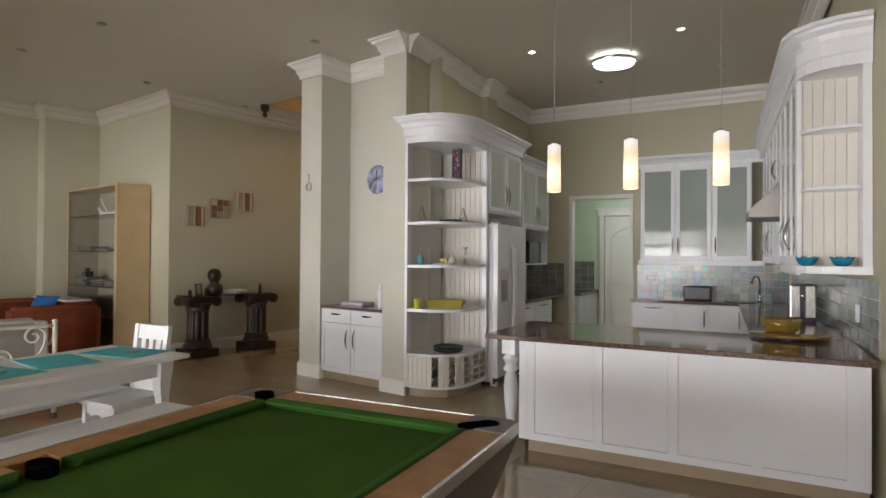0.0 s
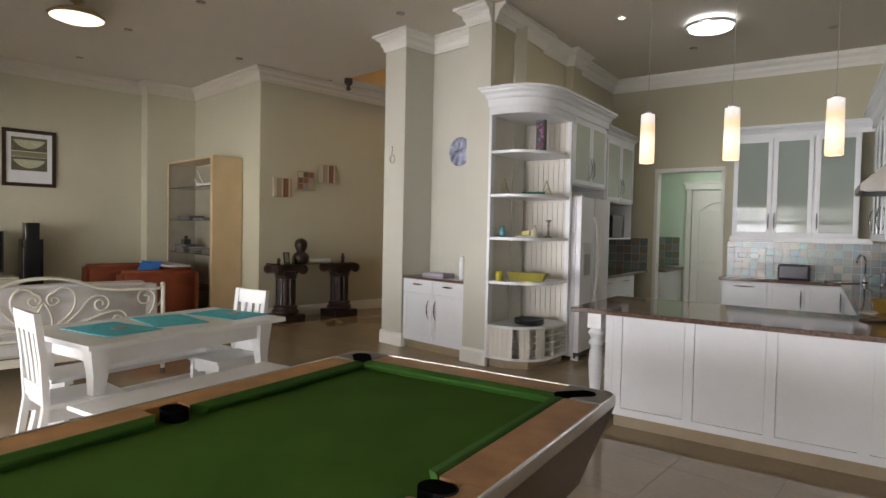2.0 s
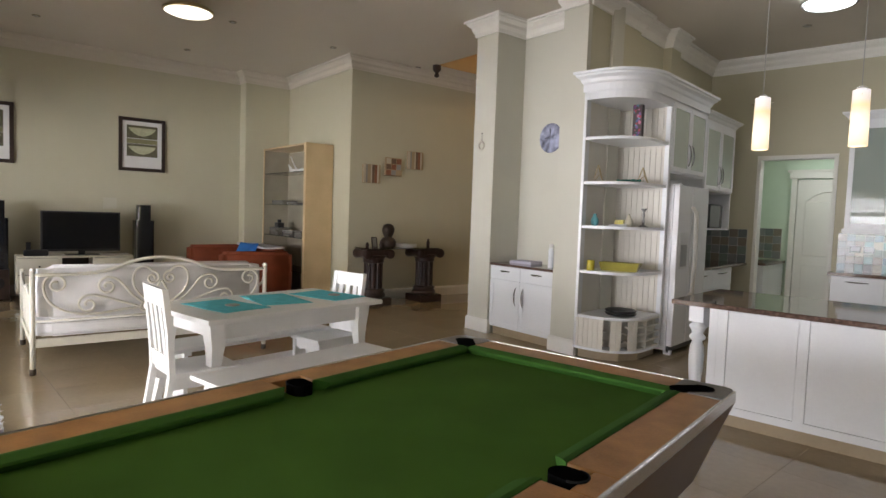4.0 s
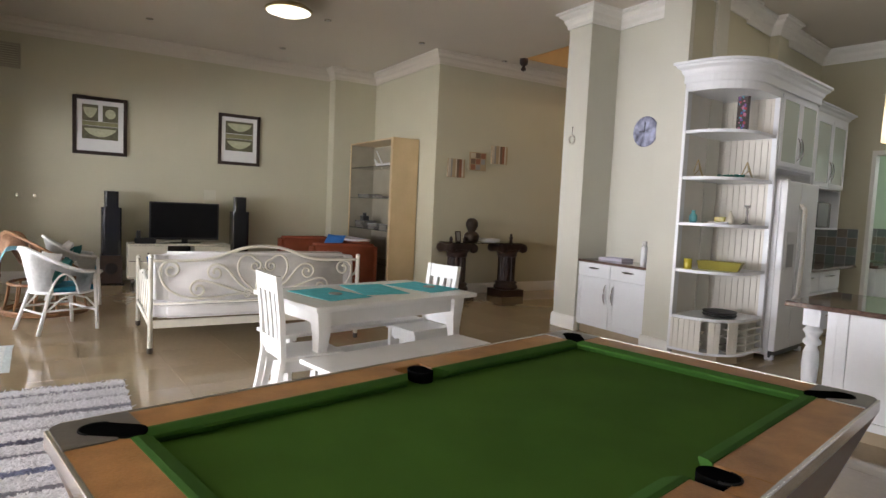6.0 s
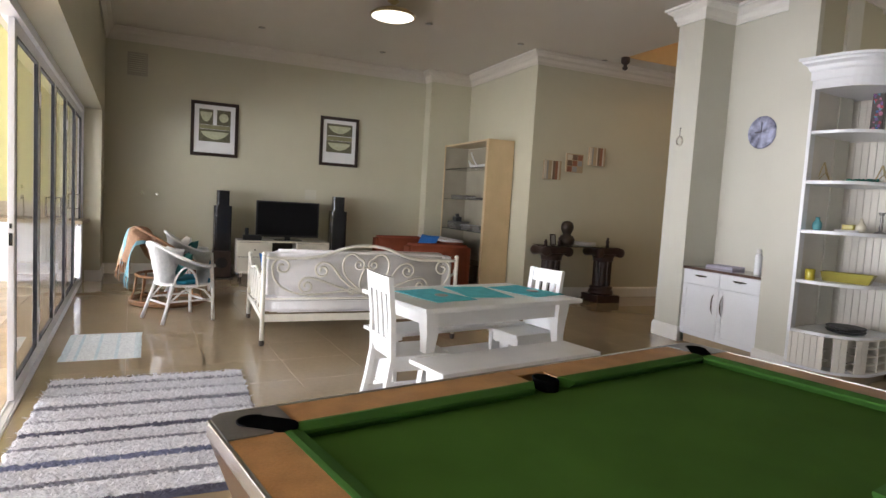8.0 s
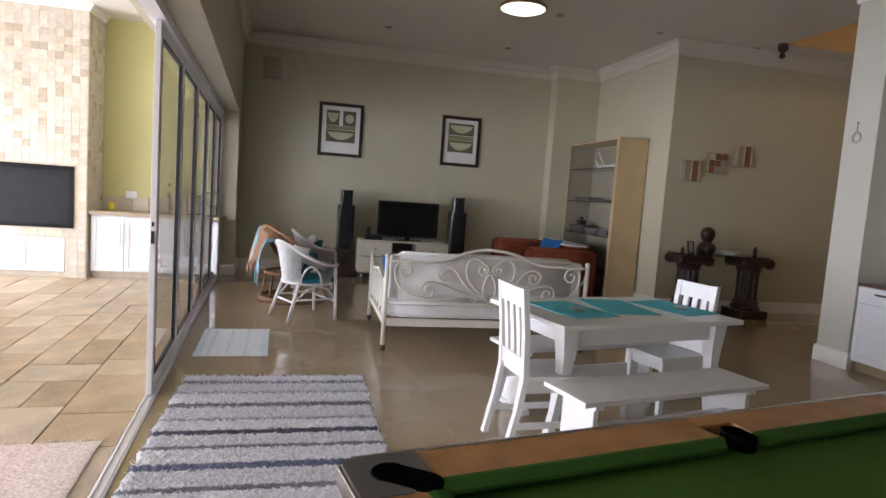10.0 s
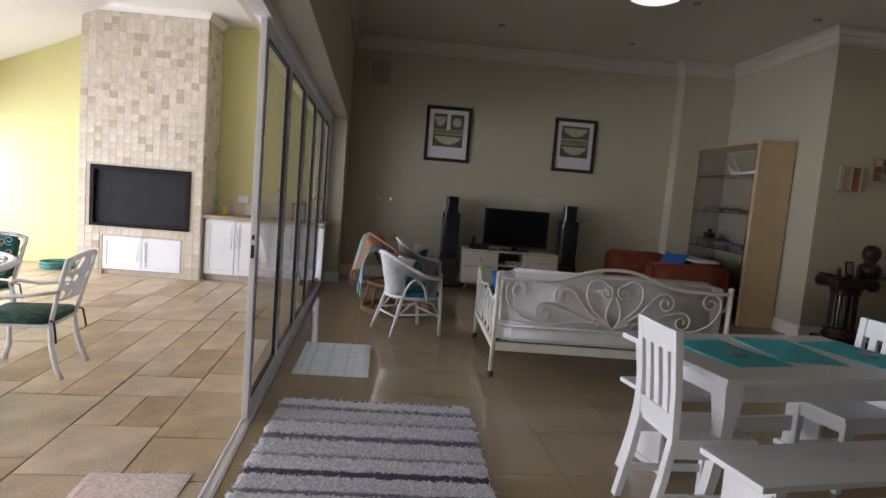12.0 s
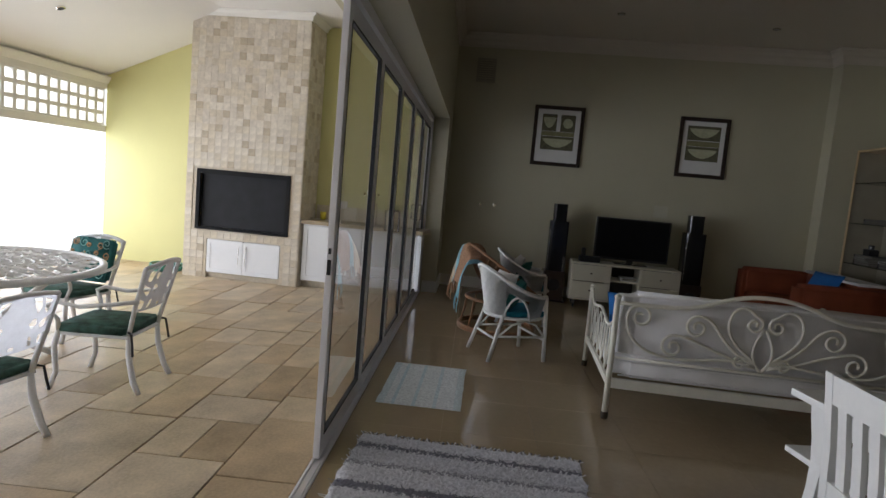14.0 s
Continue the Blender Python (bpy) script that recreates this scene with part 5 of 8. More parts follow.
# bookcase
M_SHELFGLASS = glass("smoked_shelf_glass", (0.3, 0.34, 0.33), 0.02)
M_DULLPLY = mat("grey_beige_board", (0.34, 0.3, 0.22), 0.6, vary=0.08, scale=4)
def bookcase():
    t = thing("bookcase", "tall maple bookcase with glass shelves, partly filled", "bookcase", pose(-10.52, 4.55, 0))
    W, D, H = 1.79, 0.48, 2.54
    part("side_panel", box(bmesh.new(), W - 0.035, 0, 0, W, D, H, bevel=0.002), M_MAPLE, t, "maple veneered side panel")
    part("side_panel", box(bmesh.new(), 0, 0, 0, 0.035, D, H, bevel=0.002), M_DULLPLY, t, "grey-beige side panel")
    part("front_stile", box(bmesh.new(), W - 0.075, -0.008, 0, W - 0.0, 0.0, H, bevel=0.002), M_MAPLE, t)
    part("front_stile", box(bmesh.new(), 0, -0.008, 0, 0.05, 0.0, H, bevel=0.002), M_MAPLE, t)
    part("top_rail", boxes((0.035, 0, H - 0.03, W - 0.035, D, H - 0.002)), M_MAPLE, t)
    part("back_panel", boxes((0.95, D - 0.02, 0.1, W - 0.035, D, H - 0.2)), M_LACQ, t, "white back panel")
    part("back_panel", boxes((0.035, D - 0.012, 0.0, 0.93, D, H - 0.05)), M_DULLPLY, t)
    part("back_post", boxes((0.92, D - 0.05, 0.0, 0.96, D - 0.012, H - 0.03)), M_STEEL, t)
    for z in (0.42, 0.99, 1.54, 2.09):
        part("shelf", boxes((0.035, 0.01, z - 0.012, W - 0.035, D - 0.03, z)), M_SHELFGLASS, t, "smoked glass shelf")
bookcase()
BC = pose(-10.52, 4.55, 0)
rb = random.Random(11)
BOOKC = [mat("book_cover_%d" % k, c, 0.6) for k, c in enumerate(((0.2, 0.19, 0.17), (0.02, 0.02, 0.025), (0.08, 0.07, 0.06), (0.4, 0.4, 0.4), (0.05, 0.03, 0.02)))]
M_PAGES = mat("aged_page_edges", (0.16, 0.145, 0.12), 0.8)
def stack(x, y, z, n, w, d):
    zz = z
    for k in range(n):
        h = 0.018 + 0.02 * rb.random()
        ww, dd = w * (0.8 + 0.2 * rb.random()), d * (0.8 + 0.2 * rb.random())
        b = thing("book", "closed book lying in a stack on the bookcase", "book", BC @ pose(x, y, zz, 0, 0, rb.uniform(-8, 8)), "books on the bookcase")
        part("cover", boxes((0, 0, 0, ww, dd, 0.003), (0, 0, h - 0.003, ww, dd, h), (0, 0, 0.003, 0.004, dd, h - 0.003)), rb.choice(BOOKC), b)
        part("page_block", boxes((0.004, 0.012, 0.003, ww - 0.012, dd - 0.006, h - 0.003)), M_PAGES, b)
        zz += h + 0.0005
    return zz
zt = stack(0.18, 0.06, 0.99, 4, 0.42, 0.3)
stack(0.75, 0.06, 0.99, 3, 0.4, 0.28)
stack(1.2, 0.08, 0.99, 3, 0.36, 0.28)
stack(0.3, 0.05, 1.54, 2, 0.6, 0.32)
stack(0.95, 0.05, 1.54, 1, 0.5, 0.32)
cm = thing("camera_case", "black camera case on a book stack", "case", BC @ pose(0.3, 0.1, zt))
part("body", box(bmesh.new(), 0, 0, 0, 0.16, 0.12, 0.09, bevel=0.012), M_BLACK, cm)
part("lens", lathe(bmesh.new(), [(0.035, 0), (0.035, 0.05), (0.03, 0.055)], 16, (0.08, 0.06, 0.09)), M_BLACK, cm)
# driftwood boat on the upper shelf
bm = bmesh.new()
sweep(bm, [(0, 0, 0.16), (0.12, 0, 0.06), (0.35, 0, 0.03), (0.7, 0, 0.05), (0.95, 0, 0.13)], lambda t: 0.01 + 0.03 * math.sin(math.pi * t), 8)
sweep(bm, [(0.05, 0.02, 0.3), (0.18, 0.02, 0.16), (0.32, 0.02, 0.05)], 0.012, 6)
solid("driftwood_boat", bm, M_PAPER, "pale driftwood boat ornament on a glass shelf", "ornament", BC @ pose(0.6, 0.22, 2.085), smooth=True)

# small canvases on the hall wall
CAN = [mat("canvas_%s" % n, c, 0.8) for n, c in (("rust", (0.25, 0.1, 0.05)), ("cream", (0.55, 0.48, 0.36)), ("grey", (0.3, 0.29, 0.26)), ("brown", (0.16, 0.1, 0.06)), ("tan", (0.4, 0.3, 0.18)))]
def canvas(y0, z0, pattern, label):
    t = thing("wall_canvas", label, "picture", pose(WCX, y0, z0), "small canvases on the hall wall")
    part("stretcher", box(bmesh.new(), 0.003, 0, 0, 0.035, 0.33, 0.30, bevel=0.003), CAN[4], t)
    if pattern == "stripes":
        x = 0.005
        for k, w in enumerate((0.05, 0.03, 0.06, 0.025, 0.045, 0.05, 0.03, 0.025)):
            part("stripe", boxes((0.035, x, 0.004, 0.037, x + w - 0.002, 0.296)), CAN[k * 2 % 5 if k % 3 else 1], t)
            x += w
    else:
        for i in range(3):
            for j in range(3):
                part("square", boxes((0.035, 0.02 + i * 0.1, 0.01 + j * 0.095, 0.037, 0.11 + i * 0.1, 0.095 + j * 0.095)), CAN[(i * 2 + j * 3) % 5], t)
canvas(5.27, 1.93, "stripes", "small striped rust and cream canvas on the wall")
canvas(5.69, 2.07, "squares", "small chequered tan canvas on the wall")
canvas(6.13, 2.21, "stripes", "small striped brown and grey canvas on the wall")

# console table on two carved columns
M_CARVED = mat("carved_dark_wood", (0.03, 0.014, 0.011), 0.28, vary=0.3, scale=14, fine=120)
def console():
    t = thing("console_table", "console table of two carved dark columns and glass", "console table", pose(-7.82, 5.3, 0))
    for y in (0.0, 1.0):
        part("plinth", box(bmesh.new(), -0.22, y - 0.22, 0.0, 0.22, y + 0.22, 0.12, bevel=0.012), M_CARVED, t)
        part("column_base", lathe(bmesh.new(), [(0.19, 0.12), (0.205, 0.15), (0.19, 0.19), (0.17, 0.2), (0.19, 0.235), (0.155, 0.26)], 28, (0, y, 0)), M_CARVED, t, smooth=True)
        bm = bmesh.new()
        n = 48
        rings = []
        for z in (0.26, 0.66):
            rings.append([bm.verts.new(((0.135 + 0.014 * (1 if k % 4 in (0, 1) else 0)) * math.cos(2 * math.pi * k / n), y + (0.135 + 0.014 * (1 if k % 4 in (0, 1) else 0)) * math.sin(2 * math.pi * k / n), z)) for k in range(n)])
        for k in range(n):
            bm.faces.new((rings[0][k], rings[0][(k + 1) % n], rings[1][(k + 1) % n], rings[1][k]))
        part("fluted_shaft", bm, M_CARVED, t)
        part("neck", lathe(bmesh.new(), [(0.15, 0.66), (0.17, 0.68), (0.16, 0.7), (0.18, 0.74), (0.21, 0.78)], 28, (0, y, 0)), M_CARVED, t, smooth=True)
        part("capital_slab", box(bmesh.new(), -0.2, y - 0.2, 0.78, 0.2, y + 0.2, 0.885, bevel=0.02), M_CARVED, t)
        for s in (-1, 1):
            c = part("volute", lathe(bmesh.new(), [(0.03, -0.205), (0.07, -0.197), (0.078, -0.17), (0.062, -0.08), (0.058, 0), (0.062, 0.08), (0.078, 0.17), (0.07, 0.197), (0.03, 0.205)], 20), M_CARVED, t, smooth=True)
            c.matrix_local = pose(0, y + s * 0.2, 0.806, 0, 90, 0)
    part("glass_top", box(bmesh.new(), -0.22, -0.22, 0.886, 0.22, 1.14, 0.896, bevel=0.002), M_SHELFGLASS, t, "clear glass top")
console()
CT = pose(-7.82, 5.3, 0.8965)
bm = lathe(bmesh.new(), [(0.10, 0), (0.12, 0.03), (0.13, 0.1), (0.1, 0.15), (0.06, 0.17), (0.075, 0.2), (0.10, 0.26), (0.10, 0.31), (0.08, 0.36), (0.03, 0.385)], 20)
solid("bust_statue", bm, mat("dark_bronze", (0.05, 0.035, 0.025), 0.35, 0.6), "dark bronze bust on the console table", "statue", CT @ pose(0, 0.26, 0), smooth=True)
f = thing("photo_frame", "small dark photo frame on the console", "frame", CT @ pose(0.02, -0.05, 0, 0, -12, 0))
part("frame", boxes((0, 0, 0, 0.015, 0.015, 0.17), (0, 0.085, 0, 0.015, 0.1, 0.17), (0, 0.015, 0, 0.015, 0.085, 0.015), (0, 0.015, 0.155, 0.015, 0.085, 0.17)), M_CARVED, f)
part("photo", boxes((0.003, 0.015, 0.015, 0.008, 0.085, 0.155)), CAN[2], f)
for k, (y, h) in enumerate(((-0.16, 0.09), (0.09, 0.1), (1.02, 0.15))):
    solid("figurine", lathe(bmesh.new(), [(0.03, 0), (0.022, h * 0.3), (0.035, h * 0.55), (0.015, h * 0.72), (0.024, h * 0.86), (0.006, h)], 14), M_CARVED, "small dark carved figurine on the console", "figurine", CT @ pose(0.06, y, 0), "figurines on the console", smooth=True)
for k in range(3):
    solid("plate", lathe(bmesh.new(), [(0.08, 0), (0.16, 0.012), (0.18, 0.022), (0.175, 0.024), (0.08, 0.008)], 28), M_PAPER, "pale glass plate stacked on the console", "plate", CT @ pose(0, 0.62, k * 0.018 + 0.0), "plates stacked on the console", smooth=True)

# wicker chairs and papasan
M_WICKER = mat("white_painted_wicker", (0.72, 0.71, 0.69), 0.5, vary=0.1, scale=30, fine=200, bump=0.08)
M_RATTAN = mat("brown_rattan", (0.24, 0.115, 0.045), 0.45, vary=0.25, scale=14, fine=90)
M_TURQ = mat("turquoise_cushion_cloth", (0.02, 0.24, 0.36), 0.85, vary=0.15, fine=250, bump=0.05)
def wicker_chair(m, group):
    """Tub chair that faces +y."""
    t = thing("wicker_chair", "white painted wicker tub chair with turquoise cushion", "chair", m, group)
    def rim(a):
        # plan ellipse, opens at the front; a from -1 (left arm end) to 1
        th = math.radians(-90 + a * 128)
        return Vector((0.31 * math.cos(th + 0) , 0.29 * math.sin(th), 0))
    def height(a):
        return 0.61 + 0.24 * max(0.0, math.cos(a * math.pi / 2)) ** 2.6
    n = 26
    top = []
    for k in range(n + 1):
        a = -1 + 2 * k / n
        p = rim(a)
        flare = 1.08
        top.append((p.x * flare, p.y * flare - 0.05 * (height(a) - 0.6) / 0.25, height(a)))
    part("top_rim", sweep(bmesh.new(), top, 0.019, 8), M_WICKER, t, smooth=True)
    # woven tub wall
    bm = bmesh.new()
    rows = 7
    g = []
    for k in range(n + 1):
        a = -1 + 2 * k / n
        p = rim(a)
        col = []
        for r in range(rows + 1):
            f = r / rows
            z = 0.40 + (height(a) - 0.40) * f
            s = 0.92 + 0.16 * f
            w = 0.004 * (1 if (k + r) % 2 else -1)
            col.append(bm.verts.new((p.x * (s + w), p.y * (s + w) - 0.05 * f * (height(a) - 0.6) / 0.25, z)))
        g.append(col)
    for k in range(n):
        for r in range(rows):
            # arch opening under each arm
            if (4 <= k <= 7 or n - 8 <= k <= n - 5) and r < 5:
                continue
            bm.faces.new((g[k][r], g[k + 1][r], g[k + 1][r + 1], g[k][r + 1]))
    bmesh.ops.solidify(bm, geom=list(bm.faces), thickness=0.012)
    part("woven_back", bm, M_WICKER, t)
    # arches beside the openings
    for k0, k1 in ((3.5, 8.5), (n - 8.5, n - 3.5)):
        pts = []
        for j in range(11):
            f = j / 10
            kk = k0 + (k1 - k0) * f
            a = -1 + 2 * kk / n
            p = rim(a)
            pts.append((p.x * 1.0, p.y * 1.0, 0.40 + 0.2 * math.sin(math.pi * f) ** 0.7))
        part("arch", sweep(bmesh.new(), pts, 0.012, 6), M_WICKER, t, smooth=True)
    ring = [(0.29 * math.cos(q), 0.27 * math.sin(q), 0.40) for q in [2 * math.pi * k / 24 for k in range(24)]]
    part("seat_ring", sweep(bmesh.new(), ring, 0.016, 6, True), M_WICKER, t, smooth=True)
    part("seat", lathe(bmesh.new(), [(0.27, 0.385), (0.28, 0.40), (0.0001, 0.402)], 28), M_WICKER, t)
    for sx in (-1, 1):
        part("leg", sweep(bmesh.new(), [(sx * 0.2, -0.2, 0.42), (sx * 0.24, -0.33, 0.0)], 0.019, 8), M_WICKER, t, smooth=True)
        part("leg", sweep(bmesh.new(), [(sx * 0.25, 0.2, 0.60), (sx * 0.255, 0.215, 0.3), (sx * 0.255, 0.23, 0.0)], 0.019, 8), M_WICKER, t, smooth=True)
        part("stretcher", sweep(bmesh.new(), [(sx * 0.225, -0.26, 0.23), (sx * 0.255, 0.22, 0.23)], 0.011, 6), M_WICKER, t, smooth=True)
        part("leg_brace", sweep(bmesh.new(), [(sx * 0.215, -0.25, 0.22), (sx * 0.24, -0.12, 0.34), (sx * 0.25, 0.0, 0.38), (sx * 0.25, 0.12, 0.34), (sx * 0.255, 0.22, 0.22)], 0.01, 6), M_WICKER, t, smooth=True)
    for y in (-0.26, 0.22):
        part("stretcher", sweep(bmesh.new(), [(-0.23, y, 0.2), (0.23, y, 0.2)], 0.011, 6), M_WICKER, t, smooth=True)
    return t
wc = wicker_chair(pose(-7.15, 0.03, 0, 0, 0, 27), "wicker chairs in the sitting corner")
copy_thing(wc, pose(-8.75, 0.16, 0, 0, 0, 4))
for (x, y, a) in ((-7.15, 0.03, 27), (-8.75, 0.16, 4)):
    Q = pose(x, y, 0, 0, 0, a)
    bm = soft_box(bmesh.new(), -0.22, -0.2, 0.404, 0.22, 0.22, 0.46, 0.015, x)
    solid("seat_cushion", bm, M_TURQ, "turquoise seat pad on a wicker chair", "cushion", Q, "seat pads", smooth=True)
    cushion("cushion", Q @ pose(-0.03, -0.13, 0.63, 68, 0, 4), 0.36, 0.34, 0.12, M_LINEN, "white square cushion leaning in a wicker chair", "", 3)
    cushion("cushion", Q @ pose(0.13, -0.06, 0.61, 62, 0, -20), 0.28, 0.3, 0.1, mat("dark_teal_cloth_%d" % (x < -8), (0.02, 0.16, 0.15), 0.9), "dark teal cushion leaning in a wicker chair", "", 5)

def papasan():
    t = thing("papasan_chair", "brown rattan papasan chair with a bowl seat", "chair", pose(-8.1, -0.14, 0, 0, 0, 16))
    for z, r in ((0.03, 0.42), (0.36, 0.36), (0.06, 0.42)):
        part("hoop", sweep(bmesh.new(), [(r * math.cos(q), r * math.sin(q), z) for q in [2 * math.pi * k / 28 for k in range(28)]], 0.018, 8, True), M_RATTAN, t, smooth=True)
    for k in range(12):
        q = 2 * math.pi * k / 12
        part("spindle", sweep(bmesh.new(), [(0.42 * math.cos(q), 0.42 * math.sin(q), 0.03), (0.38 * math.cos(q), 0.38 * math.sin(q), 0.2), (0.36 * math.cos(q), 0.36 * math.sin(q), 0.36)], 0.012, 6), M_RATTAN, t, smooth=True)
    bowl = pose(0.0, -0.02, 0.58, -34, 0, 0)
    def P(r, q):
        z = 0.26 * (r / 0.5) ** 2 - 0.16
        return bowl @ Vector((r * math.cos(q), r * math.sin(q), z))
    for r in (0.5, 0.36, 0.2):
        part("bowl_ring", sweep(bmesh.new(), [P(r, 2 * math.pi * k / 32) for k in range(32)], 0.016 if r > 0.4 else 0.01, 8, True), M_RATTAN, t, smooth=True)
    for k in range(26):
        q = 2 * math.pi * k / 26
        part("bowl_cane", sweep(bmesh.new(), [P(r, q) for r in (0.06, 0.2, 0.35, 0.5)], 0.009, 5), M_RATTAN, t, smooth=True)
    bm = bmesh.new()
    n, rr = 30, 6
    g = [[bm.verts.new(bowl @ Vector((0.47 * r / rr * math.cos(2 * math.pi * k / n), 0.47 * r / rr * math.sin(2 * math.pi * k / n), 0.26 * (0.94 * r / rr) ** 2 - 0.13 + 0.015 * noise.noise(Vector((r, k * 0.5, 2)))))) for k in range(n)] for r in range(1, rr + 1)]
    for r in range(rr - 1):
        for k in range(n):
            bm.faces.new((g[r][k], g[r][(k + 1) % n], g[r + 1][(k + 1) % n], g[r + 1][k]))
    bm.faces.new(g[0])
    bmesh.ops.solidify(bm, geom=list(bm.faces), thickness=-0.05)
    part("bowl_cushion", bm, mat("brown_cotton", (0.2, 0.11, 0.06), 0.9, fine=200), t, smooth=True)
papasan()

def stripe_mat(name, stops, axis=0, scale=1.0, rough=0.95, fuzz=0.3):
    """Woven cloth with stripes across one local axis; stops: (position 0..1, colour)."""
    m = bpy.data.materials.new(name)
    m.use_nodes = True
    n, l = m.node_tree.nodes, m.node_tree.links
    b = n["Principled BSDF"]
    tc, sep, nz, ad = n.new("ShaderNodeTexCoord"), n.new("ShaderNodeSeparateXYZ"), n.new("ShaderNodeTexNoise"), n.new("ShaderNodeMath")
    nz.inputs["Scale"].default_value, nz.inputs["Detail"].default_value = 55, 4
    l.new(tc.outputs["Generated"], sep.inputs[0])
    l.new(tc.outputs["Object"], nz.inputs["Vector"])
    ad.operation = 'MULTIPLY_ADD'
    l.new(nz.outputs["Fac"], ad.inputs[0])
    ad.inputs[1].default_value = 0.022 * fuzz
    l.new(sep.outputs[axis], ad.inputs[2])
    r = n.new("ShaderNodeValToRGB")
    r.color_ramp.interpolation = 'CONSTANT'
    els = r.color_ramp.elements
    while len(els) < len(stops):
        els.new(0.5)
    for e, (p, c) in zip(els, stops):
        e.position, e.color = p, (*c, 1)
    l.new(ad.outputs[0], r.inputs[0])
    mx = n.new("ShaderNodeMix")
    mx.data_type, mx.blend_type = 'RGBA', 'MULTIPLY'
    mx.inputs[0].default_value = 0.7
    r2 = n.new("ShaderNodeValToRGB")
    r2.color_ramp.elements[0].position, r2.color_ramp.elements[1].position = 0.3, 0.7
    r2.color_ramp.elements[0].color, r2.color_ramp.elements[1].color = (0.62, 0.62, 0.65, 1), (1.15, 1.15, 1.15, 1)
    l.new(nz.outputs["Fac"], r2.inputs[0])
    l.new(r.outputs[0], mx.inputs[6])
    l.new(r2.outputs[0], mx.inputs[7])
    l.new(mx.outputs[2], b.inputs["Base Color"])
    b.inputs["Roughness"].default_value, b.inputs["Specular IOR Level"].default_value = rough, 0.1
    bp = n.new("ShaderNodeBump")
    bp.inputs["Distance"].default_value = 0.006
    l.new(nz.outputs["Fac"], bp.inputs["Height"])
    l.new(bp.outputs[0], b.inputs["Normal"])
    return m

M_THROW = stripe_mat("striped_throw_cloth", [(0, (0.36, 0.21, 0.12)), (0.12, (0.5, 0.4, 0.28)), (0.2, (0.33, 0.19, 0.11)), (0.36, (0.22, 0.42, 0.5)), (0.45, (0.34, 0.2, 0.12)), (0.88, (0.2, 0.4, 0.48))], 0, fuzz=0.5)
def throw_blanket():
    bm = bmesh.new()
    n, m = 26, 34
    g = []
    for i in range(n + 1):
        u = i / n
        col = []
        for j in range(m + 1):
            v = j / m
            # over the bowl's rim: up the inside, over, and down the outside
            a = (v - 0.42) * 3.4
            out = 0.08 + 0.13 * math.sin(max(-1.5, min(1.5, a))) * (0.7 + 0.3 * u)
            z = 0.97 - 0.05 * a * a - max(0, v - 0.62) * 0.5
            fold = 0.022 * math.sin(u * 22 + v * 3) * (0.4 + v) + 0.02 * noise.noise(Vector((u * 4, v * 4, 1)))
            x = (u - 0.5) * (0.48 + 0.2 * v)
            col.append(bm.verts.new((x + fold * 0.4, -0.42 - out + fold - 0.12 * (v > 0.42) * (v - 0.42), z - 0.75 * (u - 0.5) ** 2)))
        g.append(col)
    for i in range(n):
        for j in range(m):
            bm.faces.new((g[i][j], g[i + 1][j], g[i + 1][j + 1], g[i][j + 1]))
    fr = bmesh.new()
    for i in range(0, n + 1):
        p = g[i][m].co.copy()
        sweep(fr, [p, p + Vector((0.006 * math.sin(i * 3.0), -0.012, -0.06)), p + Vector((0.014 * math.sin(i * 2.0), -0.01, -0.13))], 0.006, 4)
    t = thing("throw_blanket", "striped brown and blue fringed throw over the papasan", "blanket", pose(-8.12, 0.04, -0.015, 0, 0, 16))
    part("cloth", bm, M_THROW, t, smooth=True)
    tagged(part("fringe", fr, M_THROW, t), kind="stuff")
throw_blanket()

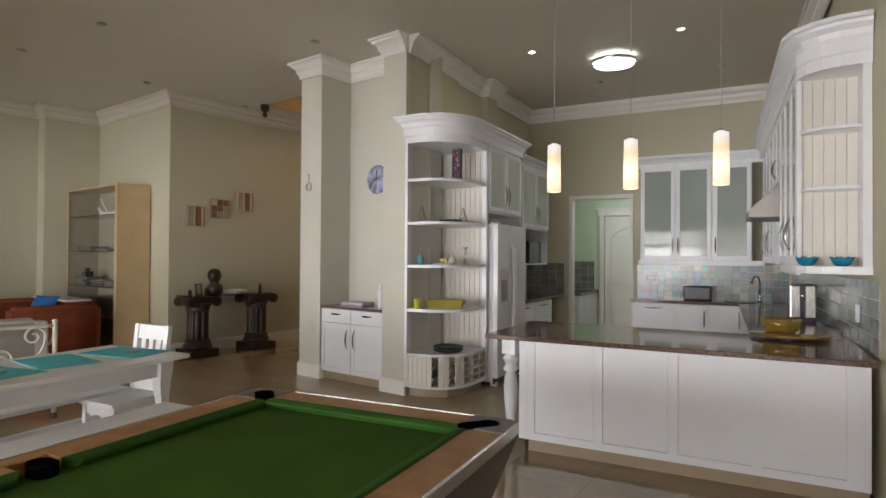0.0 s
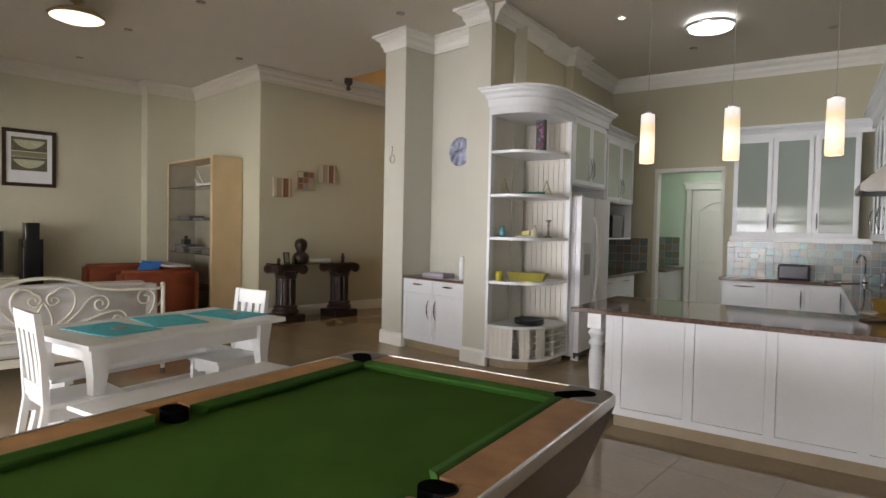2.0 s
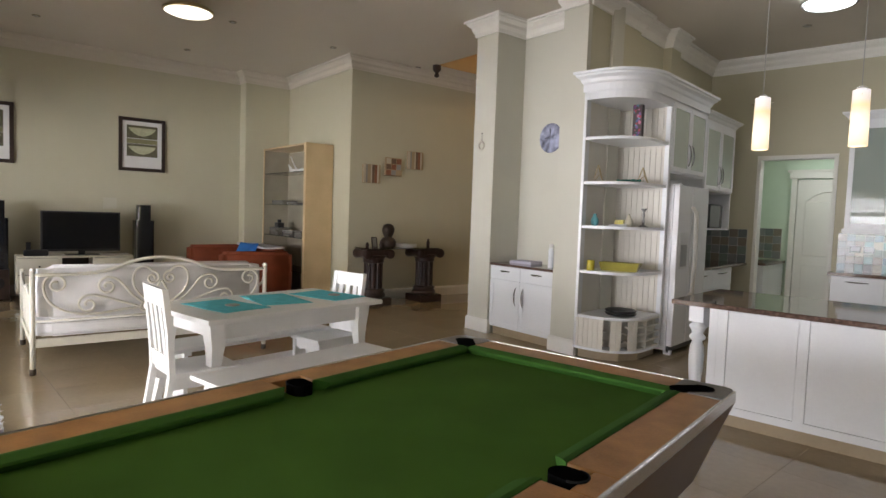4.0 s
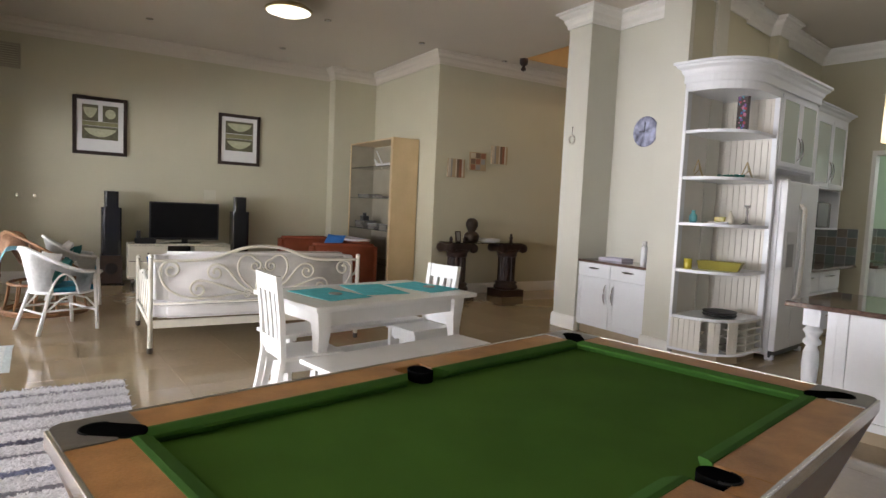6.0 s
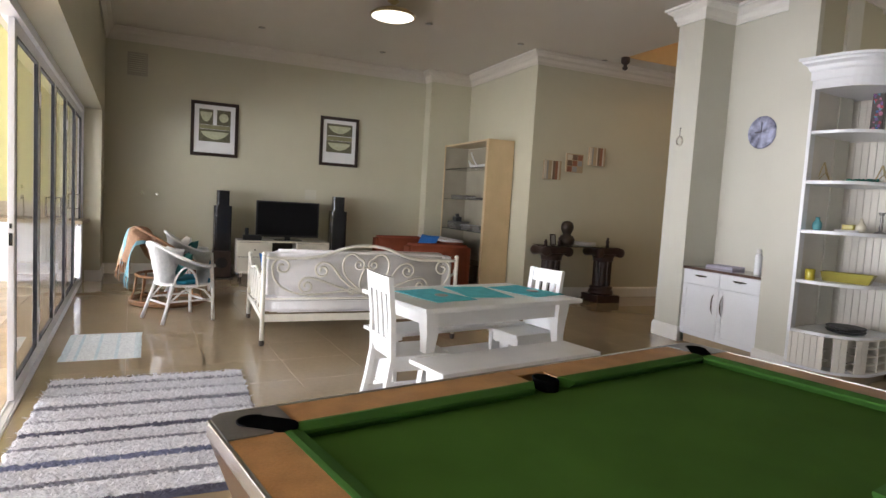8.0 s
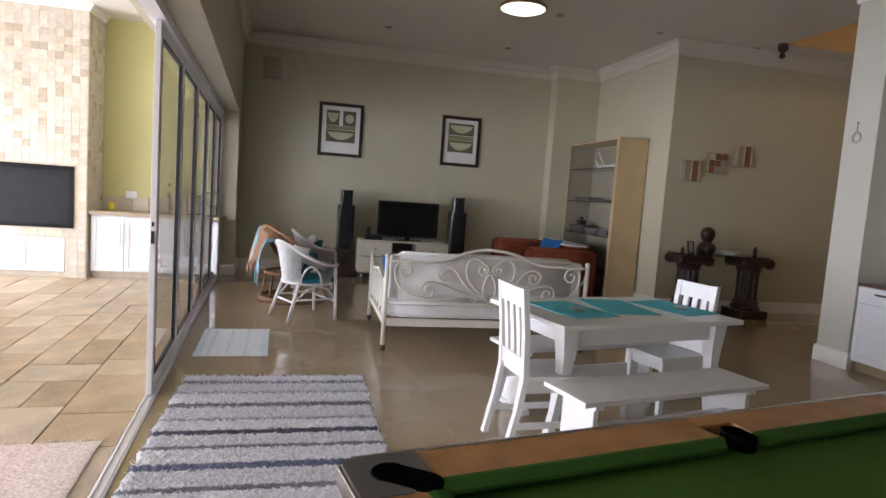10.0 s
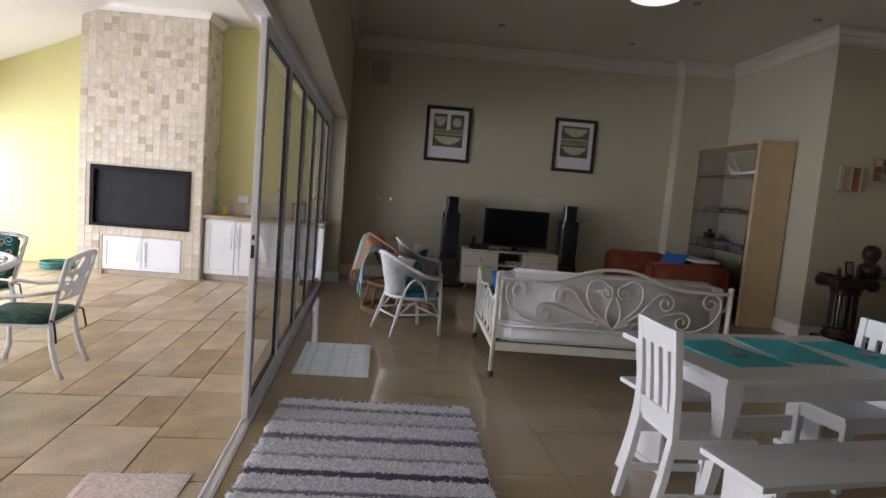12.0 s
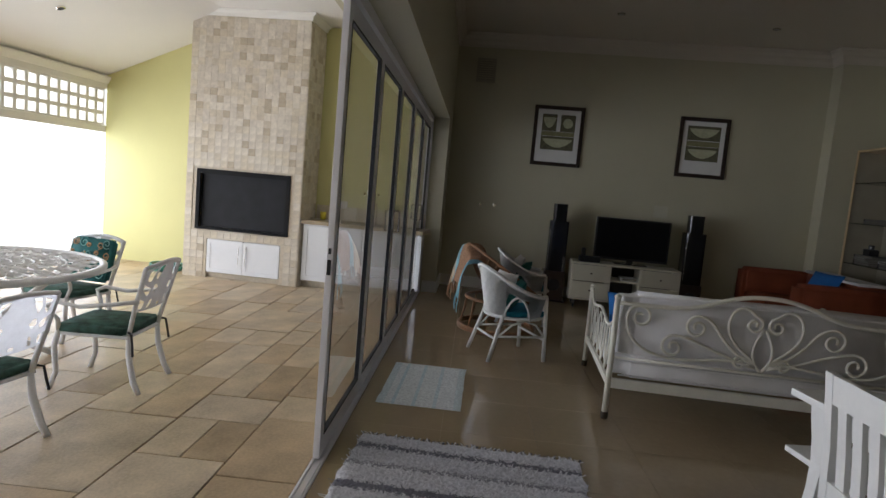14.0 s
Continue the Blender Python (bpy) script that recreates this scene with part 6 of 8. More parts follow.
# rugs
W1, W2, G1, G2, D1 = (0.88, 0.88, 0.92), (0.82, 0.82, 0.86), (0.26, 0.26, 0.31), (0.42, 0.42, 0.47), (0.13, 0.13, 0.18)
M_RAG = stripe_mat("rag_rug_cloth", [(0, D1), (0.02, W1), (0.09, G1), (0.115, W2), (0.2, G2), (0.215, W1), (0.31, G1), (0.345, W2), (0.44, G2), (0.455, W1), (0.53, D1), (0.56, W2), (0.635, G1), (0.655, W1), (0.74, (0.2, 0.22, 0.34)), (0.775, W2), (0.86, G1), (0.885, W1), (0.975, D1)], 0, fuzz=1.6)
def rag_rug():
    bm = bmesh.new()
    L, W = 2.0, 1.3
    n, m = 150, 96
    g = []
    for i in range(n + 1):
        row = []
        for j in range(m + 1):
            x, y = i / n * L, j / m * W
            edge = 0.02 * noise.noise(Vector((x * 9, 0 if j < m / 2 else 5, 1)))
            yy = y + edge * abs(j / m * 2 - 1) ** 6
            xx = x + 0.012 * noise.noise(Vector((y * 8, i, 3))) * abs(i / n * 2 - 1) ** 20
            z = 0.012 + 0.007 * noise.noise(Vector((x * 30, y * 22, 0))) + 0.004 * noise.noise(Vector((x * 70, y * 60, 4)))
            if i in (0, n) or j in (0, m):
                z = 0.002
            row.append(bm.verts.new((-xx, yy, max(0.002, z))))
        g.append(row)
    for i in range(n):
        for j in range(m):
            bm.faces.new((g[i][j], g[i + 1][j], g[i + 1][j + 1], g[i][j + 1]))
    t = thing("rag_rug", "shaggy grey, black and white striped rag rug", "rug", pose(-2.93, -0.78, 0, 0, 0, 1))
    part("weave", bm, M_RAG, t, smooth=True)
    r = random.Random(3)
    b2 = bmesh.new()
    for k in range(9000):
        x, y = -r.uniform(0.01, L - 0.01), r.uniform(0.01, W - 0.01)
        a, l = r.uniform(0, 6.28), r.uniform(0.012, 0.04)
        p = Vector((x, y, 0.012))
        d = Vector((math.cos(a), math.sin(a), 0))
        s = Vector((-d.y, d.x, 0)) * 0.004
        q = p + d * l + Vector((0, 0, 0.012))
        v = [b2.verts.new(c) for c in (p - s, p + s, q + s * 0.7, q - s * 0.7)]
        b2.faces.new(v)
    tu = part("shag", b2, M_RAG, t)
    tagged(tu, kind="stuff")
    b3 = bmesh.new()
    for k in range(46):
        y = W * k / 45
        sweep(b3, [(-L, y, 0.008), (-L - 0.012 - 0.015 * r.random(), y + r.uniform(-0.01, 0.01), 0.006)], 0.006, 5)
    part("fringe", b3, mat("dark_rag_fringe", (0.1, 0.1, 0.13), 0.95), t)
rag_rug()
M_MAT = stripe_mat("pale_blue_mat_cloth", [(0, (0.66, 0.75, 0.76)), (0.1, (0.8, 0.84, 0.84)), (0.18, (0.62, 0.74, 0.77)), (0.22, (0.82, 0.86, 0.85)), (0.42, (0.64, 0.76, 0.78)), (0.46, (0.8, 0.84, 0.83)), (0.66, (0.66, 0.76, 0.78)), (0.7, (0.8, 0.83, 0.83)), (0.9, (0.7, 0.78, 0.79))], 1, fuzz=0.2)
def flat_mat(name, m, w, d, material, label, fringe=None):
    bm = bmesh.new()
    n = 24
    g = [[bm.verts.new((i / n * w, j / n * d + 0.008 * noise.noise(Vector((i * 0.3, j * 0.1, w))), 0.006 + 0.003 * noise.noise(Vector((i * 0.5, j * 0.5, 7))) if 0 < i < n and 0 < j < n else 0.001)) for j in range(n + 1)] for i in range(n + 1)]
    for i in range(n):
        for j in range(n):
            bm.faces.new((g[i][j], g[i + 1][j], g[i + 1][j + 1], g[i][j + 1]))
    t = thing(name, label, "mat", m)
    part("weave", bm, material, t, smooth=True)
    if fringe:
        b = bmesh.new()
        r = random.Random(4)
        for k in range(34):
            y = d * k / 33
            for x, s in ((0, -1), (w, 1)):
                sweep(b, [(x, y, 0.004), (x + s * (0.02 + 0.02 * r.random()), y + r.uniform(-0.01, 0.01), 0.003)], 0.003, 4)
        tagged(part("fringe", b, fringe, t), kind="stuff")
flat_mat("door_mat", pose(-6.45, -0.92, 0, 0, 0, 3), 0.98, 0.6, M_MAT, "pale blue striped cotton mat on the floor")
M_PINK = stripe_mat("pale_pink_mat_cloth", [(0, (0.86, 0.71, 0.66)), (0.5, (0.88, 0.76, 0.71))], 1)
flat_mat("door_mat", pose(-3.78, -1.5, -0.0, 0, 0, 4.3), 0.9, 0.48, M_PINK, "fringed pale pink cotton mat on the paving", M_PINK)
# ---- lamps ----
M_BRASS = mat("aged_brass", (0.5, 0.4, 0.22), 0.3, metal=1.0)
def ceiling_light(x, y, r, glowmat, label, rim, base, deep):
    Z = lambda *pts: [(a, b * deep) for a, b in pts]
    t = thing("ceiling_light", label, "ceiling light", pose(x, y, CEIL), "round ceiling lights")
    part("base", lathe(bmesh.new(), Z((r * 0.9, -0.05), (r * 0.75, -0.02), (r * 0.45, 0.0)), 40), base, t, smooth=True)
    part("rim", lathe(bmesh.new(), Z((r * 0.98, -0.085), (r * 1.02, -0.075), (r * 1.0, -0.045), (r * 0.88, -0.04)), 40, ring=True), rim, t, smooth=True)
    part("band", lathe(bmesh.new(), Z((r * 0.86, -0.092), (r * 0.9, -0.092), (r * 0.9, -0.08), (r * 0.86, -0.08)), 40, ring=True), rim, t, smooth=True)
    part("diffuser", lathe(bmesh.new(), Z((0.001, -0.108), (r * 0.5, -0.104), (r * 0.86, -0.092), (r * 0.86, -0.085)), 40), glowmat, t, "lit opal diffuser", smooth=True)
    return t
def dome_light(x, y):
    """Brass dome on a short stem with an opal dish below."""
    t = thing("ceiling_light", "lit round ceiling light with a brass dome", "ceiling light", pose(x, y, CEIL), "round ceiling lights")
    part("ceiling_rose", lathe(bmesh.new(), [(0.018, -0.06), (0.03, -0.035), (0.075, -0.012), (0.08, 0.0)], 28), M_BRASS, t, smooth=True)
    part("dome", lathe(bmesh.new(), [(0.272, -0.168), (0.262, -0.15), (0.225, -0.125), (0.15, -0.1), (0.085, -0.082), (0.045, -0.062), (0.02, -0.05)], 44), M_BRASS, t, "aged brass dome", smooth=True)
    part("rim", lathe(bmesh.new(), [(0.262, -0.192), (0.285, -0.186), (0.288, -0.17), (0.275, -0.16), (0.262, -0.168)], 44, ring=True), M_BRASS, t, "brass rim", smooth=True)
    part("diffuser", lathe(bmesh.new(), [(0.001, -0.232), (0.12, -0.226), (0.21, -0.21), (0.262, -0.19), (0.262, -0.175)], 44), G_WARM, t, "lit opal diffuser", smooth=True)
    return t
G_COOL = glow("cool_lamp_glow", (0.9, 0.98, 1.0), 5)
G_WARM = glow("warm_lamp_glow", (1.0, 0.93, 0.72), 3)
KL = K @ Vector((1.81, 1.75, 0))
ceiling_light(KL.x, KL.y, 0.27, G_COOL, "lit round opal ceiling light in the kitchen", M_CHROME, G_COOL, 1.0)
dome_light(-7.27, 2.345)
lamp("kitchen_light", 'AREA', look((KL.x, KL.y, CEIL - 0.12), (KL.x, KL.y, 0)), 5.5, (0.92, 0.98, 1.0), 0.45)
lamp("living_light", 'AREA', look((-7.27, 2.345, CEIL - 0.23), (-7.27, 2.345, 0)), 3.5, (1.0, 0.9, 0.7), 0.5)

def downlight(x, y, lit, m=None):
    t = thing("downlight", "small recessed ceiling downlight, " + ("lit" if lit else "switched off"), "downlight", pose(x, y, CEIL - 0.0), "recessed downlights")
    part("ring", lathe(bmesh.new(), [(0.036, -0.012), (0.05, -0.008), (0.052, -0.001), (0.036, -0.001)], 24, ring=True), M_STEEL if not lit else M_TRIM, t, smooth=True)
    part("lamp", lathe(bmesh.new(), [(0.001, -0.009), (0.036, -0.008), (0.036, -0.002)], 20), G_WARM2 if lit else M_GREYBOX, t)
    if lit:
        lamp("downlight_beam", 'AREA', look((x, y, CEIL - 0.02), (x, y, 0)), 3, (1.0, 0.82, 0.55), 0.07)
G_WARM2 = glow("downlight_glow", (1.0, 0.85, 0.6), 14)
for x, y in ((-3.06, 6.69), (-1.46, 6.99)):
    downlight(x, y, True)
for x, y in ((-6.25, 3.28), (-7.87, 3.06), (-8.0, 4.6), (-4.85, 4.95), (-9.5, 1.02), (-9.8, 3.0), (-8.05, 6.2), (-2.9, 8.3), (-1.4, 8.55), (-5.2, 1.0), (-3.4, 3.0)):
    downlight(x, y, False)

M_OPAL = bpy.data.materials.new("opal_glass_glow")
M_OPAL.use_nodes = True
nt = M_OPAL.node_tree
bs = nt.nodes["Principled BSDF"]
tc, sp, rp = nt.nodes.new("ShaderNodeTexCoord"), nt.nodes.new("ShaderNodeSeparateXYZ"), nt.nodes.new("ShaderNodeValToRGB")
nt.links.new(tc.outputs["Generated"], sp.inputs[0])
nt.links.new(sp.outputs[2], rp.inputs[0])
for e, (pp, c) in zip((rp.color_ramp.elements[0], rp.color_ramp.elements[1], rp.color_ramp.elements.new(0.45), rp.color_ramp.elements.new(0.7)), ((0.0, (0.95, 0.75, 0.45)), (1.0, (0.5, 0.35, 0.18)), (0.4, (1.5, 1.32, 0.9)), (0.72, (0.8, 0.6, 0.33)))):
    e.position, e.color = pp, (*c, 1)
nt.links.new(rp.outputs[0], bs.inputs["Emission Color"])
bs.inputs["Emission Strength"].default_value = 1.0
bs.inputs["Base Color"].default_value = (0.5, 0.46, 0.38, 1)
def pendant(m):
    t = thing("pendant_lamp", "lit slim opal glass pendant lamp over the bar", "pendant lamp", m, "pendants over the breakfast bar")
    part("cord", sweep(bmesh.new(), [(0, 0, 0.38), (0, 0, CEIL - 2.0 - 0.02)], 0.0025, 6), M_GREYBOX, t)
    part("ceiling_rose", lathe(bmesh.new(), [(0.05, CEIL - 2.0 - 0.03), (0.05, CEIL - 2.0 - 0.001), (0.02, CEIL - 2.0)], 20), M_CHROME, t)
    part("cap", lathe(bmesh.new(), [(0.03, 0.365), (0.035, 0.375), (0.012, 0.39)], 18), M_CHROME, t)
    part("shade", lathe(bmesh.new(), [(0.05, 0.0), (0.054, 0.004), (0.054, 0.03), (0.052, 0.2), (0.049, 0.362), (0.03, 0.366)], 26), M_OPAL, t, "lit opal glass shade", smooth=True)
    part("cross_bar", sweep(bmesh.new(), [(-0.075, 0, 0.325), (0.075, 0, 0.325)], 0.003, 6), M_CHROME, t)
    return t
p0 = pendant(K @ pose(1.943, -1.0, 2.0))
for x in (2.515, 3.122):
    copy_thing(p0, K @ pose(x, -0.96, 2.0, 0, 0, 40 * x))
for x in (1.943, 2.515, 3.122):
    q = K @ Vector((x, -0.97, 1.97))
    lamp("pendant_light", 'POINT', pose(q.x, q.y, q.z), 0.9, (1.0, 0.8, 0.52), 0.05)
# strip lights under the wall cabinets
lamp("strip_light", 'AREA', K @ pose(2.45, KN - 0.16, 1.44), 1.1, (0.85, 1.0, 0.95), 0.9, 0.05)
lamp("strip_light", 'AREA', K2 @ pose(3.7, -0.5, 1.355), 0.8, (0.8, 1.0, 0.95), 0.08, 0.4)
sl = thing("scullery_light", "round opal ceiling light in the scullery", "ceiling light", K @ pose(1.5, 4.5, 2.9))
part("diffuser", lathe(bmesh.new(), [(0.001, -0.07), (0.12, -0.05), (0.14, -0.001)], 24), glow("scullery_glow", (0.9, 1.0, 0.95), 4), sl)
lamp("scullery_lamp", 'AREA', K @ pose(1.5, 4.5, 2.82), 11, (0.9, 1.0, 0.93), 0.3)
lamp("stair_lamp", 'POINT', pose(-6.2, 9.2, 5.6), 60, (1.0, 0.78, 0.45), 0.2)
nw = solid("newel_drop", lathe(bmesh.new(), [(0.012, -0.2), (0.04, -0.18), (0.045, -0.16), (0.03, -0.14), (0.025, -0.12), (0.05, -0.1), (0.07, -0.075), (0.07, 0.0)], 18), M_CARVED, "dark turned newel drop at the stair opening", "newel", pose(SX0, SY0, CEIL), smooth=True)

# ---- folding patio doors ----
M_SEAL = mat("black_rubber_seal", (0.01, 0.01, 0.012), 0.6)
def folding_doors():
    t = thing("door_2", "white aluminium folding glass doors, half folded open", "door", W, kind="structure")
    part("top_track", boxes((DX0, DY - 0.12, 2.43, DX1, DY - 0.02, DH)), M_ALU, t)
    part("threshold", boxes((DX0, DY - 0.09, -0.025, DX1, DY - 0.02, 0.008), bevel=0.003), M_ALU, t)
    part("track_rib", boxes((DX0, DY - 0.08, 0.008, DX1, DY - 0.072, 0.016), (DX0, DY - 0.04, 0.008, DX1, DY - 0.034, 0.014)), M_ALU, t)
    part("jamb", boxes((DX0, DY - 0.1, 0.008, DX0 + 0.06, DY - 0.02, 2.43)), M_ALU, t)
    xs = [-4.6 - k * 1.082 for k in range(6)]
    for k in range(5):
        x1, x0 = xs[k] - 0.003, xs[k + 1] + 0.003
        y0, y1 = DY - 0.083, DY - 0.046
        s = 0.066
        bm = bmesh.new()
        for b in ((x0, y0, 0.02, x0 + s, y1, 2.425), (x1 - s, y0, 0.02, x1, y1, 2.425), (x0 + s, y0, 0.02, x1 - s, y1, 0.13), (x0 + s, y0, 2.33, x1 - s, y1, 2.425)):
            box(bm, *b, bevel=0.004)
        d = part("door_leaf", bm, M_ALU, t)
        f = bmesh.new()
        for b in ((x0 + s, y0 + 0.006, 0.13, x0 + s + 0.012, y1 + 0.002, 2.33), (x1 - s - 0.012, y0 + 0.006, 0.13, x1 - s, y1 + 0.002, 2.33), (x0 + s, y0 + 0.006, 0.13, x1 - s, y1 + 0.002, 0.142), (x0 + s, y0 + 0.006, 2.318, x1 - s, y1 + 0.002, 2.33)):
            box(f, *b)
        part("seal", f, M_SEAL, d, "black glazing seal")
        p = part("pane", boxes((x0 + s, y0 + 0.018, 0.13, x1 - s, y0 + 0.026, 2.33)), M_GLASS, d, "clear glass pane")
        p.visible_shadow = False
        if k in (1, 3):
            part("hinge", boxes((x1 - 0.02, y1, 0.3, x1 + 0.02, y1 + 0.012, 0.42), (x1 - 0.02, y1, 2.0, x1 + 0.02, y1 + 0.012, 2.12), bevel=0.003), M_ALU, d)
        if k in (2, 4):
            part("door_handle", sweep(bmesh.new(), [(x1 - 0.045, y1, 1.1), (x1 - 0.045, y1 + 0.05, 1.1), (x1 - 0.045, y1 + 0.05, 1.28), (x1 - 0.045, y1, 1.28)], 0.009, 8), M_STEEL, d)
    part("lock_plate", boxes((-4.603, DY - 0.075, 1.02, -4.6, DY - 0.055, 1.1), (-4.603, DY - 0.072, 1.13, -4.6, DY - 0.058, 1.16)), M_SEAL, t)
folding_doors()

# ---- patio ----
M_TRAV = [mat("travertine_%s" % n, c, 0.5, vary=0.14, scale=22, fine=90, bump=0.08) for n, c in (("cream", (0.6, 0.53, 0.41)), ("sand", (0.54, 0.47, 0.36)), ("ivory", (0.64, 0.58, 0.48)), ("brown", (0.45, 0.375, 0.27)), ("pale", (0.58, 0.52, 0.43)))]
def bbq():
    X, Y0, Y1, H = -9.25, -4.58, -2.93, 3.56
    t = thing("fireplace", "tall tiled barbecue fireplace with black firebox", "fireplace", pose(0, 0, -0.03))
    OY0, OY1, OZ0, OZ1 = -4.42, -3.09, 0.70, 1.52
    CY0, CY1, CZ0, CZ1 = -4.25, -3.18, 0.10, 0.57
    D = 0.6
    for s in ((X - D, Y0, 0, X - 0.01, OY0, H), (X - D, OY1, 0, X - 0.01, Y1, H), (X - D, OY0, OZ1, X - 0.01, OY1, H), (X - D, OY0, CZ1, X - 0.01, OY1, OZ0), (X - D, OY0, 0, X - 0.01, CY0, CZ1), (X - D, CY1, 0, X - 0.01, OY1, CZ1), (X - D, OY0, OZ0, X - 0.5, OY1, OZ1), (X - D, CY0, 0, X - 0.35, CY1, CZ1), (X - 0.35, CY0, 0, X - 0.06, CY1, 0.09)):
        part("core", boxes(s), M_TRAV[1], t)
    # firebox
    fb = part("firebox_frame", boxes((X - 0.02, OY0 - 0.005, OZ0 - 0.005, X + 0.012, OY0 + 0.045, OZ1 + 0.005), (X - 0.02, OY1 - 0.045, OZ0 - 0.005, X + 0.012, OY1 + 0.005, OZ1 + 0.005), (X - 0.02, OY0 + 0.045, OZ0 - 0.005, X + 0.012, OY1 - 0.045, OZ0 + 0.03), (X - 0.02, OY0 + 0.045, OZ1 - 0.06, X + 0.012, OY1 - 0.045, OZ1 + 0.005)), mat("black_stove_paint", (0.008, 0.008, 0.009), 0.7, vary=0.2, spec=0.2), t, "black steel firebox frame")
    part("firebox_door", boxes((X - 0.06, OY0 + 0.04, OZ0 + 0.03, X - 0.05, OY1 - 0.04, OZ1 - 0.05)), mat("charcoal_steel", (0.011, 0.012, 0.015), 0.6, vary=0.3, spec=0.25), t, "dark charcoal steel shutter")
    cab = part("cupboard", boxes((X - 0.05, CY0 + 0.005, CZ0, X - 0.03, CY1 - 0.005, CZ1 - 0.005)), M_LACQ, t)
    mid = (CY0 + CY1) / 2
    for a, b, hy in ((CY0 + 0.01, mid - 0.003, mid - 0.05), (mid + 0.003, CY1 - 0.01, mid + 0.05)):
        bm = bmesh.new()
        for s in ((X - 0.03, a, CZ0 + 0.005, X - 0.008, a + 0.05, CZ1 - 0.01), (X - 0.03, b - 0.05, CZ0 + 0.005, X - 0.008, b, CZ1 - 0.01), (X - 0.03, a + 0.05, CZ0 + 0.005, X - 0.008, b - 0.05, CZ0 + 0.055), (X - 0.03, a + 0.05, CZ1 - 0.06, X - 0.008, b - 0.05, CZ1 - 0.01), (X - 0.03, a + 0.04, CZ0 + 0.05, X - 0.018, b - 0.04, CZ1 - 0.05)):
            box(bm, *s)
        d = part("door", bm, M_LACQ, t)
        part("handle", sweep(bmesh.new(), [(X - 0.008, hy, CZ1 - 0.08), (X + 0.02, hy, CZ1 - 0.08), (X + 0.02, hy, CZ0 + 0.14)], 0.006, 6), M_STEEL, d)
    # tiles: the lower ones singly, the rest joined
    r = random.Random(8)
    S = 0.097
    bases = []
    for c in M_TRAV:
        bases.append(mesh_of("wall_tile", box(bmesh.new(), -0.012, 0.0008, 0.0008, 0.0, S - 0.0008, S - 0.0008, bevel=0.0015), c))
    pick = lambda: r.choices(range(5), (28, 15, 28, 9, 26))[0]
    n = int((Y1 - Y0) / S)
    joined = [bmesh.new() for _ in M_TRAV]
    for i in range(n):
        for j in range(int(H / S) + 1):
            y, z = Y0 + i * (Y1 - Y0) / n, j * S
            if z + S > H + 0.05:
                continue
            if (y + S > OY0 + 0.01 and y < OY1 - 0.01 and z + S > OZ0 + 0.01 and z < OZ1 - 0.01) or (y + S > CY0 + 0.01 and y < CY1 - 0.01 and z < CZ1 - 0.01):
                continue
            k = pick()
            if z < 2.1:
                o = new("tile", bases[k])
                o.parent = t
                o.matrix_local = pose(X + r.uniform(-0.0015, 0.0015), y, z)
            else:
                q = r.uniform(-0.0015, 0.0015)
                box(joined[k], X - 0.012 + q, y + 0.0008, z + 0.0008, X + q, y + S - 0.0008, min(H, z + S - 0.0008))
    for i in range(6):
        for j in range(int(H / S)):
            k = pick()
            z, x = j * S, X - 0.012 - (i + 1) * S
            box(joined[k], x + 0.0015, Y1 - 0.002, z + 0.0015, x + S - 0.0015, Y1 + 0.01, z + S - 0.0015)
            box(joined[pick()], x + 0.0015, Y0 - 0.01, z + 0.0015, x + S - 0.0015, Y0 + 0.002, z + S - 0.0015)
    for bm, c in zip(joined, M_TRAV):
        tagged(part("tiling", bm, c, t), kind="stuff")
    part("crown", moulding(bmesh.new(), [(X - 0.6, Y0), (X, Y0), (X, Y1), (X - 0.6, Y1)], [(0.0, 3.56), (0.02, 3.56), (0.03, 3.6), (0.07, 3.63), (0.07, 3.65), (0.0, 3.65)]), M_TRIM, t, "white cornice round the chimney top")
bbq()

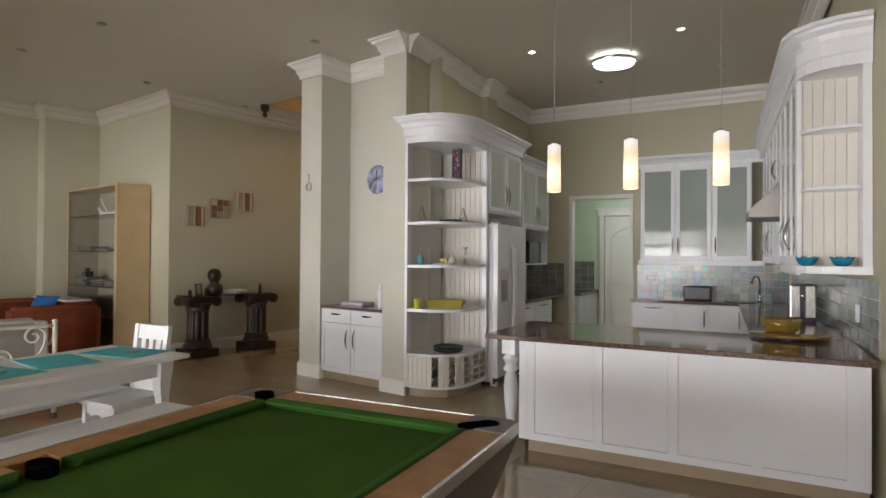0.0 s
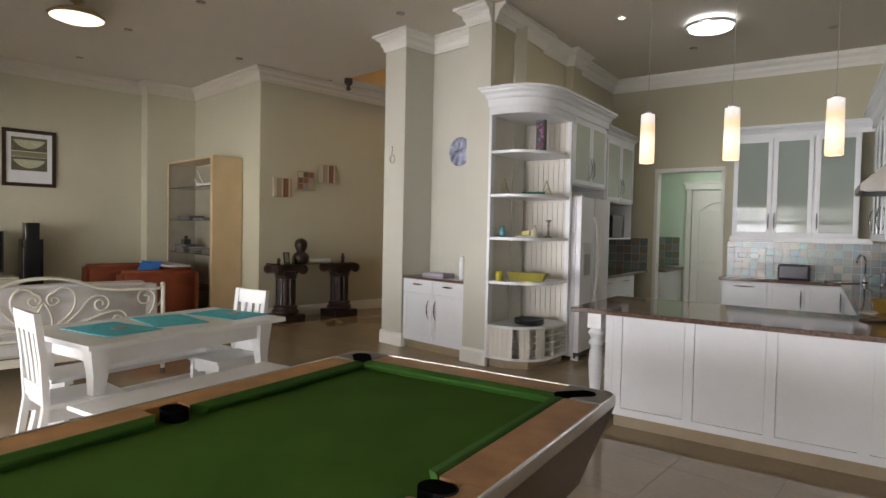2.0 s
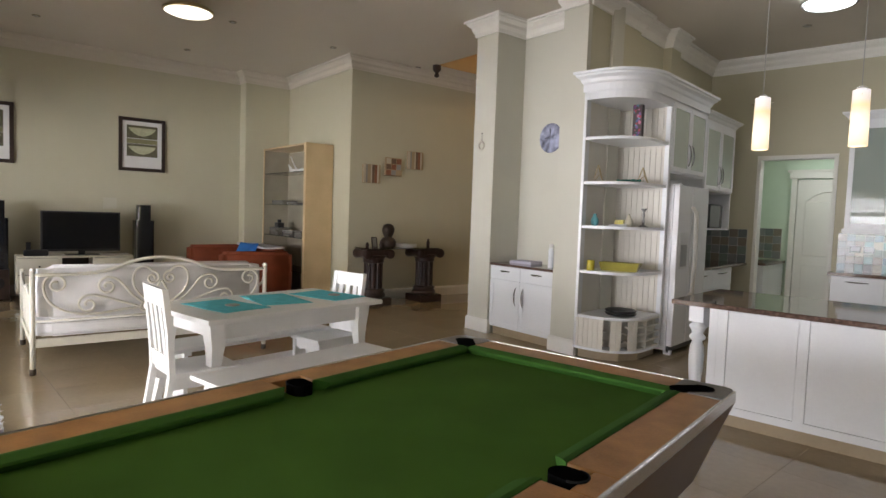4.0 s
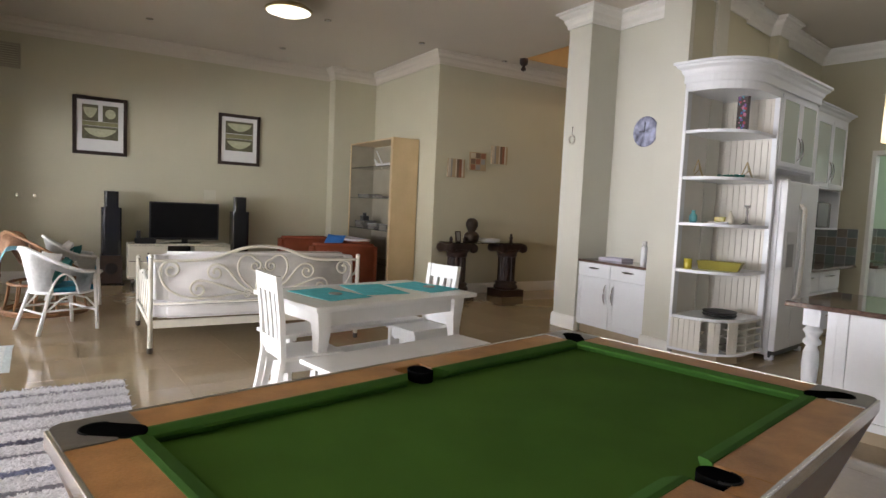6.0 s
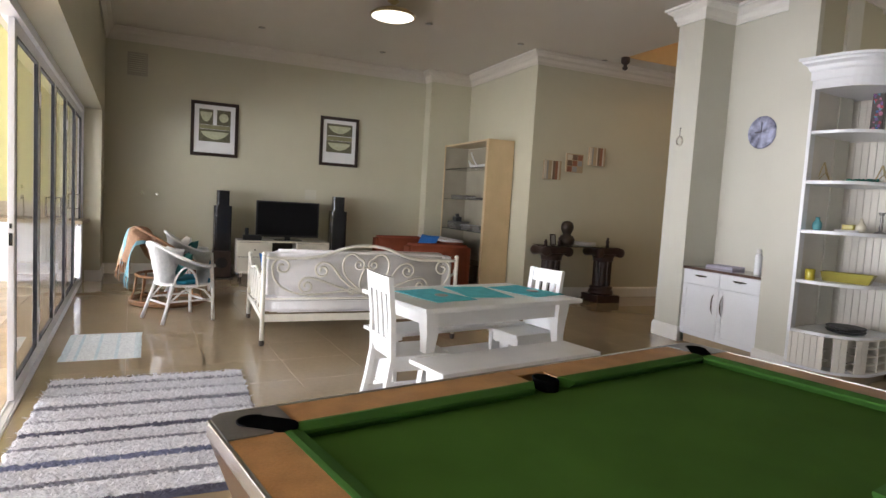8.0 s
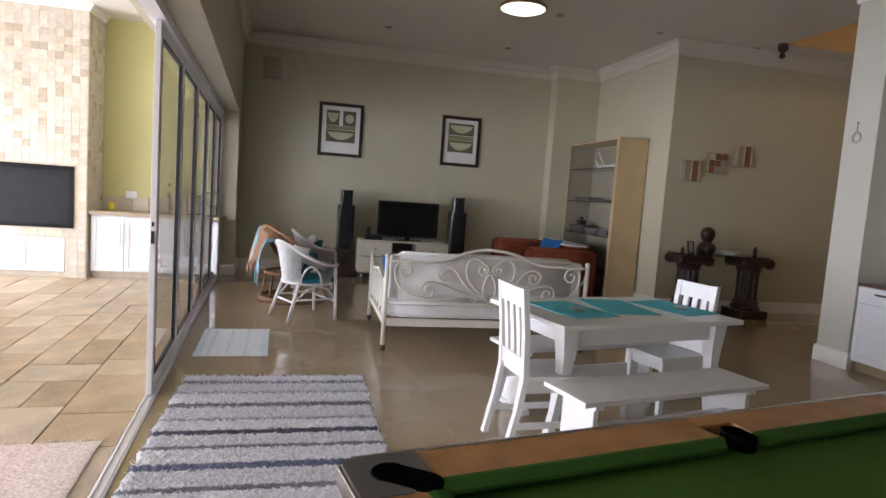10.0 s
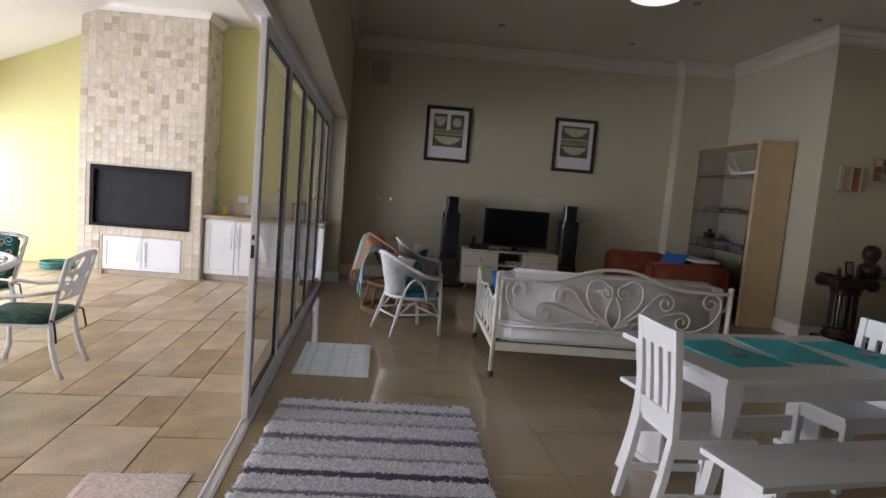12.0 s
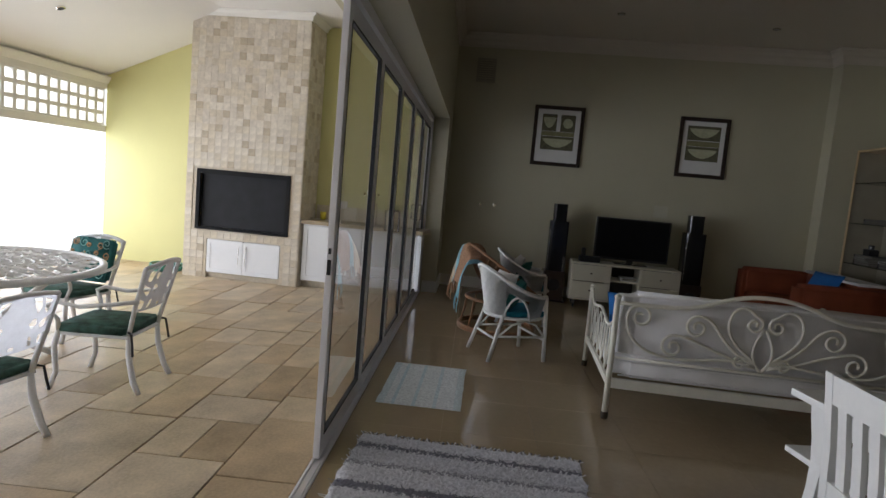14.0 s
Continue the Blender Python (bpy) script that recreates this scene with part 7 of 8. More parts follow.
def patio_counter():
    t = thing("base_cabinet", "white patio cabinets with a stone top", "cabinet", pose(-9.9, 0, -0.03))
    part("body", boxes((0.0, -2.90, 0.12, 0.56, -1.56, 0.90)), M_LACQ, t)
    part("plinth", boxes((0.0, -2.90, 0, 0.5, -1.56, 0.12)), M_TRAV[1], t)
    part("worktop", box(bmesh.new(), 0.0, -2.915, 0.90, 0.62, -1.23, 0.95, bevel=0.005), M_KICK, t, "brown stone top")
    y = -2.88
    for k in range(4):
        bm = bmesh.new()
        a, b = y, y + 0.4
        for s in ((0.56, a, 0.13, 0.582, a + 0.055, 0.88), (0.56, b - 0.055, 0.13, 0.582, b, 0.88), (0.56, a + 0.055, 0.13, 0.582, b - 0.055, 0.19), (0.56, a + 0.055, 0.82, 0.582, b - 0.055, 0.88), (0.56, a + 0.05, 0.18, 0.572, b - 0.05, 0.83)):
            box(bm, *s)
        d = part("door", bm, M_LACQ, t)
        hy = b - 0.035 if k % 2 == 0 else a + 0.035
        part("handle", sweep(bmesh.new(), [(0.582, hy, 0.78), (0.61, hy, 0.78), (0.61, hy, 0.5), (0.582, hy, 0.5)], 0.006, 6), M_STEEL, d)
        y += 0.41
    s = thing("splashback_patio", "row of travertine tiles over the patio counter", "tiles", pose(-9.9, 0, 0.92), kind="structure")
    for k in range(8):
        part("tile", boxes((0.002, -2.92 + k * 0.2, 0, 0.012, -2.925 + (k + 1) * 0.2, 0.2)), M_TRAV[k % 5], s)
    cp = thing("cup", "yellow mug on the patio counter", "cup", pose(-9.72, -2.76, 0.92))
    part("body", lathe(bmesh.new(), [(0.035, 0), (0.042, 0.01), (0.045, 0.11), (0.041, 0.11), (0.038, 0.02)], 20), mat("yellow_glaze", (0.7, 0.6, 0.05), 0.3), cp, smooth=True)
    part("handle", sweep(bmesh.new(), [(0.04, 0, 0.09), (0.07, 0, 0.08), (0.07, 0, 0.04), (0.04, 0, 0.025)], 0.006, 6), mat("yellow_glaze_handle", (0.7, 0.6, 0.05), 0.3), cp)
    sk = thing("wall_socket", "white double socket over the patio counter", "socket", pose(-9.888, -2.62, 1.1))
    part("plate", box(bmesh.new(), 0, 0, 0, 0.012, 0.15, 0.1, bevel=0.003), M_LACQ, sk)
    tp = thing("tap", "chrome swan-neck tap at the patio counter", "tap", pose(-9.75, -2.0, 0.92))
    part("spout", sweep(bmesh.new(), [(0, 0, 0), (0, 0, 0.22), (0.03, 0, 0.3), (0.1, 0, 0.31), (0.15, 0, 0.25)], 0.011, 8), M_CHROME, tp, smooth=True)
    part("lever", sweep(bmesh.new(), [(0, 0.0, 0.05), (0, 0.07, 0.08)], 0.007, 6), M_CHROME, tp)
patio_counter()

# breeze-block screen
sc = thing("breeze_block_screen", "white pierced breeze-block screen under the patio roof", "screen", pose(0, PY - 0.12, 0), kind="structure")
P = 0.177
bm0 = bmesh.new()
e = 0.026
quad = [(0, 0, P, e), (0, P - e, P, P), (0, e, e, P - e), (P - e, e, P, P - e)]
for a, b, c, d in quad:
    box(bm0, a, 0, b, c, 0.12, d)
blk = mesh_of("block", bm0, M_TRIM)
for i in range(70):
    for j in range(3):
        o = new("block", blk)
        o.parent = sc
        o.matrix_local = pose(-9.86 + i * P, 0, 2.005 + j * P)
structure("patio_beam_upper", boxes((-9.9, PY - 0.13, 2.538, 8, PY + 0.01, 2.62)), M_TRIM, "white band over the breeze-block screen", "beam")
structure("patio_cornice", moulding(bmesh.new(), [(8, PY + 0.01), (-9.9, PY + 0.01)][::-1], [(0, 2.62), (-0.02, 2.62), (-0.06, 2.7), (-0.06, 2.72), (0, 2.72)]), M_TRIM, "white cornice under the patio ceiling", "cornice")
pd = thing("downlight", "small dark recessed downlight in the patio ceiling", "downlight", pose(-7.8, -5.313, 3.143, 22, 0, 0))
part("ring", lathe(bmesh.new(), [(0.036, -0.014), (0.05, -0.01), (0.052, 0.0), (0.036, 0.0)], 24, ring=True), M_CHROME, pd)
part("lamp", lathe(bmesh.new(), [(0.001, -0.008), (0.036, -0.008)], 20), M_BLACK, pd)
# glowing panel added close past the patio to give the blown-out white outside
structure("glow_backdrop", boxes((-30, -7.3, -0.2, 30, -7.2, 3.1)), glow("overexposed_white_glow", (1.0, 1.0, 0.98), 5.0), "glowing white panel just beyond the patio, standing for the overexposed outdoors", "backdrop")

# cast aluminium garden furniture
M_CAST = mat("white_cast_aluminium", (0.78, 0.78, 0.8), 0.4, vary=0.06, scale=20, fine=120, bump=0.03)
M_GREENPAD = mat("dark_green_pad_cloth", (0.02, 0.055, 0.035), 0.85, vary=0.5, scale=18, fine=200, tint=(0.04, 0.1, 0.08))
def garden_chair(m):
    """Faces +y."""
    t = thing("garden_chair", "white cast aluminium garden armchair with green pad", "chair", m, "chairs round the patio table")
    for sx in (-1, 1):
        part("leg", sweep(bmesh.new(), [(sx * 0.2, -0.22, 0.40), (sx * 0.205, -0.23, 0.25), (sx * 0.22, -0.27, 0.08), (sx * 0.225, -0.31, 0.0)], lambda q: 0.017 + 0.004 * math.sin(q * 3), 8), M_CAST, t, smooth=True)
        part("leg", sweep(bmesh.new(), [(sx * 0.22, 0.22, 0.42), (sx * 0.235, 0.24, 0.3), (sx * 0.225, 0.23, 0.12), (sx * 0.235, 0.27, 0.0)], lambda q: 0.018, 8), M_CAST, t, smooth=True)
        part("back_post", sweep(bmesh.new(), [(sx * 0.2, -0.22, 0.40), (sx * 0.225, -0.27, 0.62), (sx * 0.245, -0.34, 0.90)], 0.016, 8), M_CAST, t, smooth=True)
        part("arm", sweep(bmesh.new(), [(sx * 0.235, -0.285, 0.66), (sx * 0.28, -0.15, 0.64), (sx * 0.29, 0.05, 0.61), (sx * 0.285, 0.2, 0.63), (sx * 0.28, 0.26, 0.6), (sx * 0.275, 0.24, 0.56), (sx * 0.25, 0.21, 0.5), (sx * 0.225, 0.22, 0.42)], 0.015, 8), M_CAST, t, smooth=True)
    part("seat_frame", boxes((-0.23, -0.23, 0.385, 0.23, 0.23, 0.41), bevel=0.008), M_CAST, t)
    # pierced back panel with leaf-shaped holes
    bm = bmesh.new()
    n, r = 64, 34
    g = [[None] * (r + 1) for _ in range(n + 1)]
    for i in range(n + 1):
        for j in range(r + 1):
            u, v = i / n * 2 - 1, j / r
            z = 0.58 + v * (0.30 + 0.05 * math.cos(u * math.pi / 2))
            y = -0.26 - 0.085 * (z - 0.58) / 0.3 - 0.035 * (1 - u * u)
            g[i][j] = bm.verts.new((u * (0.225 + 0.02 * v), y, z))
    for i in range(n):
        for j in range(r):
            u, v = abs((i + 0.5) / n * 2 - 1), (j + 0.5) / r
            leaf = math.sin(10 * u + 2.6 * math.sin(5 * v + 0.6)) * math.cos(9 * v - 2.2 * math.sin(6 * u))
            if leaf > 0.28 and 2 < i < n - 3 and 1 < j < r - 2:
                continue
            bm.faces.new((g[i][j], g[i + 1][j], g[i + 1][j + 1], g[i][j + 1]))
    for v in [v for v in bm.verts if not v.link_faces]:
        bm.verts.remove(v)
    bmesh.ops.solidify(bm, geom=list(bm.faces), thickness=0.012)
    part("pierced_back", bm, M_CAST, t, "white pierced leaf-pattern back")
    part("top_rail", sweep(bmesh.new(), [(-0.245, -0.34, 0.90), (-0.12, -0.375, 0.925), (0, -0.385, 0.935), (0.12, -0.375, 0.925), (0.245, -0.34, 0.90)], 0.013, 8), M_CAST, t, smooth=True)
    pad = part("seat_pad", soft_box(bmesh.new(), -0.235, -0.22, 0.41, 0.235, 0.235, 0.465, 0.012, 2), M_GREENPAD, t, "dark green patterned seat pad", smooth=True)
    for sx in (-1, 1):
        part("pad_tie", sweep(bmesh.new(), [(sx * 0.225, -0.23, 0.44), (sx * 0.245, -0.26, 0.43), (sx * 0.25, -0.27, 0.36), (sx * 0.26, -0.28, 0.28)], 0.008, 5), M_SEAL, t)
    return t
LOW = Matrix.Diagonal((1, 1, 0.94, 1))
gc = garden_chair(pose(-5.23, -2.70, -0.004, 0, 0, 188) @ LOW)
copy_thing(gc, pose(-4.15, -2.74, -0.004, 0, 0, 176) @ LOW)
copy_thing(gc, pose(-6.12, -3.76, -0.004, 0, 0, 262) @ LOW)
M_PAISLEY = mat("paisley_cloth", (0.015, 0.12, 0.12), 0.85, vary=0.5, scale=7, fine=60)
bp = thing("back_cushion", "teal and orange scroll-patterned chair back cushion", "cushion", pose(-6.12, -3.76, -0.004, 0, 0, 262) @ LOW)
q = part("pad", soft_box(bmesh.new(), -0.22, -0.03, -0.2, 0.22, 0.035, 0.2, 0.012, 4), M_PAISLEY, bp, smooth=True)
q.matrix_local = pose(0, -0.23, 0.66, 15, 0, 0)
M_SCROLL = mat("orange_scroll_print", (0.5, 0.3, 0.16), 0.85, vary=0.2)
M_SCROLL2 = mat("pale_teal_scroll_print", (0.2, 0.42, 0.4), 0.85, vary=0.2)
for k in range(20):
    u, v = -0.17 + 0.085 * (k % 5) + 0.02 * math.sin(k * 2.3), -0.145 + 0.095 * (k // 5) + 0.015 * math.cos(k * 1.7)
    s = part("scroll_print", sweep(bmesh.new(), [(u + a, 0.046, v + b) for a, b in spiral(0, 0, 0.048 - 0.012 * (k % 3), 0.01, k * 1.1, 1.4 if k % 2 else -1.3, 18)], 0.005, 5), M_SCROLL if k % 3 else M_SCROLL2, bp)
    s.matrix_local = pose(0, -0.23, 0.66, 15, 0, 0)

def garden_table():
    t = thing("garden_table", "round white cast aluminium garden table with pierced top", "table", pose(-5.2, -3.8, -0.004) @ Matrix.Diagonal((1, 1, 0.97, 1)))
    R = 0.87
    part("rim", lathe(bmesh.new(), [(R - 0.05, 0.725), (R - 0.01, 0.70), (R, 0.715), (R, 0.74), (R - 0.02, 0.75), (R - 0.05, 0.745)], 64, ring=True), M_CAST, t, smooth=True)
    bm = bmesh.new()
    n = 24
    for k in range(n):
        a = 2 * math.pi * k / n
        for r0, r1, w in ((0.1, R - 0.04, 0.012),):
            d, s = Vector((math.cos(a), math.sin(a), 0)), Vector((-math.sin(a), math.cos(a), 0))
            sweep(bm, [d * r0 + Vector((0, 0, 0.735)), d * r1 + Vector((0, 0, 0.735))], 0.009, 5)
        for rr, sc_ in ((0.3, 0.05), (0.5, 0.075), (0.7, 0.09)):
            b = a + math.pi / n
            c = Vector((math.cos(b) * rr, math.sin(b) * rr, 0.737))
            sweep(bm, [c + Vector((x, y, 0)) for x, y in spiral(0, 0, sc_, 0.015, b, 1.5, 16)], 0.009, 4)
    for rr in (0.1, 0.2, 0.4, 0.6):
        sweep(bm, [(rr * math.cos(2 * math.pi * k / 40), rr * math.sin(2 * math.pi * k / 40), 0.735) for k in range(40)], 0.01, 5, True)
    part("pierced_top", bm, M_CAST, t)
    for k in range(4):
        a = math.pi / 4 + k * math.pi / 2
        c, s = math.cos(a), math.sin(a)
        part("leg", sweep(bmesh.new(), [(0.6 * c, 0.6 * s, 0.70), (0.45 * c, 0.45 * s, 0.55), (0.22 * c, 0.22 * s, 0.35), (0.25 * c, 0.25 * s, 0.18), (0.42 * c, 0.42 * s, 0.07), (0.55 * c, 0.55 * s, 0.0)], 0.024, 8), M_CAST, t, smooth=True)
    part("leg_ring", sweep(bmesh.new(), [(0.23 * math.cos(2 * math.pi * k / 24), 0.23 * math.sin(2 * math.pi * k / 24), 0.3) for k in range(24)], 0.012, 6, True), M_CAST, t, smooth=True)
garden_table()
bm = bmesh.new()
for k in range(5):
    rr = 0.2 + 0.012 * (k % 3)
    sweep(bm, [(rr * math.cos(2 * math.pi * i / 28), rr * math.sin(2 * math.pi * i / 28), 0.012 + 0.02 * k) for i in range(28)], 0.011, 6, True)
solid("garden_hose", bm, mat("green_hose_rubber", (0.05, 0.22, 0.17), 0.5), "coiled green garden hose on the paving", "hose", pose(-9.45, -4.95, -0.004), smooth=True)
# ---- small things in the kitchen and on the shelves ----
M_YGLAZE = mat("mustard_glaze", (0.45, 0.38, 0.03), 0.3, vary=0.1)
M_BLUEGL = mat("blue_glazed_ceramic", (0.01, 0.2, 0.32), 0.15, vary=0.15)
M_CLEAR = glass("thin_clear_glass", (0.9, 1.0, 0.95))
def shelf_top(k):
    return (0.46, 0.93, 1.40, 1.86, 2.32)[k] + 0.0005
sk = thing("decorated_box", "tall narrow dark box with red, pink and blue pattern", "box", K @ pose(0.30, 0.45, shelf_top(4)))
part("body", box(bmesh.new(), 0, 0, 0, 0.105, 0.06, 0.44, bevel=0.006), M_DKWOOD, sk)
rr = random.Random(2)
COLS = [mat("pattern_%d" % k, c, 0.5, vary=0.4, scale=60) for k, c in enumerate(((0.3, 0.02, 0.04), (0.4, 0.12, 0.2), (0.03, 0.12, 0.32), (0.15, 0.05, 0.2), (0.05, 0.25, 0.32)))]
for k in range(26):
    cx, cz, w = 0.02 + 0.065 * rr.random(), 0.025 + 0.39 * (k + rr.random()) / 27, 0.008 + 0.012 * rr.random()
    n = rr.choice((3, 5, 6))
    a0 = rr.random() * 6
    bm = bmesh.new()
    ring = [[bm.verts.new((cx + w * math.cos(a0 + 2 * math.pi * q / n), y, cz + 1.2 * w * math.sin(a0 + 2 * math.pi * q / n))) for q in range(n)] for y in (-0.0012 - 0.0002 * k, 0.003)]
    bm.faces.new(ring[0])
    for q in range(n):
        bm.faces.new((ring[0][q], ring[0][(q + 1) % n], ring[1][(q + 1) % n], ring[1][q]))
    part("pattern_patch", bm, COLS[k % 5], sk)
# glass pieces
gl = thing("glass_dish", "green glass beads in a long clear dish", "dish", K @ pose(0.16, 0.36, shelf_top(3)))
part("dish", boxes((0, 0, 0, 0.30, 0.1, 0.012), (0, 0, 0.012, 0.30, 0.006, 0.04), (0, 0.094, 0.012, 0.30, 0.1, 0.04)), M_CLEAR, gl)
M_GBEAD = mat("green_glass_beads", (0.02, 0.25, 0.2), 0.1)
bb = bmesh.new()
for k in range(30):
    bmesh.ops.create_icosphere(bb, subdivisions=1, radius=0.014, matrix=Matrix.Translation((0.02 + 0.26 * rr.random(), 0.02 + 0.06 * rr.random(), 0.026 + 0.012 * rr.random())))
tagged(part("beads", bb, M_GBEAD, gl), kind="stuff")
for x, y, h in ((0.46, 0.42, 0.17), (0.06, 0.2, 0.19)):
    tr = thing("geometric_ornament", "brass and glass wire ornament on a shelf", "ornament", K @ pose(x, y, shelf_top(3)))
    pts = [(-0.06, 0, 0.004), (0.06, 0, 0.004), (0, 0, h)]
    for a, b in ((0, 1), (1, 2), (2, 0)):
        part("rod", sweep(bmesh.new(), [pts[a], pts[b]], 0.006, 6), M_BRASS, tr)
    for p in pts[:2]:
        part("rod", sweep(bmesh.new(), [p, (0, 0.04, h * 0.5), pts[2]], 0.005, 6), M_BRASS, tr)
solid("vase", lathe(bmesh.new(), [(0.03, 0), (0.042, 0.03), (0.04, 0.07), (0.018, 0.1), (0.02, 0.125), (0.015, 0.12)], 18), mat("aqua_ceramic", (0.12, 0.38, 0.4), 0.3), "small aqua ceramic vase on a shelf", "vase", K @ pose(0.09, 0.12, shelf_top(2)), smooth=True)
solid("vase", lathe(bmesh.new(), [(0.03, 0), (0.045, 0.03), (0.042, 0.06), (0.015, 0.11), (0.01, 0.135)], 18), mat("cream_ceramic", (0.6, 0.55, 0.42), 0.4), "small cream ceramic vase on a shelf", "vase", K @ pose(0.36, 0.36, shelf_top(2)), smooth=True)
bk = thing("small_book", "small flat book on a shelf", "book", K @ pose(0.16, 0.3, shelf_top(2)))
part("cover", boxes((0, 0, 0, 0.2, 0.14, 0.02)), M_PAPER, bk)
bx = solid("tin_box", box(bmesh.new(), 0, 0, 0, 0.1, 0.07, 0.05, bevel=0.006), M_YGLAZE, "small mustard tin on a book", "box", K @ pose(0.21, 0.33, shelf_top(2) + 0.02))
solid("candlestick", lathe(bmesh.new(), [(0.05, 0), (0.045, 0.01), (0.012, 0.025), (0.016, 0.06), (0.008, 0.09), (0.014, 0.13), (0.008, 0.16), (0.028, 0.185), (0.028, 0.195)], 18), mat("dull_pewter", (0.3, 0.29, 0.27), 0.3, 0.9), "pewter candlestick on a shelf", "candlestick", K @ pose(0.52, 0.36, shelf_top(2)), smooth=True)
solid("pillar_candle", lathe(bmesh.new(), [(0.04, 0), (0.042, 0.004), (0.042, 0.1), (0.036, 0.106), (0.001, 0.1)], 20), M_YGLAZE, "mustard yellow candle on a shelf", "candle", K @ pose(0.12, 0.02, shelf_top(1)), smooth=True)
tb = thing("serving_tray", "long mustard ceramic tray on a shelf", "tray", K @ pose(0.16, 0.12, shelf_top(1), 0, 0, 12))
bm = bmesh.new()
lo = [bm.verts.new(v) for v in ((0.02, 0.02, 0), (0.38, 0.02, 0), (0.38, 0.14, 0), (0.02, 0.14, 0))]
hi = [bm.verts.new(v) for v in ((0, 0, 0.09), (0.42, 0, 0.09), (0.42, 0.16, 0.09), (0, 0.16, 0.09))]
inn = [bm.verts.new(v) for v in ((0.012, 0.012, 0.09), (0.408, 0.012, 0.09), (0.408, 0.148, 0.09), (0.012, 0.148, 0.09))]
ilo = [bm.verts.new(v) for v in ((0.03, 0.03, 0.012), (0.37, 0.03, 0.012), (0.37, 0.13, 0.012), (0.03, 0.13, 0.012))]
for A, B in ((lo, hi), (hi, inn), (inn, ilo)):
    for k in range(4):
        bm.faces.new((A[k], A[(k + 1) % 4], B[(k + 1) % 4], B[k]))
bm.faces.new(lo[::-1]); bm.faces.new(ilo)
part("tray", bm, mat("olive_glaze", (0.3, 0.26, 0.04), 0.35, vary=0.15), tb)
for k in range(2):
    solid("charger_plate", lathe(bmesh.new(), [(0.10, 0), (0.15, 0.012), (0.165, 0.03), (0.16, 0.034), (0.1, 0.012), (0.001, 0.01)], 32), M_BLACK, "large dark round plate stacked on a shelf", "plate", K @ pose(0.38, 0.24, shelf_top(0) + k * 0.03), "dark plates", smooth=True)

# on the sideboard
pp = thing("paper_stack", "stack of lilac papers on the sideboard", "papers", pose(-5.1, 5.6, 0.8905, 0, 0, 6))
for k in range(4):
    part("sheet", boxes((0.004 * k, 0.003 * (k % 2), 0.008 * k, 0.34, 0.24, 0.008 * k + 0.007)), mat("lilac_paper_%d" % k, (0.55, 0.52, 0.62), 0.8), pp)
cn = thing("spray_can", "white spray can on the sideboard", "can", pose(-4.40, 5.58, 0.8905))
part("body", lathe(bmesh.new(), [(0.033, 0), (0.035, 0.005), (0.035, 0.2), (0.022, 0.225)], 20), M_LACQ, cn, smooth=True)
part("cap", lathe(bmesh.new(), [(0.026, 0.225), (0.026, 0.265), (0.02, 0.27)], 20), M_PAPER, cn, smooth=True)
dk = thing("phone_dock", "black phone dock on the sideboard", "phone", pose(-4.33, 5.6, 0.8905))
part("body", box(bmesh.new(), 0, 0, 0, 0.1, 0.12, 0.11, bevel=0.012), M_BLACK, dk)
part("back", box(bmesh.new(), 0.005, 0.08, 0.11, 0.095, 0.11, 0.25, bevel=0.01), M_GREYBOX, dk)

# clock and column ornament
ck = thing("wall_clock", "round blue floral wall clock", "clock", pose(-4.73, 5.86, 2.43, 90, 0, 0))
part("face", lathe(bmesh.new(), [(0.175, 0.0035), (0.178, 0.012), (0.17, 0.02), (0.001, 0.021)], 40), mat("blue_grey_print", (0.08, 0.085, 0.15), 0.5, vary=0.7, scale=12, fine=30, tint=(0.28, 0.29, 0.4)), ck)
part("hand", boxes((-0.005, 0, 0.023, 0.005, 0.11, 0.026)), M_BLACK, ck)
part("hand", boxes((-0.08, -0.005, 0.0265, 0.0, 0.005, 0.029)), M_BLACK, ck)
orn = thing("wall_ornament", "small hanging shell ring on the column", "ornament", pose(-5.44, 5.372, 2.34))
part("ring", sweep(bmesh.new(), [(0.045 * math.cos(q), -0.008, 0.05 * math.sin(q)) for q in [2 * math.pi * k / 20 for k in range(20)]], 0.011, 6, True), mat("shell_beige", (0.5, 0.46, 0.38), 0.5, vary=0.3, scale=60), orn, smooth=True)
part("cord", sweep(bmesh.new(), [(0, -0.006, 0.05), (0, -0.004, 0.15)], 0.003, 5), M_DKWOOD, orn)
part("nail", sweep(bmesh.new(), [(0, 0.006, 0.15), (0, -0.012, 0.15)], 0.004, 6), M_BLACK, orn)

# blue bowls at the open end
def petal_bowl(m):
    bm = bmesh.new()
    n = 28
    def ring(r, z, wave):
        return [bm.verts.new((r * (1 + wave * math.cos(7 * 2 * math.pi * k / n)) * math.cos(2 * math.pi * k / n), r * (1 + wave * math.cos(7 * 2 * math.pi * k / n)) * math.sin(2 * math.pi * k / n), z + wave * 0.08 * math.cos(7 * 2 * math.pi * k / n))) for k in range(n)]
    R = [ring(0.03, 0, 0), ring(0.05, 0.015, 0.02), ring(0.064, 0.04, 0.06), ring(0.068, 0.058, 0.1), ring(0.062, 0.056, 0.1), ring(0.045, 0.02, 0.02), ring(0.002, 0.012, 0)]
    for A, B in zip(R, R[1:]):
        for k in range(n):
            bm.faces.new((A[k], A[(k + 1) % n], B[(k + 1) % n], B[k]))
    bm.faces.new(R[0][::-1]); bm.faces.new(R[-1])
    return solid("bowl", bm, M_BLUEGL, "small blue petal-edged ceramic bowl", "bowl", m, "blue bowls on the open shelf", smooth=True)
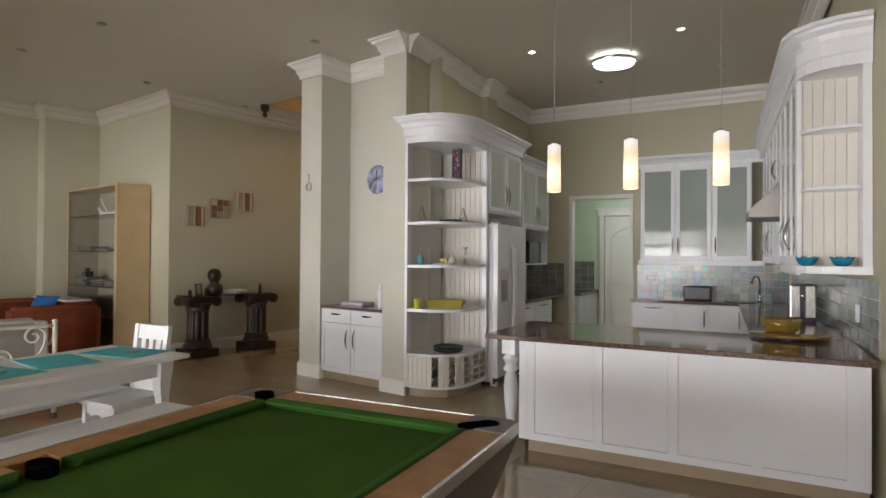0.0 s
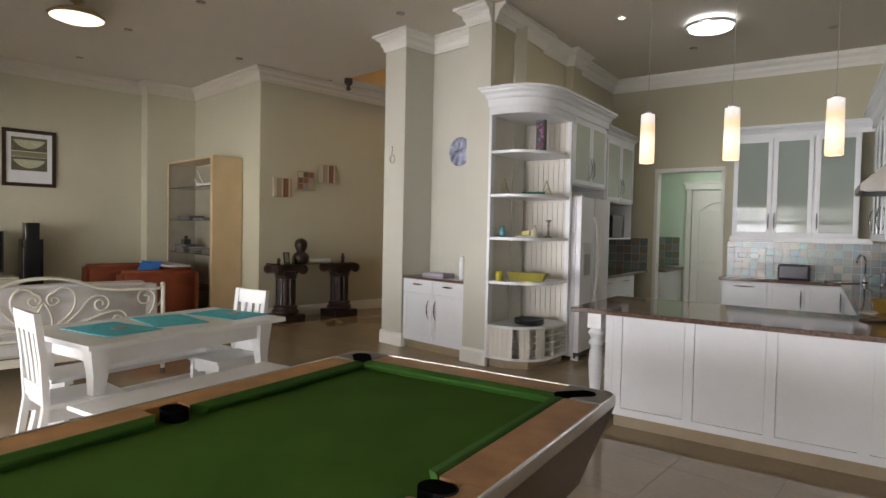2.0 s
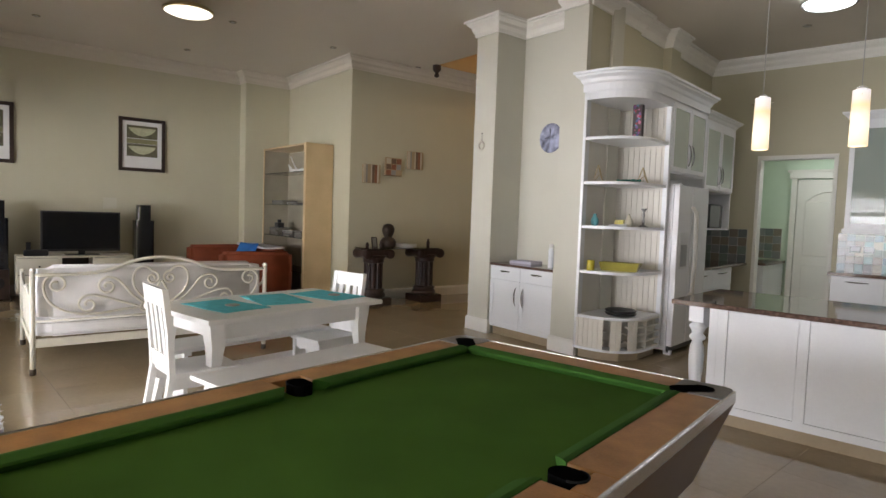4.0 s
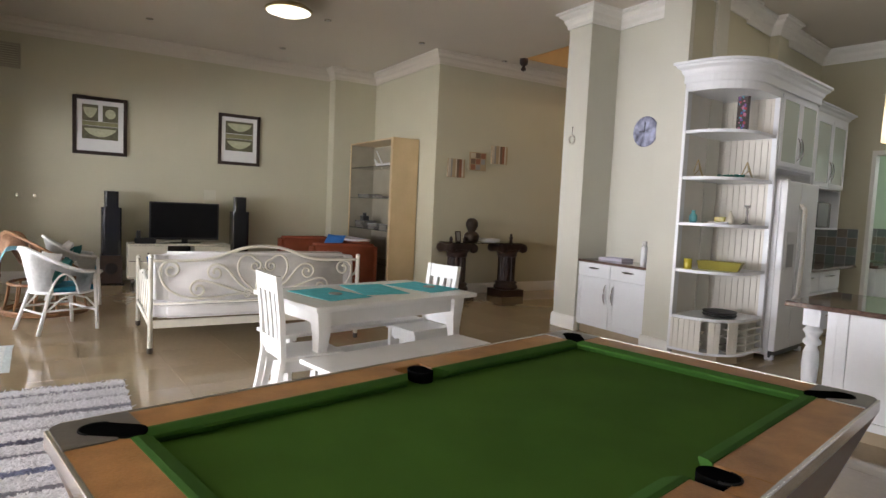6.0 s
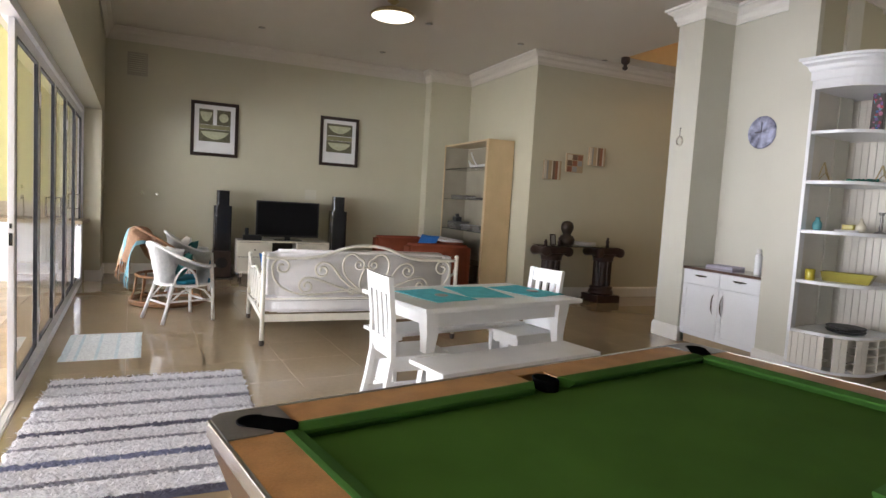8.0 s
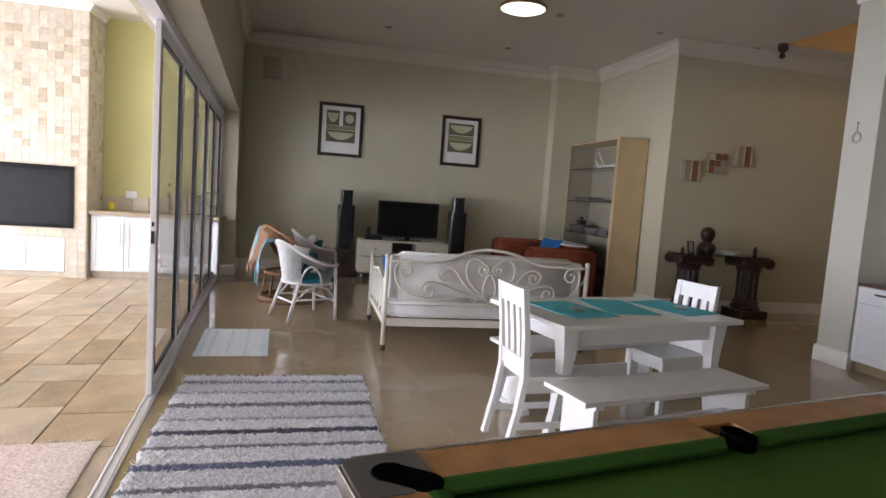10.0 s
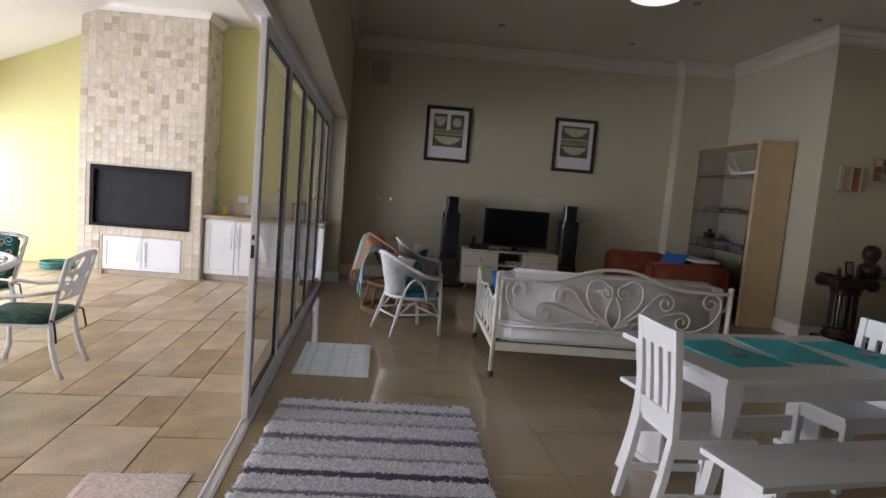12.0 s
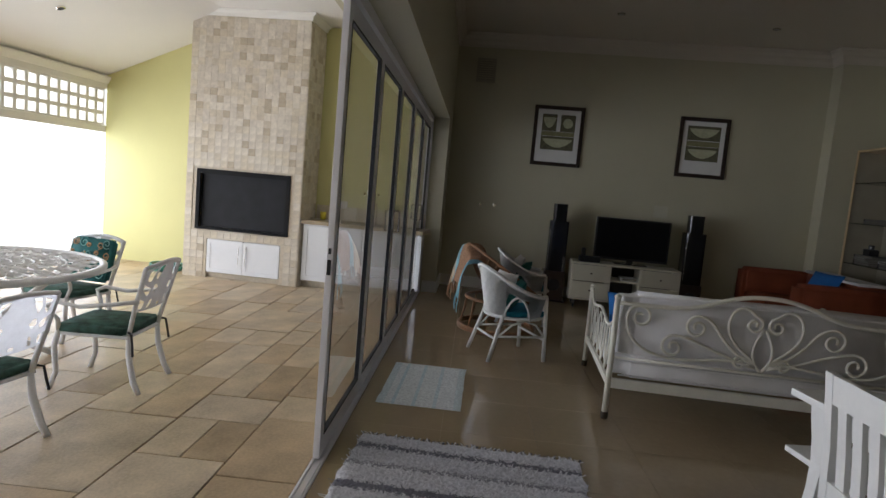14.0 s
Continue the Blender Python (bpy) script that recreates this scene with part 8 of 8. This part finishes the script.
petal_bowl(K2 @ pose(3.60, -0.90, 1.4455))
petal_bowl(K2 @ pose(3.80, -0.92, 1.4455))

# worktop things
def tap():
    t = thing("kitchen_tap", "chrome swan-neck kitchen tap behind the sink", "tap", K @ pose(3.36, KN - 0.13, 0.9005))
    part("base", lathe(bmesh.new(), [(0.03, 0), (0.028, 0.02), (0.018, 0.03), (0.018, 0.07)], 16), M_CHROME, t, smooth=True)
    part("spout", sweep(bmesh.new(), [(0, 0, 0.06), (0, 0, 0.28), (-0.02, -0.04, 0.34), (-0.06, -0.1, 0.35), (-0.09, -0.14, 0.3), (-0.095, -0.15, 0.25)], 0.012, 10), M_CHROME, t, smooth=True)
    part("lever", sweep(bmesh.new(), [(0.02, 0, 0.06), (0.08, 0.0, 0.1)], 0.008, 8), M_CHROME, t)
tap()
sn = thing("sink", "round stainless sink let into the granite", "sink", K @ pose(3.12, KN - 0.32, 0.9))
part("rim", lathe(bmesh.new(), [(0.16, 0.001), (0.19, 0.001), (0.192, 0.008), (0.16, 0.006)], 32, ring=True), M_STEEL, sn, smooth=True)
part("bowl", lathe(bmesh.new(), [(0.001, 0.0022), (0.16, 0.002), (0.161, 0.0045)], 32), M_STEEL, sn)
ts = thing("toaster", "black boxy toaster on the worktop", "toaster", K @ pose(2.40, KN - 0.32, 0.9005))
part("body", box(bmesh.new(), 0, 0, 0, 0.36, 0.2, 0.19, bevel=0.02), mat("dark_plum_plastic", (0.03, 0.025, 0.04), 0.3), ts)
part("slot", boxes((0.05, 0.05, 0.19, 0.31, 0.075, 0.193), (0.05, 0.125, 0.19, 0.31, 0.15, 0.193)), M_SEAL, ts)
part("lever", boxes((-0.02, 0.09, 0.12, 0.0, 0.12, 0.14)), M_BLACK, ts)
ur = thing("toaster", "upright steel toaster with a black centre panel", "toaster", K2 @ pose(3.66, 0.9, 0.8965) @ Matrix.Diagonal((0.8, 0.9, 1.08, 1)))
part("body", box(bmesh.new(), 0, 0, 0.02, 0.28, 0.19, 0.33, bevel=0.02), mat("dark_steel", (0.3, 0.29, 0.28), 0.25, 0.85), ur, "brushed steel body")
part("centre_panel", box(bmesh.new(), 0.105, -0.006, 0.025, 0.165, 0.0, 0.31, bevel=0.003), M_BLACK, ur, "black centre panel")
part("base", box(bmesh.new(), 0.005, 0.005, 0, 0.275, 0.185, 0.03, bevel=0.004), M_BLACK, ur)
part("slot", boxes((0.03, 0.05, 0.33, 0.25, 0.075, 0.333), (0.03, 0.115, 0.33, 0.25, 0.14, 0.333)), M_SEAL, ur)
part("lever", box(bmesh.new(), 0.125, -0.03, 0.22, 0.145, -0.006, 0.235, bevel=0.003), M_STEEL, ur)
ip = thing("tablet_stand", "dark tablet stand on the worktop", "tablet", K @ pose(3.50, 3.2, 0.9005, 0, 0, -20))
part("screen", box(bmesh.new(), 0, 0, 0, 0.17, 0.03, 0.17, bevel=0.006), M_PGLASS, ip)
lz = thing("lazy_susan", "round amber glass turntable on the bar", "turntable", K @ pose(3.56, -0.30, 0.9005))
M_AMBER = glass("amber_glass", (0.72, 0.5, 0.12))
M_AMBER.node_tree.nodes["Principled BSDF"].inputs["Transmission Weight"].default_value = 0.8
M_AMBERDISC = glass("amber_disc_glass", (0.45, 0.27, 0.08))
M_AMBERDISC.node_tree.nodes["Principled BSDF"].inputs["Transmission Weight"].default_value = 0.6
part("foot", lathe(bmesh.new(), [(0.1, 0), (0.1, 0.014), (0.03, 0.018)], 28), M_DKWOOD, lz)
part("disc", lathe(bmesh.new(), [(0.26, 0.019), (0.27, 0.024), (0.27, 0.03), (0.26, 0.034), (0.001, 0.034)], 48), M_AMBERDISC, lz, smooth=True)
ab = thing("amber_bowl", "amber glass bowl on the turntable", "bowl", K @ pose(3.50, -0.27, 0.935))
part("bowl", lathe(bmesh.new(), [(0.085, 0), (0.12, 0.02), (0.142, 0.1), (0.137, 0.102), (0.114, 0.026), (0.001, 0.012)], 36), M_AMBER, ab, smooth=True)
sk2 = thing("wall_socket", "white socket plate on the kitchen tiles", "socket", K2 @ pose(KX - 0.01, -0.75, 1.06))
part("plate", box(bmesh.new(), -0.014, 0, 0, 0.0, 0.08, 0.12, bevel=0.003), M_LACQ, sk2)
for x in (1.86, 2.01):
    s = thing("wall_socket", "white socket plate on the kitchen tiles", "socket", K @ pose(x, KN - 0.01, 1.15), "socket plates on the splashback")
    part("plate", box(bmesh.new(), 0, -0.014, 0, 0.12, 0.0, 0.08, bevel=0.003), M_LACQ, s)
# glasses behind the frosted doors
for k in range(6):
    g = solid("tumbler", lathe(bmesh.new(), [(0.03, 0), (0.035, 0.12), (0.033, 0.12), (0.028, 0.006)], 14), M_CLEAR, "clear glass tumbler in a wall cabinet", "glass", K @ pose(2.85 + 0.065 * k, KN - 0.2 + 0.03 * (k % 2), 1.4785), "tumblers in the wall cabinet", smooth=True)

# ---- floor pieces ----
def tiled_floor():
    fl = bpy.data.objects["floor"]
    S = 0.6
    bm = box(bmesh.new(), 0.001, 0.001, -0.006, S - 0.001, S - 0.001, 0.0)
    me = mesh_of("floor_tile", bm, M_TILE)
    rest = []
    x0, y0 = TVX - 0.35, DY - 0.02
    nx, ny = int((EAST + 1.0 - x0) / S) + 1, int((12.6 - y0) / S) + 1
    for i in range(nx):
        for j in range(ny):
            x, y = x0 + i * S, y0 + j * S
            if x + S > EAST + 1.0 or y + S > 12.6:
                continue
            if -8.9 < x < 0.6 and y < 5.0:
                o = new("floor_tile", me)
                o.parent = fl
                o.matrix_local = pose(x, y, 0)
            else:
                rest.append((x, y))
    verts, faces = [], []
    for x, y in rest:
        b = len(verts)
        for z in (-0.006, 0.0):
            verts += [(x + 0.0015, y + 0.0015, z), (x + S - 0.0015, y + 0.0015, z), (x + S - 0.0015, y + S - 0.0015, z), (x + 0.0015, y + S - 0.0015, z)]
        faces += [(b + 4, b + 5, b + 6, b + 7), (b, b + 1, b + 5, b + 4), (b + 1, b + 2, b + 6, b + 5), (b + 2, b + 3, b + 7, b + 6), (b + 3, b, b + 4, b + 7)]
    q = bpy.data.meshes.new("far_tiles")
    q.from_pydata(verts, [], faces)
    q.materials.append(M_TILE)
    o = new("far_tiles", q)
    o.parent = fl
    tagged(o, kind="stuff")
tiled_floor()

M_PAVE = [mat("paving_stone_%s" % n, c, 0.42, vary=0.4, scale=3.0, fine=55, bump=0.04, random_piece=0.15) for n, c in (("sand", (0.44, 0.33, 0.205)), ("cream", (0.48, 0.385, 0.26)), ("tan", (0.4, 0.295, 0.175)), ("rust", (0.36, 0.25, 0.14)), ("pale", (0.5, 0.41, 0.295)))]
def paving():
    fl = bpy.data.objects["patio_floor"]
    r = random.Random(21)
    y = -1.095
    meshes = {}
    k = 0
    rest = [bmesh.new() for _ in M_PAVE]
    while y > -6.5:
        w = r.choice((0.3, 0.42, 0.5, 0.6, 0.6))
        x = -10.5 - r.random() * 0.4
        while x < 7.5:
            l = r.choice((0.4, 0.5, 0.6, 0.75, 0.9))
            split = w > 0.45 and r.random() < 0.35
            for a, b in (((0, w / 2), (w / 2, w)) if split else ((0, w),)):
                c = r.choices(range(5), (28, 30, 20, 2, 20))[0]
                hgt = r.uniform(-0.003, 0.002)
                g = r.uniform(0.003, 0.0055)
                xa, xb = max(-10.5, x) + g, x + l - g
                if xb - xa < 0.05:
                    continue
                s = (xb - xa, b - a - 2 * g)
                if xb < -2.0 and k < 300:
                    key = (round(s[0], 3), round(s[1], 3), c)
                    if key not in meshes:
                        meshes[key] = mesh_of("paving_stone", box(bmesh.new(), 0, 0, -0.03, s[0], s[1], 0, bevel=0.004), M_PAVE[c])
                    o = new("paving_stone", meshes[key])
                    o.parent = fl
                    o.matrix_local = pose(xa, y - b + g, -0.004 + hgt)
                    k += 1
                else:
                    box(rest[c], xa, y - b + g, -0.034, xb, y - a - g, -0.004 + hgt)
            x += l
        y -= w
    for bm, c in zip(rest, M_PAVE):
        o = part("far_paving", bm, c, fl)
        tagged(o, kind="stuff")
paving()
